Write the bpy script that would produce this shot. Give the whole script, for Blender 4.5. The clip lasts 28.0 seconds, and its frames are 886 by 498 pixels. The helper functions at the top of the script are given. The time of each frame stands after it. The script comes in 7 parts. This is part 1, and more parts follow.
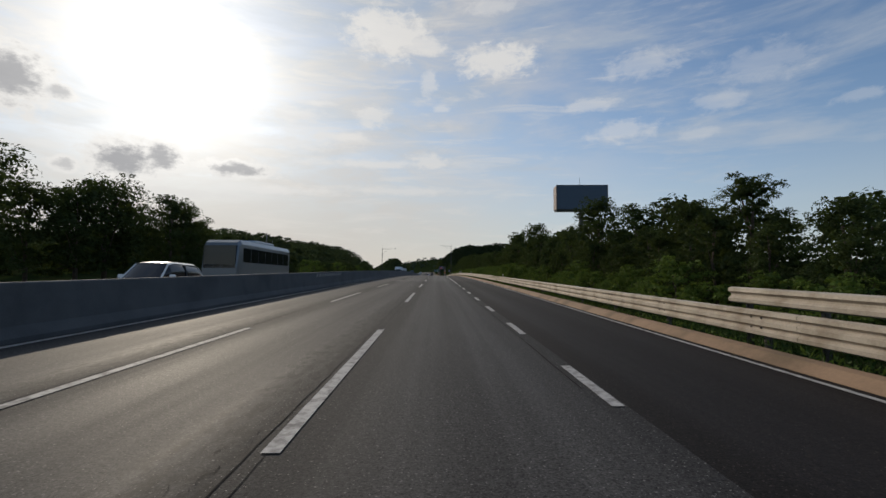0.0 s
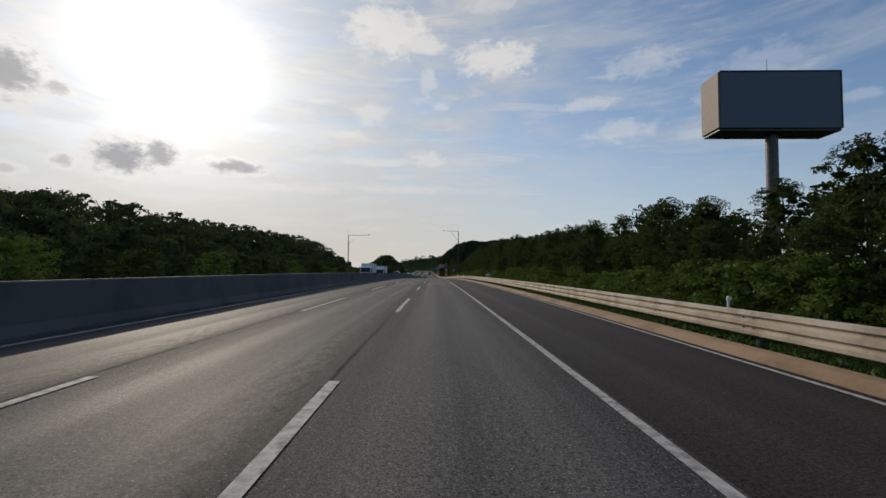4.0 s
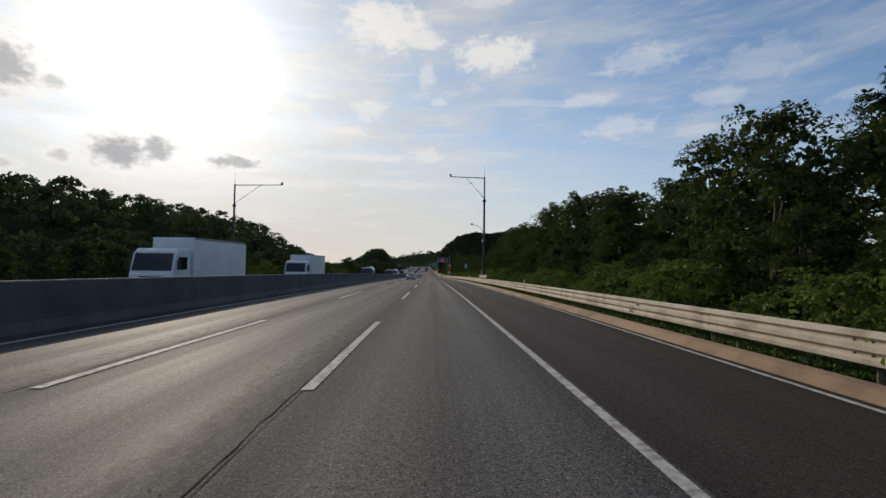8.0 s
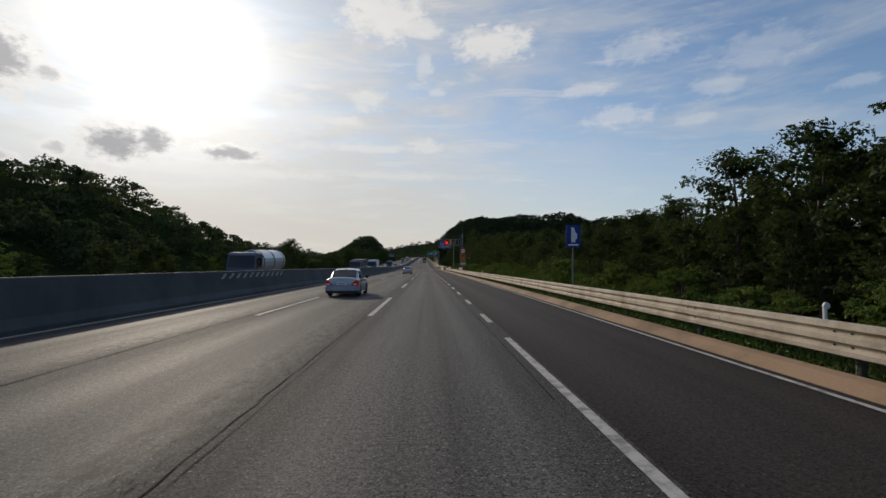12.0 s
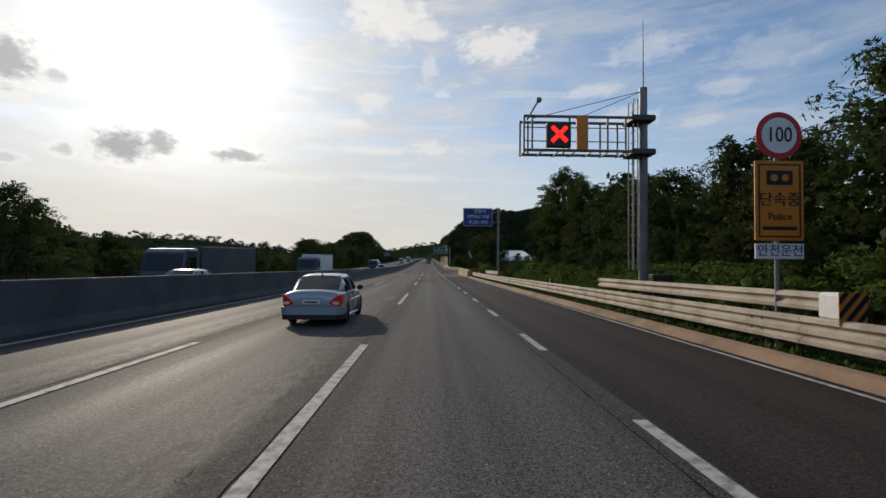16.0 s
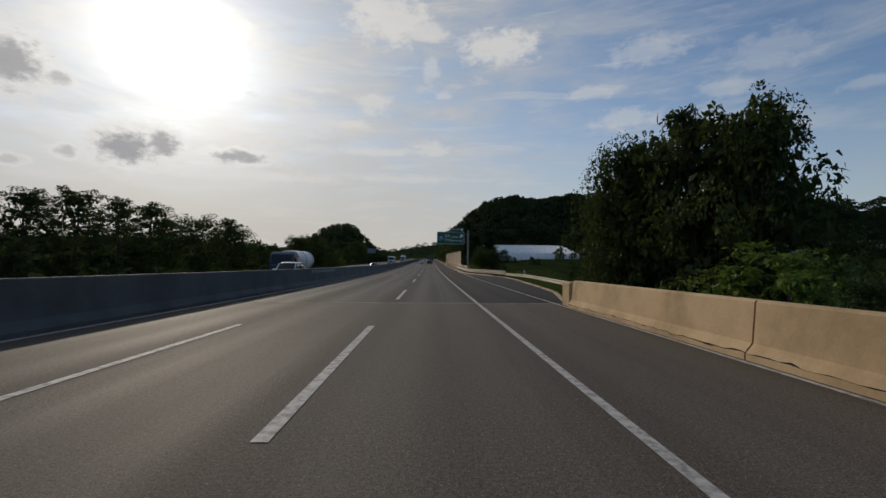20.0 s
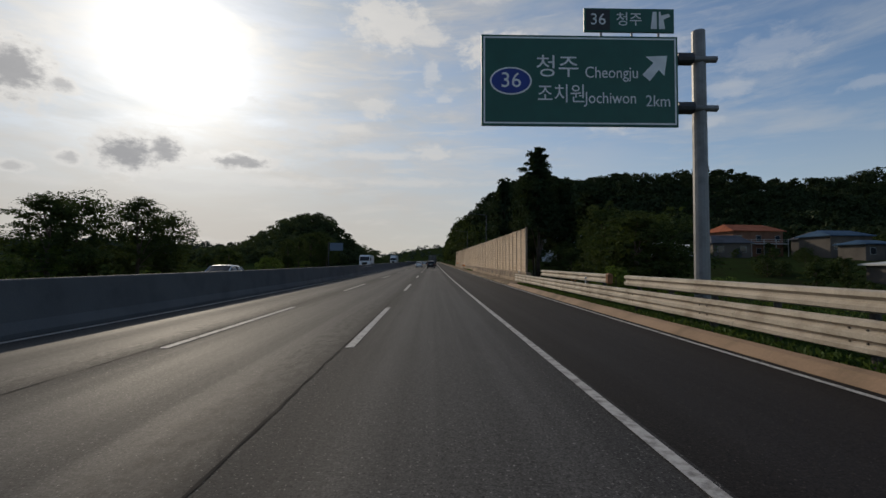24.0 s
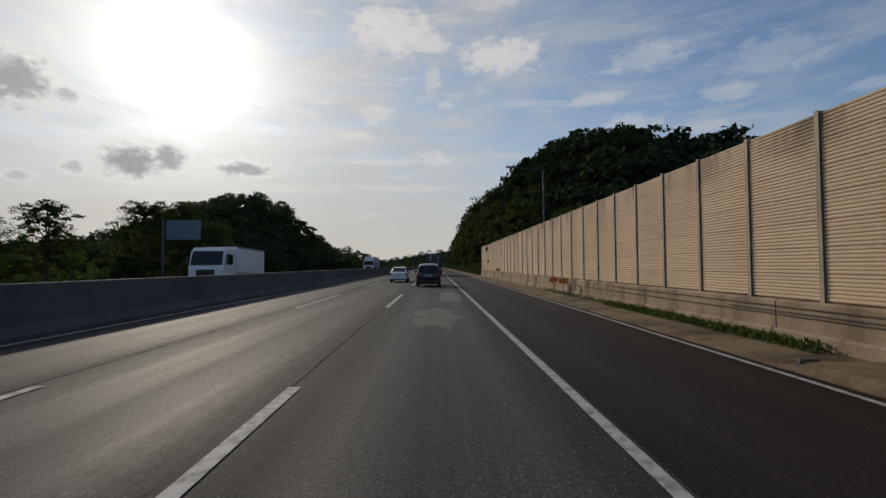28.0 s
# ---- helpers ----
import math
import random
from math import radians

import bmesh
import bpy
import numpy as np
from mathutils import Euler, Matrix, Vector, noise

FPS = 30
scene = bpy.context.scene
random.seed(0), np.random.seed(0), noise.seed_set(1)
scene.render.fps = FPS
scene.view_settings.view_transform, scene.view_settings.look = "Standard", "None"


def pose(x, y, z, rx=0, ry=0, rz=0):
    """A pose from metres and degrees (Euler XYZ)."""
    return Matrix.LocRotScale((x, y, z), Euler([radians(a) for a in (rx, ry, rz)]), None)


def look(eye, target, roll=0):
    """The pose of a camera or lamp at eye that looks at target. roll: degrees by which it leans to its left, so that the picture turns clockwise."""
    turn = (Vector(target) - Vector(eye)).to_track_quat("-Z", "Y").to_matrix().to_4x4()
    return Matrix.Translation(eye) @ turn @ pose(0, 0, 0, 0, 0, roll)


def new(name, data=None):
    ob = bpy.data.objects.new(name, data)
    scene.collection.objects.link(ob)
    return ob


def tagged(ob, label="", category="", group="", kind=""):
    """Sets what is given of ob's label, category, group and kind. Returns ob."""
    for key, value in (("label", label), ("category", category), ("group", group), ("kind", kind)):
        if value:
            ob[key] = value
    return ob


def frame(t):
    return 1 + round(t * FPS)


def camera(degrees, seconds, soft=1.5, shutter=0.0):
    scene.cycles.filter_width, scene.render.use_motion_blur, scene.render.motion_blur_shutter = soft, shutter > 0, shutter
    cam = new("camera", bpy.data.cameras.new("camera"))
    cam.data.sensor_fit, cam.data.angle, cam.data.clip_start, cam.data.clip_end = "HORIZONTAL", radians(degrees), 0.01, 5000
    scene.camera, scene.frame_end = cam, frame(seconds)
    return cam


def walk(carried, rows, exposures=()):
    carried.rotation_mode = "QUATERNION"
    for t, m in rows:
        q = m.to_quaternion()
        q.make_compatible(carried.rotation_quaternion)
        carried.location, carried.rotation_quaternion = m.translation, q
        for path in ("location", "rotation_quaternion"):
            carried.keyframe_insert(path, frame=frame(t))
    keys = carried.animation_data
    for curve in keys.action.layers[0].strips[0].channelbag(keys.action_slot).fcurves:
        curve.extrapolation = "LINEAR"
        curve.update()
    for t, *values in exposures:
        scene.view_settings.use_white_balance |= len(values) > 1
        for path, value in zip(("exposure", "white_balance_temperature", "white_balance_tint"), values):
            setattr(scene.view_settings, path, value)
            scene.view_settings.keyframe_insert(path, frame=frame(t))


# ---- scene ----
cam = camera(86.98, 28.0)

# ---- road line: heading and grade along the chainage s, in degrees ----
HC = (-4.0488e-08, 3.10176e-05, -0.00342858, 0.85433)
GC = (-2.99946e-10, 3.44596e-07, -0.000105578, 0.00384941, 0.602222)
S_GRID = np.arange(-400.0, 3000.0, 2.0)
_sc = np.clip(S_GRID, -5, 523)
_head = np.radians(np.polyval(HC, _sc))
_grade = np.radians(np.polyval(GC, _sc)) * np.clip((1500 - S_GRID) / 700, 0, 1)
_X = np.cumsum(-np.sin(_head)) * 2.0
_Y = np.cumsum(np.cos(_head)) * 2.0
_Z = np.cumsum(np.tan(_grade)) * 2.0
_i0 = int(np.argmin(np.abs(S_GRID)))
_X, _Y, _Z = _X - _X[_i0], _Y - _Y[_i0], _Z - _Z[_i0]


def P(s, u, z=0.0):
    """World point at chainage s, u metres right of our lane's left line, z above the road."""
    h = np.interp(s, S_GRID, _head)
    return (float(np.interp(s, S_GRID, _X) + u * np.cos(h)), float(np.interp(s, S_GRID, _Y) + u * np.sin(h)),
            float(np.interp(s, S_GRID, _Z) + z))


def PA(s, u, z):
    h = np.interp(s, S_GRID, _head)
    return np.stack([np.interp(s, S_GRID, _X) + u * np.cos(h), np.interp(s, S_GRID, _Y) + u * np.sin(h),
                     np.interp(s, S_GRID, _Z) + z], -1)


def at(s, u, z=0.0, turn=0.0):
    """Pose on the road: y ahead along it, x to the right."""
    x, y, zz = P(s, u, z)
    return pose(x, y, zz, math.degrees(float(np.interp(s, S_GRID, _grade))), 0, math.degrees(float(np.interp(s, S_GRID, _head))) + turn)


def upright(s, u, z=0.0, turn=0.0):
    x, y, zz = P(s, u, z)
    return pose(x, y, zz, 0, 0, math.degrees(float(np.interp(s, S_GRID, _head))) + turn)


# seconds, chainage, metres right of the lane line, yaw, pitch, roll
PATH = (
    (0.0, -0.37, 1.437, 0.012, 2.994, -0.312),
    (0.5, 9.74, 1.423, 0.073, 3.129, -0.316),
    (1.0, 19.84, 1.414, 0.063, 3.095, -0.325),
    (1.5, 29.91, 1.413, -0.012, 3.111, -0.342),
    (2.0, 39.94, 1.418, -0.052, 3.128, -0.369),
    (2.5, 49.92, 1.424, -0.088, 3.023, -0.407),
    (3.0, 59.83, 1.429, -0.159, 2.917, -0.453),
    (3.5, 69.67, 1.428, -0.206, 2.904, -0.502),
    (5.5, 108.19, 1.440, 0.040, 2.377, -0.680),
    (6.0, 117.60, 1.463, -0.007, 2.466, -0.704),
    (6.5, 126.91, 1.500, -0.130, 2.353, -0.713),
    (7.0, 136.14, 1.545, -0.253, 2.308, -0.711),
    (7.5, 145.29, 1.592, -0.388, 2.237, -0.701),
    (8.0, 154.39, 1.641, -0.380, 2.303, -0.683),
    (8.5, 163.43, 1.694, -0.221, 2.222, -0.657),
    (9.0, 172.45, 1.753, -0.169, 2.005, -0.624),
    (9.5, 181.44, 1.818, -0.274, 1.906, -0.584),
    (10.0, 190.42, 1.876, -0.415, 1.637, -0.540),
    (10.5, 199.40, 1.913, -0.506, 1.676, -0.497),
    (11.0, 208.38, 1.920, -0.633, 1.410, -0.459),
    (11.5, 217.38, 1.890, -0.656, 1.390, -0.430),
    (12.0, 226.39, 1.833, -0.535, 1.201, -0.408),
    (12.5, 235.44, 1.761, -0.481, 1.352, -0.390),
    (13.0, 244.52, 1.682, -0.462, 1.606, -0.381),
    (13.5, 253.63, 1.606, -0.219, 1.566, -0.385),
    (15.5, 290.49, 1.380, -0.068, 1.406, -0.463),
    (16.0, 299.81, 1.353, 0.032, 1.400, -0.481),
    (16.5, 309.17, 1.341, -0.066, 1.433, -0.492),
    (17.0, 318.58, 1.350, -0.093, 1.466, -0.499),
    (17.5, 328.02, 1.380, -0.183, 1.304, -0.505),
    (18.0, 337.49, 1.423, -0.201, 1.109, -0.510),
    (18.5, 346.98, 1.467, -0.393, 1.314, -0.512),
    (19.0, 356.48, 1.505, -0.228, 1.417, -0.506),
    (19.5, 365.98, 1.530, 0.080, 1.602, -0.487),
    (20.0, 375.47, 1.543, 0.244, 1.550, -0.459),
    (20.5, 384.94, 1.545, 0.129, 1.707, -0.429),
    (21.0, 394.39, 1.538, 0.263, 1.558, -0.394),
    (21.5, 403.80, 1.527, 0.315, 1.516, -0.354),
    (23.5, 441.13, 1.535, 0.449, 1.895, -0.139),
    (24.0, 450.37, 1.578, 0.464, 1.955, -0.072),
    (24.5, 459.57, 1.650, 0.340, 1.907, -0.001),
    (25.0, 468.74, 1.734, 0.216, 1.995, 0.071),
    (25.5, 477.87, 1.815, 0.081, 1.917, 0.143),
    (26.0, 486.96, 1.882, 0.054, 1.873, 0.210),
    (26.5, 496.03, 1.921, 0.159, 2.243, 0.268),
    (27.0, 505.08, 1.933, 0.336, 2.376, 0.318),
    (27.5, 514.11, 1.918, 0.528, 2.408, 0.361),
    (28.0, 523.14, 1.889, 0.828, 2.611, 0.401),
)
EYE = 1.624
walk(cam, [(t, pose(*P(s, u, EYE), 90 + p, r, w)) for t, s, u, w, p, r in PATH],
     ((0.0, -0.08), (1.5, -0.22), (3.0, -0.08), (6.0, -0.12), (8.0, 0.08), (10.0, 0.2), (11.5, 0.05), (13.5, -0.2), (15.5, 0.06), (17.0, 0.12),
      (18.2, -0.02), (19.0, -0.26), (20.0, -0.3), (24.0, -0.28), (26.0, -0.16), (28.0, -0.28)))

# ---- sky, sun ----
SUN_AZ, SUN_EL = radians(-30.5), radians(22.5)      # azimuth to the right of +y
sun_dir = Vector((math.sin(SUN_AZ) * math.cos(SUN_EL), math.cos(SUN_AZ) * math.cos(SUN_EL), math.sin(SUN_EL)))
sun = new("sun", bpy.data.lights.new("sun", "SUN"))
sun.data.energy, sun.data.angle, sun.data.color = 2.4, radians(0.6), (1.0, 0.86, 0.68)
sun.matrix_world = look((0, 0, 300), Vector((0, 0, 300)) - sun_dir)

world = bpy.data.worlds.new("sky")
scene.world = world
world.use_nodes = True


class Net:
    """Short hand for node trees."""

    def __init__(self, tree, keep=False):
        self.t = tree
        if not keep:
            tree.nodes.clear()

    def node(self, kind, **kw):
        n = self.t.nodes.new(kind)
        for k, v in kw.items():
            if k == "op":
                n.operation = v
            elif k == "blend":
                n.blend_type = v
            elif k == "mode":
                n.data_type = v
        return n

    def link(self, a, b):
        self.t.links.new(a, b)

    def put(self, sock, v):
        if hasattr(v, "is_linked"):
            self.t.links.new(v, sock)
        else:
            sock.default_value = v

    def math(self, op, a, b=0.0, c=0.0, clamp=False):
        n = self.t.nodes.new("ShaderNodeMath")
        n.operation, n.use_clamp = op, clamp
        self.put(n.inputs[0], a)
        self.put(n.inputs[1], b)
        self.put(n.inputs[2], c)
        return n.outputs[0]

    def mix(self, f, a, b, blend="MIX"):
        n = self.t.nodes.new("ShaderNodeMix")
        n.data_type, n.blend_type = "RGBA", blend
        self.put(n.inputs[0], f)
        for s, v in ((n.inputs[6], a), (n.inputs[7], b)):
            self.put(s, (*v, 1) if isinstance(v, tuple) and len(v) == 3 else v)
        return n.outputs[2]

    def ramp(self, f, lo, hi, a=0.0, b=1.0):
        n = self.t.nodes.new("ShaderNodeMapRange")
        n.interpolation_type = "SMOOTHSTEP"
        for s, v in zip(n.inputs, (f, lo, hi, a, b)):
            self.put(s, v)
        return n.outputs[0]

    def noise(self, vec, scale, detail=4.0, rough=0.55, distort=0.0, col=False):
        n = self.t.nodes.new("ShaderNodeTexNoise")
        if vec is not None:
            self.link(vec, n.inputs["Vector"])
        n.inputs["Scale"].default_value, n.inputs["Detail"].default_value = scale, detail
        n.inputs["Roughness"].default_value, n.inputs["Distortion"].default_value = rough, distort
        return n.outputs["Color" if col else "Fac"]

    def scaled(self, vec, sx, sy, sz):
        n = self.t.nodes.new("ShaderNodeMapping")
        self.link(vec, n.inputs["Vector"])
        n.inputs["Scale"].default_value = (sx, sy, sz)
        return n.outputs[0]


# clouds: kind (c small cumulus, g grey cumulus against the light, w wisp), azimuth and elevation in degrees,
# half width, half height, density, grey (0 white, 1 dark grey)
CLOUDS = (
    ("c", -6.8, 27.4, 5.6, 2.4, 0.95, 0), ("c", -8.9, 28.7, 2.78, 1.67, 0.95, 0), ("c", -3.6, 26.7, 3.89, 1.28, 0.80, 0), ("c", 6.5, 24.8, 4.76, 1.76, 0.90, 0),
    ("c", 23.7, 22.8, 4.28, 1.41, 0.32, 0), ("c", 35.0, 21.0, 4.54, 1.75, 0.19, 0), ("c", 17.4, 19.3, 3.08, 0.73, 0.43, 0), ("c", 30.8, 18.0, 2.71, 1.0, 0.26, 0),
    ("c", 21.2, 16.2, 3.55, 1.23, 0.40, 0), ("c", 28.8, 15.0, 1.95, 0.82, 0.23, 0), ("c", -8.7, 18.5, 1.86, 1.4, 0.70, 0), ("c", -1.9, 13.5, 2.52, 1.01, 0.70, 0),
    ("c", -0.4, 19.7, 1.13, 0.38, 0.50, 0), ("c", 6.0, 30.3, 3.18, 0.87, 0.40, 0), ("c", 42.2, 16.3, 1.94, 0.68, 0.22, 0), ("c", -1.9, 22.4, 0.99, 1.36, 0.50, 0),
    ("g", -34.6, 11.3, 2.9, 1.9, 1, 0.8), ("g", -31.4, 12.0, 1.8, 1.5, 1, 0.75), ("g", -24.0, 11.5, 3.4, 0.8, 1, 0.7), ("g", -39.4, 10.2, 1.1, 0.6, 0.9, 0.5),
    ("g", -44.0, 17.3, 3.2, 2.6, 1, 0.75), ("g", -40.2, 16.7, 1.24, 0.7, 0.9, 0.5), ("g", -43.4, 8.9, 1.11, 0.5, 0.8, 0.45),
    ("w", -18.1, 18.1, 3.95, 0.98, 0.8, 0), ("w", -12.8, 16.0, 4.01, 0.58, 0.8, 0), ("w", -10.0, 13.1, 7.44, 0.53, 0.7, 0), ("w", -20.4, 9.5, 7.34, 0.51, 0.7, 0),
    ("w", -5.9, 10.0, 8.24, 0.54, 0.5, 0), ("w", -15.5, 19.6, 2.62, 0.37, 0.6, 0), ("w", -40.8, 11.9, 2.01, 0.41, 0.6, 0), ("w", -41.5, 7.9, 2.36, 0.41, 0.5, 0.05),
    ("w", -42.0, 21.2, 3.54, 1.21, 0.8, 0), ("w", -29.0, 8.4, 6.41, 0.72, 0.6, 0.1), ("w", -19.0, 15.0, 6.0, 0.8, 0.7, 0),
)
W = Net(world.node_tree)
gen = W.node("ShaderNodeTexCoord").outputs["Generated"]
sep = W.node("ShaderNodeSeparateXYZ")
W.link(gen, sep.inputs[0])
az = W.math("MULTIPLY", W.math("ARCTAN2", sep.outputs[0], sep.outputs[1]), 57.29578)
el = W.math("MULTIPLY", W.math("ARCSINE", sep.outputs[2]), 57.29578)
sky = W.node("ShaderNodeTexSky")
sky.sky_type, sky.sun_disc, sky.sun_elevation, sky.sun_rotation = "NISHITA", False, SUN_EL, SUN_AZ
sky.altitude, sky.air_density, sky.dust_density, sky.ozone_density = 50, 1.0, 0.7, 3.0
comb = W.node("ShaderNodeCombineXYZ")
W.link(az, comb.inputs[0])
W.link(el, comb.inputs[1])
pos2 = comb.outputs[0]
wob = W.noise(W.scaled(pos2, 0.16, 0.32, 1), 1.0, 7.0, 0.62)
fine = W.noise(W.scaled(pos2, 0.5, 1.1, 1), 1.0, 6.0, 0.65)
edge = W.math("ADD", W.math("MULTIPLY", W.math("SUBTRACT", wob, 0.5), 2.6), W.math("MULTIPLY", W.math("SUBTRACT", fine, 0.5), 2.0))
puff = W.math("MULTIPLY", W.math("SUBTRACT", W.noise(W.scaled(pos2, 0.8, 1.2, 1), 1.0, 5.0, 0.6), 0.5), 2.4)
billow = W.math("MULTIPLY", W.math("SUBTRACT", W.noise(W.scaled(pos2, 0.42, 0.75, 1), 1.0, 8.0, 0.66, 0.3), 0.5), 2.7)
white = grey = None
for kind, a, e, ra, re, dens, dark in CLOUDS:
    dx = W.math("MULTIPLY", W.math("SUBTRACT", az, a), 1 / ra)
    dy = W.math("MULTIPLY", W.math("SUBTRACT", el, e), 1 / re)
    d = W.math("SQRT", W.math("ADD", W.math("MULTIPLY", dx, dx), W.math("MULTIPLY", dy, dy)))
    if kind == "g":     # bright rims round a grey heart
        m = W.ramp(W.math("ADD", d, W.math("MULTIPLY", puff, 0.8)), 1.65, 1.0, 0.0, dens)
        g = W.ramp(W.math("ADD", d, W.math("MULTIPLY", puff, 0.8)), 1.1, 0.3, 0.0, dark)
    elif kind == "c":
        m = W.ramp(W.math("ADD", d, billow), 1.3, 0.45, 0.0, dens)
        g = 0.0
    else:
        m = W.ramp(W.math("ADD", d, edge), 1.4, 0.2, 0.0, dens)
        g = W.ramp(W.math("ADD", d, edge), 1.15, 0.2, 0.0, dark)
    white = m if white is None else W.math("MAXIMUM", white, m)
    grey = g if grey is None else W.math("MAXIMUM", grey, g)
# thin high veil, streaked along the horizon
veil = W.ramp(W.noise(W.scaled(pos2, 0.045, 0.22, 1), 1.0, 8.0, 0.6, 0.4), 0.42, 0.72, 0.0, 0.6)
sd = W.node("ShaderNodeVectorMath", op="DOT_PRODUCT")
nrm = W.node("ShaderNodeVectorMath", op="NORMALIZE")
W.link(gen, nrm.inputs[0])
W.link(nrm.outputs[0], sd.inputs[0])
sd.inputs[1].default_value = sun_dir
ang = W.math("MULTIPLY", W.math("ARCCOSINE", W.math("MINIMUM", sd.outputs["Value"], 1.0)), 57.29578)
# thin cloud lit by the sun behind it: a wide pale veil and a bright core
streak = W.ramp(W.noise(W.scaled(pos2, 0.07, 0.26, 1), 1.0, 8.0, 0.62, 0.5), 0.34, 0.68)
halo = W.math("MULTIPLY", W.math("EXPONENT", W.math("MULTIPLY", ang, -1 / 6.2)), 12.5)
pale = W.math("MULTIPLY", W.ramp(ang, 62.0, 14.0), W.math("ADD", W.math("MULTIPLY", streak, 0.45), 0.5), clamp=True)
haze = W.math("MULTIPLY", W.ramp(el, 20.0, 0.0), 0.62)
warm = W.math("MULTIPLY", W.ramp(el, 17.0, 3.0), W.ramp(ang, 60.0, 20.0))
base = W.mix(W.math("MAXIMUM", veil, haze), sky.outputs[0], (4.35, 4.65, 5.0))
base = W.mix(pale, base, W.mix(streak, (3.8, 4.35, 4.7), (5.15, 5.05, 4.9)))
base = W.mix(W.math("MULTIPLY", warm, 0.75), base, (5.3, 4.95, 4.55))
cirrus = W.ramp(W.noise(W.scaled(pos2, 0.085, 0.6, 1), 1.0, 9.0, 0.62, 0.6), 0.5, 0.68)
base = W.mix(W.math("MULTIPLY", W.math("MULTIPLY", cirrus, 0.45), W.ramp(ang, 75.0, 22.0)), base, (6.4, 6.15, 5.8))
cl = W.mix(grey, (6.5, 6.4, 6.25), (2.75, 2.8, 3.0))
base = W.mix(white, base, cl)
glow = W.node("ShaderNodeVectorMath", op="SCALE")
glow.inputs[0].default_value = (1.0, 0.96, 0.88)
W.link(W.math("MULTIPLY", W.math("MULTIPLY", halo, W.math("ADD", W.math("MULTIPLY", streak, 0.75), 0.62)), W.math("SUBTRACT", 1.0, W.math("MULTIPLY", grey, 0.9))), glow.inputs["Scale"])
tot = W.mix(1.0, base, glow.outputs[0], "ADD")
bg = W.node("ShaderNodeBackground")
W.link(tot, bg.inputs[0])
bg.inputs[1].default_value = 0.115
wo = W.node("ShaderNodeOutputWorld")
W.link(bg.outputs[0], wo.inputs[0])


# ---- materials ----
def principled(name, colour, rough=0.7, metal=0.0, spec=0.5):
    m = bpy.data.materials.new(name)
    m.use_nodes = True
    N = Net(m.node_tree)
    out = N.node("ShaderNodeOutputMaterial")
    b = N.node("ShaderNodeBsdfPrincipled")
    N.link(b.outputs[0], out.inputs[0])
    N.put(b.inputs["Base Color"], (*colour, 1))
    b.inputs["Roughness"].default_value, b.inputs["Metallic"].default_value = rough, metal
    b.inputs["Specular IOR Level"].default_value = spec
    return m, N, b


def worn(name, colour, rough=0.7, metal=0.0, big=0.4, small=9.0, amount=0.25, bump=0.15, tint=None, spec=0.5, streak=None):
    """A surface with stains (big) and grain (small), in metres of the world."""
    m, N, b = principled(name, colour, rough, metal, spec)
    co = N.node("ShaderNodeNewGeometry").outputs["Position"]
    st = co if streak is None else N.scaled(co, *streak)
    n1, n2 = N.noise(st, big, 5.0, 0.6), N.noise(co, small, 4.0, 0.6)
    dark = tint or tuple(c * 0.55 for c in colour)
    c = N.mix(N.math("MULTIPLY", N.ramp(n1, 0.38, 0.72), amount * 2.2, clamp=True), colour, dark)
    f = N.math("ADD", N.math("MULTIPLY", n2, amount * 1.2), 1 - amount * 0.6)
    v = N.node("ShaderNodeVectorMath", op="SCALE")
    N.link(c, v.inputs[0])
    N.link(f, v.inputs["Scale"])
    N.link(v.outputs[0], b.inputs["Base Color"])
    N.link(N.math("ADD", N.math("MULTIPLY", n1, 0.3), rough - 0.15, clamp=True), b.inputs["Roughness"])
    if bump:
        bp = N.node("ShaderNodeBump")
        bp.inputs["Strength"].default_value, bp.inputs["Distance"].default_value = bump, 0.01
        N.link(n2, bp.inputs["Height"])
        N.link(bp.outputs[0], b.inputs["Normal"])
    return m


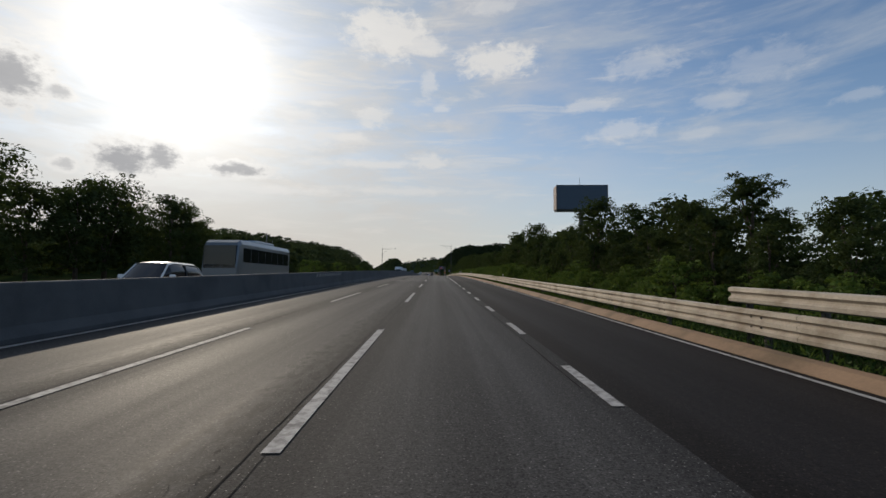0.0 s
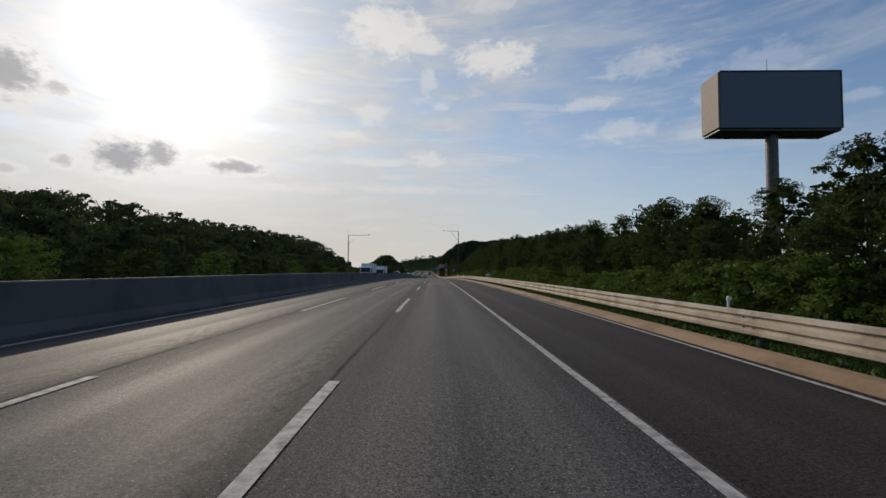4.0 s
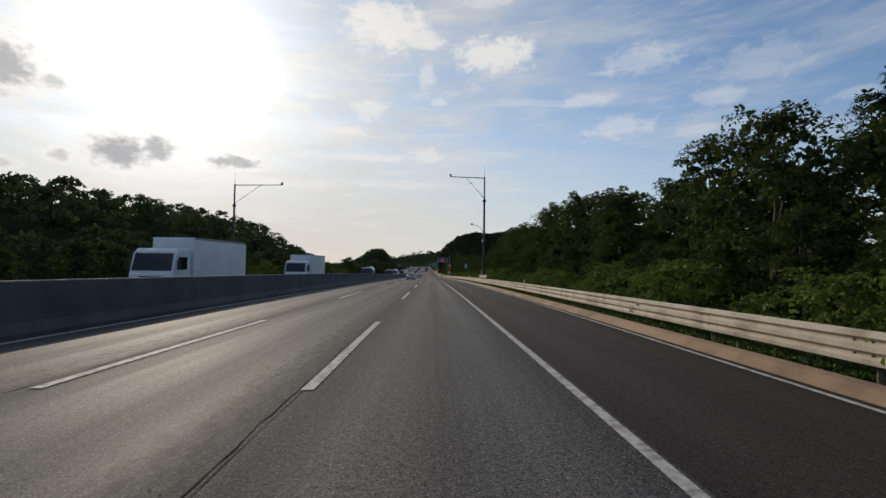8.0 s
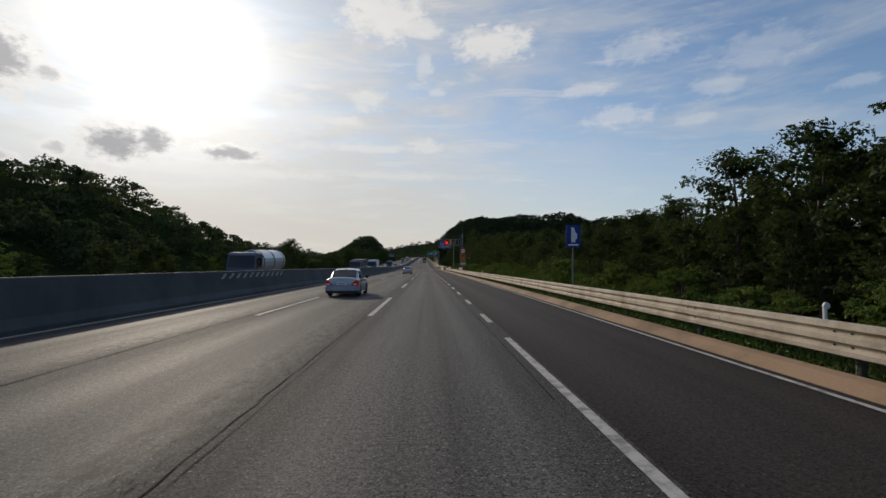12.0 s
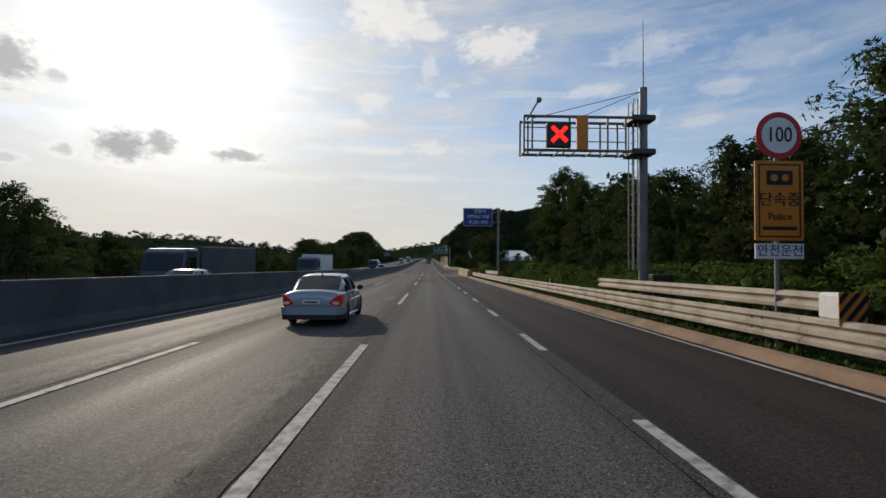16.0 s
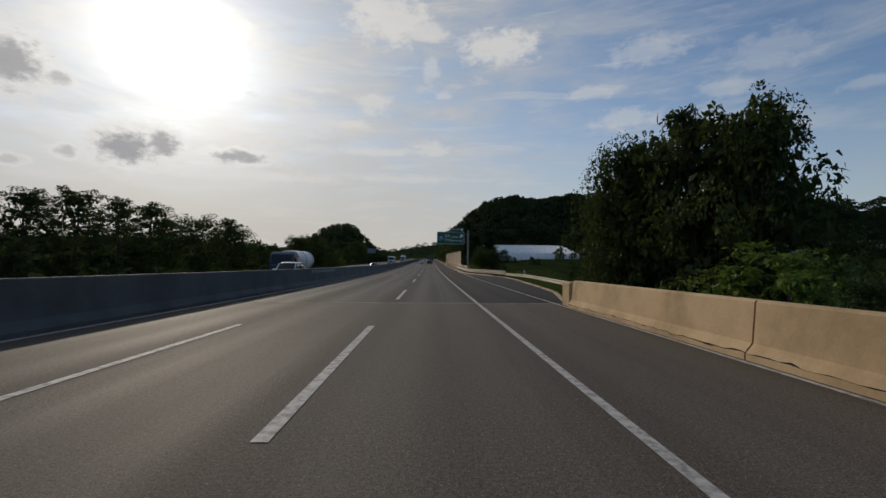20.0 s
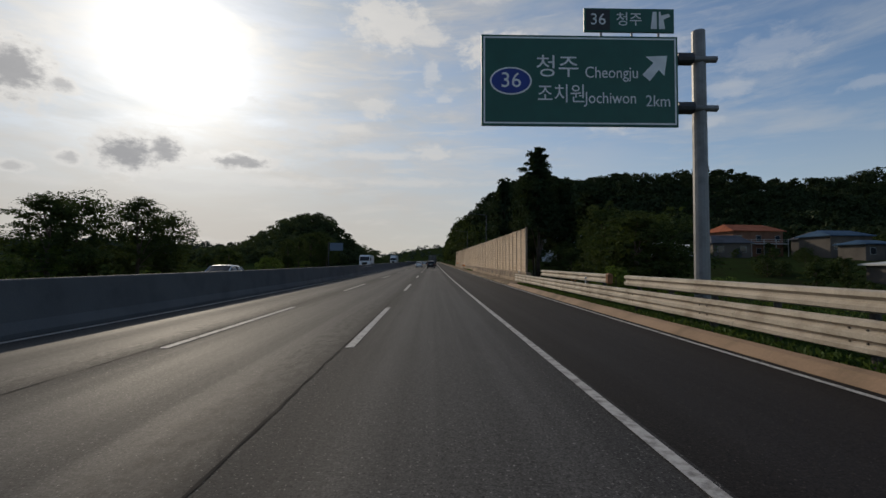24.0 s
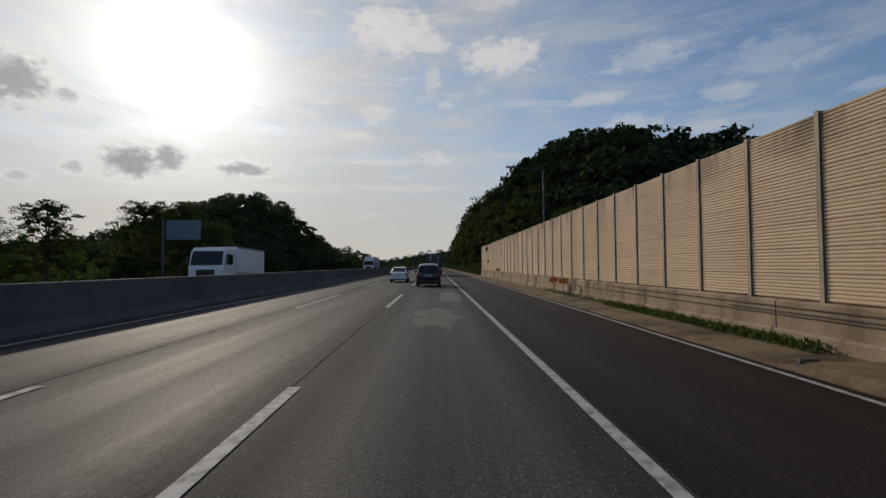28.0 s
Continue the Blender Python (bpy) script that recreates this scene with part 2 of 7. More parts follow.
def asphalt(name, colour, pale, track=0.5, coarse=42.0, lots=(1.0, 1.0, 1.0), gloss=0.2, joint=0.0):
    """Road surface: stone grain, wheel tracks, patches, three resurfacing lots. UV x is metres across, y metres along."""
    m, N, b = principled(name, colour, 0.85, 0.0, gloss)
    uv = N.node("ShaderNodeTexCoord").outputs["UV"]
    grain = N.noise(uv, coarse, 3.0, 0.7)
    grit = N.noise(uv, coarse * 0.35, 4.0, 0.75)
    blot = N.noise(N.scaled(uv, 0.5, 0.06, 1), 1.0, 5.0, 0.6)
    fineblot = N.noise(N.scaled(uv, 1.6, 0.5, 1), 1.0, 4.0, 0.6)
    long = N.math("SUBTRACT", N.noise(N.scaled(uv, 2.6, 0.012, 1), 1.0, 3.0, 0.6), 0.5)
    s = N.node("ShaderNodeSeparateXYZ")
    N.link(uv, s.inputs[0])
    # tyres polish two paths in each lane; the joints between lanes stay darker
    wheels = N.math("COSINE", N.math("MULTIPLY", N.math("SUBTRACT", s.outputs[0], 0.95), 2 * math.pi / 1.8))
    lane = N.math("COSINE", N.math("MULTIPLY", N.math("SUBTRACT", s.outputs[0], 1.8), 2 * math.pi / 3.6))
    tracks = N.math("ADD", N.math("MULTIPLY", wheels, 0.28), N.math("MULTIPLY", lane, 0.26))
    tr = N.math("MULTIPLY", N.math("ADD", N.math("ADD", tracks, N.math("MULTIPLY", long, 1.3)), N.math("ADD", N.math("MULTIPLY", blot, 0.9), N.math("MULTIPLY", fineblot, 0.3))), track)
    c = N.mix(N.math("SUBTRACT", tr, 0.1, clamp=True), colour, pale)
    if joint:     # broken, darker surface left of the joints between the lanes
        for u0 in (-0.6, -4.1):
            near = N.ramp(N.math("ABSOLUTE", N.math("SUBTRACT", s.outputs[0], u0)), 0.65, 0.2)
            torn = N.ramp(N.noise(N.scaled(uv, 6.0, 2.6, 1), 1.0, 7.0, 0.75), 0.44, 0.6)
            c = N.mix(N.math("MULTIPLY", N.math("MULTIPLY", near, torn), joint), c, tuple(x * 0.42 for x in colour))
    rough_lot = N.math("MULTIPLY", N.ramp(s.outputs[1], 54, 64, 1.15, 1.6), N.ramp(s.outputs[1], 346, 350, 1.0, 0.65))
    f = N.math("MAXIMUM", N.math("ADD", N.math("MULTIPLY", N.math("SUBTRACT", N.math("ADD", grain, N.math("MULTIPLY", grit, 0.6)), 0.8), N.math("MULTIPLY", rough_lot, 3.2)), 1.0), 0.15)
    lot = N.math("MULTIPLY", N.ramp(s.outputs[1], 54, 64, lots[0], lots[1]), N.ramp(s.outputs[1], 346, 350, 1.0, lots[2] / lots[1]))
    v = N.node("ShaderNodeVectorMath", op="SCALE")
    N.link(c, v.inputs[0])
    N.link(N.math("MULTIPLY", f, lot), v.inputs["Scale"])
    # bright single stones
    spk = N.ramp(N.noise(uv, coarse * 0.8, 1.0, 0.5), 0.64, 0.76, 0.0, 0.5)
    N.link(N.mix(N.math("MULTIPLY", spk, rough_lot, clamp=True), v.outputs[0], tuple(min(1, c * 2.8) for c in pale)), b.inputs["Base Color"])
    N.link(N.math("SUBTRACT", 0.8, N.math("MULTIPLY", tr, 0.25)), b.inputs["Roughness"])
    bp = N.node("ShaderNodeBump")
    bp.inputs["Strength"].default_value, bp.inputs["Distance"].default_value = 0.4, 0.006
    N.link(N.math("ADD", grain, N.math("MULTIPLY", grit, 0.35)), bp.inputs["Height"])
    N.link(bp.outputs[0], b.inputs["Normal"])
    return m


def leafy(name, a, b_, trans=0.35):
    m = bpy.data.materials.new(name)
    m.use_nodes = True
    N = Net(m.node_tree)
    out = N.node("ShaderNodeOutputMaterial")
    isl = N.node("ShaderNodeNewGeometry").outputs["Random Per Island"]
    ob = N.node("ShaderNodeObjectInfo").outputs["Random"]
    c = N.mix(isl, a, b_)
    c = N.mix(N.math("MULTIPLY", ob, 0.45), c, (a[0] * 0.75, a[1] * 0.62, a[2] * 0.6))
    d, t, g = N.node("ShaderNodeBsdfDiffuse"), N.node("ShaderNodeBsdfTranslucent"), N.node("ShaderNodeBsdfGlossy")
    N.link(c, d.inputs[0])
    N.link(N.mix(0.5, c, (0.088, 0.118, 0.02)), t.inputs[0])
    g.inputs["Roughness"].default_value = 0.6
    s1, s2 = N.node("ShaderNodeMixShader"), N.node("ShaderNodeMixShader")
    s1.inputs[0].default_value, s2.inputs[0].default_value = trans, 0.015
    N.link(d.outputs[0], s1.inputs[1])
    N.link(t.outputs[0], s1.inputs[2])
    N.link(s1.outputs[0], s2.inputs[1])
    N.link(g.outputs[0], s2.inputs[2])
    N.link(s2.outputs[0], out.inputs[0])
    return m


M = {}
M["asphalt"] = asphalt("asphalt", (0.043, 0.0413, 0.0402), (0.125, 0.118, 0.109), lots=(0.88, 1.32, 0.92), gloss=0.1, joint=0.85)
M["asphalt_dark"] = asphalt("asphalt_shoulder", (0.02, 0.0165, 0.0148), (0.042, 0.034, 0.0295), 0.4, lots=(0.62, 1.4, 0.72), gloss=0.12)
M["deck"] = asphalt("bridge_deck_concrete", (0.092, 0.077, 0.063), (0.165, 0.138, 0.113), 0.35, 60.0, gloss=0.08)
M["paint"] = worn("road_paint_white", (0.45, 0.435, 0.41), 0.75, 0, 7.0, 45.0, 0.42, 0.3, (0.17, 0.16, 0.15), spec=0.25)
M["paint_old"] = worn("road_paint_faded", (0.32, 0.31, 0.29), 0.75, 0, 5.0, 50.0, 0.5, 0.3, (0.1, 0.095, 0.09), spec=0.2)
M["wall_post"] = worn("noise_wall_post", (0.36, 0.28, 0.2), 0.7, 0, 0.8, 18.0, 0.3, 0.1)
M["seal"] = worn("crack_sealant", (0.018, 0.017, 0.017), 0.92, 0, 1.5, 20.0, 0.3, 0.2, spec=0.08)
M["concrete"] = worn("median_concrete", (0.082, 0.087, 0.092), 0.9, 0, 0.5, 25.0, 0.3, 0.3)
M["curb"] = worn("curb_concrete", (0.29, 0.185, 0.11), 0.9, 0, 0.7, 22.0, 0.35, 0.4, (0.12, 0.085, 0.05))
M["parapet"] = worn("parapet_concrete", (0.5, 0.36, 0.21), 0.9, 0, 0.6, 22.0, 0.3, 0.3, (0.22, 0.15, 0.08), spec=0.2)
M["gutter"] = worn("gutter_concrete", (0.21, 0.155, 0.1), 0.95, 0, 0.9, 14.0, 0.5, 0.6, (0.09, 0.065, 0.04), spec=0.15)
M["wallbase"] = worn("wall_base_concrete", (0.36, 0.27, 0.185), 0.9, 0, 0.9, 16.0, 0.5, 0.4, (0.15, 0.105, 0.07), spec=0.2, streak=(1, 1, 0.4))
M["galv"] = worn("galvanised_rail", (0.47, 0.41, 0.33), 0.65, 0.1, 1.4, 24.0, 0.42, 0.12, (0.28, 0.23, 0.17), spec=0.3)
M["post"] = worn("galvanised_post", (0.23, 0.225, 0.22), 0.55, 0.4, 2.0, 20.0, 0.3, 0.05)
M["rail_post"] = worn("rusty_rail_post", (0.1, 0.085, 0.07), 0.8, 0.1, 2.0, 20.0, 0.4, 0.1)
M["rust"] = worn("rusty_cap", (0.26, 0.11, 0.045), 0.8, 0.1, 3.0, 25.0, 0.5, 0.2)
M["dark_steel"] = worn("dark_steel", (0.07, 0.07, 0.075), 0.5, 0.6, 2.0, 20.0, 0.3, 0.05)
M["panel"] = worn("noise_panel", (0.6, 0.445, 0.295), 0.75, 0.0, 0.35, 12.0, 0.22, 0.1, (0.38, 0.26, 0.15), streak=(1, 1, 0.35))
# each panel has its own tone
_m = M["panel"]
_N = Net(_m.node_tree, True)
_b = next(n for n in _m.node_tree.nodes if n.type == "BSDF_PRINCIPLED")
_c = _b.inputs["Base Color"].links[0].from_socket
_v = _N.node("ShaderNodeVectorMath", op="SCALE")
_N.link(_c, _v.inputs[0])
_N.link(_N.math("ADD", _N.math("MULTIPLY", _N.node("ShaderNodeObjectInfo").outputs["Random"], 0.1), 0.92), _v.inputs["Scale"])
_N.link(_v.outputs[0], _b.inputs["Base Color"])
# dark runs from the top edge: weathering, with tree shade painted in
_co = _N.node("ShaderNodeNewGeometry").outputs["Position"]
_h = _N.node("ShaderNodeSeparateXYZ")
_N.link(_N.node("ShaderNodeTexCoord").outputs["Object"], _h.inputs[0])
_run_shade = _N.math("MULTIPLY", _N.ramp(_N.noise(_N.scaled(_co, 0.8, 0.8, 0.3), 1.0, 6.0, 0.65), 0.44, 0.68), _N.ramp(_h.outputs[2], 3.3, 4.4), clamp=True)
_N.link(_N.mix(_N.math("MULTIPLY", _run_shade, 0.75), _v.outputs[0], (0.12, 0.085, 0.055)), _b.inputs["Base Color"])
M["soil"] = worn("soil_grass", (0.022, 0.036, 0.012), 0.97, 0, 0.25, 6.0, 0.5, 0.8, (0.02, 0.022, 0.011), spec=0.0)
M["field"] = worn("paddy_green", (0.02, 0.052, 0.011), 0.95, 0, 0.06, 4.0, 0.4, 0.6, (0.03, 0.06, 0.012), spec=0.1)
M["bark"] = worn("bark", (0.1, 0.075, 0.055), 0.95, 0, 3.0, 30.0, 0.4, 0.8)
M["leaf"] = leafy("broad_leaf", (0.027, 0.045, 0.013), (0.056, 0.082, 0.021), 0.3)
M["leaf_light"] = leafy("locust_leaf", (0.03, 0.049, 0.015), (0.066, 0.093, 0.025), 0.32)
M["leaf_dark"] = leafy("conifer_leaf", (0.018, 0.036, 0.014), (0.032, 0.055, 0.02), 0.15)
M["leaf_wood"] = leafy("woodland_leaf", (0.042, 0.062, 0.028), (0.07, 0.1, 0.04), 0.3)
# darker woodland leaf: the backlit ridge's shade is put into the colour
M["leaf_backlit"] = leafy("ridge_leaf_backlit", (0.018, 0.032, 0.012), (0.032, 0.052, 0.017), 0.08)
# distance haze painted into the leaf colour: greyer and bluer
M["leaf_hazed"] = leafy("far_leaf_hazed", (0.04, 0.058, 0.048), (0.06, 0.08, 0.062), 0.05)
M["weed"] = leafy("weed_leaf", (0.07, 0.13, 0.02), (0.15, 0.21, 0.04), 0.42)
M["ivy"] = leafy("verge_leaf", (0.035, 0.075, 0.014), (0.085, 0.135, 0.026), 0.35)
M["rice"] = leafy("rice_leaf", (0.014, 0.036, 0.008), (0.026, 0.06, 0.012), 0.25)


# ---- mesh helpers ----
def mesh_ob(name, verts, faces, mat=None, smooth=False, uvs=None):
    me = bpy.data.meshes.new(name)
    me.from_pydata([tuple(map(float, v)) for v in verts], [], [tuple(map(int, f)) for f in faces])
    if uvs is not None:
        lay = me.uv_layers.new(name="UVMap")
        idx = np.empty(len(me.loops), np.int32)
        me.loops.foreach_get("vertex_index", idx)
        lay.data.foreach_set("uv", np.asarray(uvs, np.float32)[idx].ravel())
    if mat is not None:
        me.materials.append(mat)
    if smooth:
        me.polygons.foreach_set("use_smooth", np.ones(len(me.polygons), bool))
    me.update()
    return new(name, me)


def part(name, bm, material, parent=None, label="", smooth=False):
    """Links a bmesh as one mesh object under a thing or a part."""
    me = bpy.data.meshes.new(name)
    bmesh.ops.recalc_face_normals(bm, faces=bm.faces)
    bm.to_mesh(me)
    bm.free()
    if material is not None:
        me.materials.append(material)
    if smooth:
        me.polygons.foreach_set("use_smooth", np.ones(len(me.polygons), bool))
    ob = new(name, me)
    if parent is not None:
        ob.parent = parent
    if label:
        ob["label"] = label
    return ob


def thing(name, label, category, m=None, group="", kind=""):
    e = new(name)
    e.empty_display_size = 0.3
    tagged(e, label, category, group, kind)
    if m is not None:
        e.matrix_world = m
    return e


def box(bm, x0, x1, y0, y1, z0, z1, bevel=0.0, m=None):
    r = bmesh.ops.create_cube(bm, size=1.0)
    vs = r["verts"]
    for v in vs:
        v.co = Vector(((x0 + x1) / 2 + v.co.x * (x1 - x0), (y0 + y1) / 2 + v.co.y * (y1 - y0), (z0 + z1) / 2 + v.co.z * (z1 - z0)))
    if bevel:
        es = {e for v in vs for e in v.link_edges}
        r2 = bmesh.ops.bevel(bm, geom=list(es), offset=bevel, segments=1, affect="EDGES")
        vs = list({v for f in r2["faces"] for v in f.verts} | {v for v in vs if v.is_valid})
    if m is not None:
        bmesh.ops.transform(bm, matrix=m, verts=vs)
    return vs


def tube(bm, a, b, r0, r1=None, n=10):
    """A round bar from a to b."""
    a, b = Vector(a), Vector(b)
    r1 = r0 if r1 is None else r1
    q = (b - a).to_track_quat("Z", "Y").to_matrix().to_4x4()
    r = bmesh.ops.create_cone(bm, cap_ends=True, segments=n, radius1=r0, radius2=r1, depth=(b - a).length)
    bmesh.ops.transform(bm, matrix=Matrix.Translation((a + b) / 2) @ q, verts=r["verts"])
    return r["verts"]


def sweep(name, prof, s0, s1, ds, mat, shift=None, closed=True, parent=None, smooth=False):
    """A profile of (u, z) drawn along the road; shift(s) moves it sideways."""
    ss = np.arange(s0, s1 + ds * 0.5, ds)
    ss[-1] = s1
    pr = np.array(prof, float)
    k = len(pr)
    sh = np.zeros(len(ss)) if shift is None else np.array([shift(s) for s in ss])
    V = PA(np.repeat(ss, k), np.tile(pr[:, 0], len(ss)) + np.repeat(sh, k), np.tile(pr[:, 1], len(ss)))
    uv = np.stack([np.tile(pr[:, 0], len(ss)), np.repeat(ss, k)], -1)
    F = []
    m = k if closed else k - 1
    for i in range(len(ss) - 1):
        for j in range(m):
            a, b = i * k + j, i * k + (j + 1) % k
            F.append((a, b, b + k, a + k))
    if closed:
        F.append(tuple(range(k))[::-1])
        F.append(tuple((len(ss) - 1) * k + j for j in range(k)))
    ob = mesh_ob(name, V, F, mat, smooth, uv)
    if parent is not None:
        ob.parent = parent
    return ob


# ---- ground ----
def smooth01(x, a, b):
    t = np.clip((np.asarray(x, float) - a) / (b - a), 0, 1)
    return t * t * (3 - 2 * t)


def bump(s, u, s0, u0, rs, ru, h):
    return h * np.exp(-((s - s0) / rs) ** 2 - ((u - u0) / ru) ** 2)


def terrain(s, u):
    """Height of the ground above the road's own level at (s, u)."""
    s, u = np.asarray(s, float), np.asarray(u, float)
    z = np.full(np.broadcast(s, u).shape, -0.12)
    right, left = smooth01(u, 10, 20), smooth01(-u, 25, 48)
    # right: woods on a low bank, then fields below the road, then the village
    z = z - 3.6 * smooth01(u, 9.5, 17) * smooth01(s, 340, 366) * (1 - smooth01(s, 430, 540))
    z = z + 2.5 * smooth01(u, 12, 32) * (1 - smooth01(s, 320, 350))
    z = z + 2.6 * smooth01(u, 16, 40) * smooth01(s, 470, 550)
    # right: wooded hill beside the road and the long ridge behind the village
    z = z + right * smooth01(s, 556, 592) * (bump(s, u, 652, 36, 76, 27, 22.5) + bump(s, u, 800, 40, 110, 30, 14))
    crest = 37 + 2.5 * np.sin(u * 0.061) + 1.8 * np.sin(u * 0.137 + 1.0)
    z = z + crest * np.exp(-((s - 690) / 66) ** 2) * smooth01(u, 24, 85) * (1 - smooth01(u, 400, 600))
    # left: hill beyond the other carriageway
    hill = np.interp(s, (-80, 62, 92, 116, 135, 200, 255, 290, 315, 335, 364, 400), (1, 1.5, 3.4, 8.0, 8.7, 10.5, 12.5, 13.8, 14.5, 10.5, 4.5, 0))
    z = z + hill * smooth01(-u, 33, 60)
    z = z - 2.5 * smooth01(-u, 27, 40) * smooth01(s, 345, 400) * (1 - smooth01(s, 540, 600))
    z = z + left * (bump(s, u, 660, -50, 42, 22, 18) + bump(s, u, 780, -60, 90, 30, 10))
    z = z + left * (bump(s, u, 1500, -560, 330, 200, 34) + bump(s, u, 1250, -800, 320, 240, 30)) + bump(s, u, 2500, 60, 300, 300, 70)
    return z


ss = np.concatenate([np.arange(-400, -40, 30), np.arange(-40, 700, 8), np.arange(700, 1100, 20), np.arange(1100, 2990, 60)]).astype(float)
uu = np.concatenate([-np.geomspace(2600, 60, 30), np.arange(-58, -22, 4), [-20, -8, 0, 7.4, 8.2, 9.5, 12], np.arange(15, 61, 4), np.geomspace(66, 2600, 28)]).astype(float)
SS, UU = np.meshgrid(ss, uu, indexing="ij")
ZZ = terrain(SS, UU)
nu = len(uu)
GV = PA(SS.ravel(), UU.ravel(), ZZ.ravel())
GF = [(i * nu + j, i * nu + j + 1, (i + 1) * nu + j + 1, (i + 1) * nu + j) for i in range(len(ss) - 1) for j in range(nu - 1)]
tagged(mesh_ob("ground", GV, GF, M["soil"], True), "grassy ground falling to fields and rising to wooded hills", "ground", kind="structure")

# ---- carriageways ----
road = tagged(sweep("road", [(-7.55, 0), (3.72, 0), (3.72, -0.1), (-7.55, -0.1)], -60, 1400, 8, M["asphalt"]), "grey worn asphalt motorway lanes with wheel tracks", "road", kind="structure")
tagged(sweep("shoulder", [(3.72, 0.0), (7.3, 0.0), (7.3, -0.1), (3.72, -0.1)], -60, 1400, 8, M["asphalt_dark"]), "darker asphalt running lane on the hard shoulder", "road", kind="structure")
tagged(sweep("road_opposite", [(-23.6, 0), (-8.05, 0), (-8.05, -0.1), (-23.6, -0.1)], -60, 1400, 8, M["asphalt"]), "asphalt lanes of the opposite carriageway", "road", kind="structure")
deck = tagged(sweep("bridge_deck", [(-7.5, 0.004), (7.25, 0.004), (7.25, -0.05), (-7.5, -0.05)], 374.6, 395.6, 3, M["deck"]), "pale brown concrete bridge deck with faint stains", "bridge deck", kind="structure")


# ---- road markings ----
def stripe(name, u0, u1, s0, s1, mat=None, z=0.012, ds=2.0):
    n = max(2, int((s1 - s0) / ds) + 1)
    s = np.linspace(s0, s1, n)
    V = np.concatenate([PA(s, np.full(n, u0), np.full(n, z)), PA(s, np.full(n, u1), np.full(n, z))])
    F = [(i, n + i, n + i + 1, i + 1) for i in range(n - 1)]
    return mesh_ob(name, V, F, mat or M["paint"])


def line_thing(name, label, pieces):
    t = thing(name, label, "road marking", kind="structure")
    for p in pieces:
        p.parent = t
    return t


DASH = (-16.5, 3.8, 22.0, 39.5, 58.2, 78.0, 97.0, 116.6, 139.6, 160.7, 180.9, 200.5, 220.1, 241.2, 259.8, 280.5, 301.4, 320.2, 341.6, 358.5,
        379.8, 397.6, 418.5, 439.5, 459.5, 478.1, 499.5, 521.3, 541.4, 561.6, 581.7, 601.6, 621.6, 641.6, 661.6, 681.6, 701.6, 721.6)
line_thing("lane_line", "white dashed lane line, worn thermoplastic", [stripe("dash", -0.085, 0.085, s, s + 8.2) for s in DASH])
line_thing("lane_line", "white dashed lane line between the passing lanes", [stripe("dash", -3.62, -3.46, s, s + 8.4) for s in DASH if not 350 < s < 372 and not 390 < s < 425])
line_thing("edge_line", "white solid line along the median barrier", [stripe("line", -7.22, -7.05, -40, 1400, ds=8)])
line_thing("edge_line", "white solid line along the curb", [stripe("line", 6.925, 7.03, -40, 1400, ds=8)])
dots = [5.2 + 6.08 * k for k in range(-6, 7)] + [239.6 + 6.29 * k for k in range(10)] + [302.5 + 6.48 * k for k in range(9)]
line_thing("lane_line", "white line of the shoulder lane, broken then solid",
           [stripe("line", 3.525, 3.665, 47.5, 236.8, ds=6), stripe("line", 3.525, 3.665, 361.4, 1400, ds=8)] + [stripe("dash", 3.52, 3.68, s, s + 2.3) for s in dots])
line_thing("lane_line", "white lines of the opposite carriageway",
           [stripe("line", -8.9, -8.74, -40, 1400, ds=8)] + [stripe("dash", u - 0.08, u + 0.08, s, s + 8) for u in (-12.4, -16.0) for s in DASH[::1]] + [stripe("line", -19.8, -19.64, -40, 1400, ds=8)])

# ---- median barrier ----
NJ = [(-8.0, -0.05), (-7.42, -0.05), (-7.42, 0.1), (-7.56, 0.34), (-7.64, 1.0), (-7.66, 1.24), (-7.69, 1.27), (-7.95, 1.27), (-7.98, 1.24), (-8.0, 1.0), (-8.08, 0.34), (-8.22, 0.1), (-8.22, -0.05)]
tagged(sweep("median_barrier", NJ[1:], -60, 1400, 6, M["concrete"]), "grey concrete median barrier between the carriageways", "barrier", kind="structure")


# ---- right verge: curb and guardrail ----
def bay(s):
    """Sideways shift of curb and rail where the lay-by widens the shoulder."""
    return float(1.9 * smooth01(s, 393, 406) + 1.0 * smooth01(s, 402, 418) + 0.8 * smooth01(s, 414, 430) - 3.7 * smooth01(s, 432, 456))


CURB = [(7.22, -0.1), (7.22, 0.01), (7.42, 0.15), (7.62, 0.17), (7.7, 0.14), (7.7, -0.2)]
for a, b in ((-40, 60), (60.06, 143.8), (145.4, 186), (186.05, 214), (214.2, 300), (300.06, 373.0), (440.06, 485.4)):
    tagged(sweep("curb", CURB, a, b, 2.5, M["curb"], bay), "sandy brown concrete drainage curb with dirt", "curb", kind="structure")
LOW_CURB = [(7.24, -0.1), (7.24, 0.04), (7.3, 0.1), (7.42, 0.1), (7.46, 0.06), (7.46, -0.2)]
for a, b in ((396, 404.6), (404.66, 413.2), (413.3, 423), (423.08, 440)):
    tagged(sweep("curb", LOW_CURB, a, b, 1.5, M["wallbase"], bay), "narrow pale chipped concrete curb of the lay-by", "curb", kind="structure")
WB = [(0.0, 0.0), (0.075, 0.03), (0.08, 0.10), (0.015, 0.145), (0.015, 0.175), (0.08, 0.22), (0.08, 0.30), (0.015, 0.345), (0.015, 0.375), (0.08, 0.42), (0.075, 0.49), (0.0, 0.52)]


W2 = [(0.0, 0.0), (0.075, 0.03), (0.082, 0.1), (0.012, 0.155), (0.012, 0.195), (0.082, 0.25), (0.075, 0.32), (0.0, 0.35)]


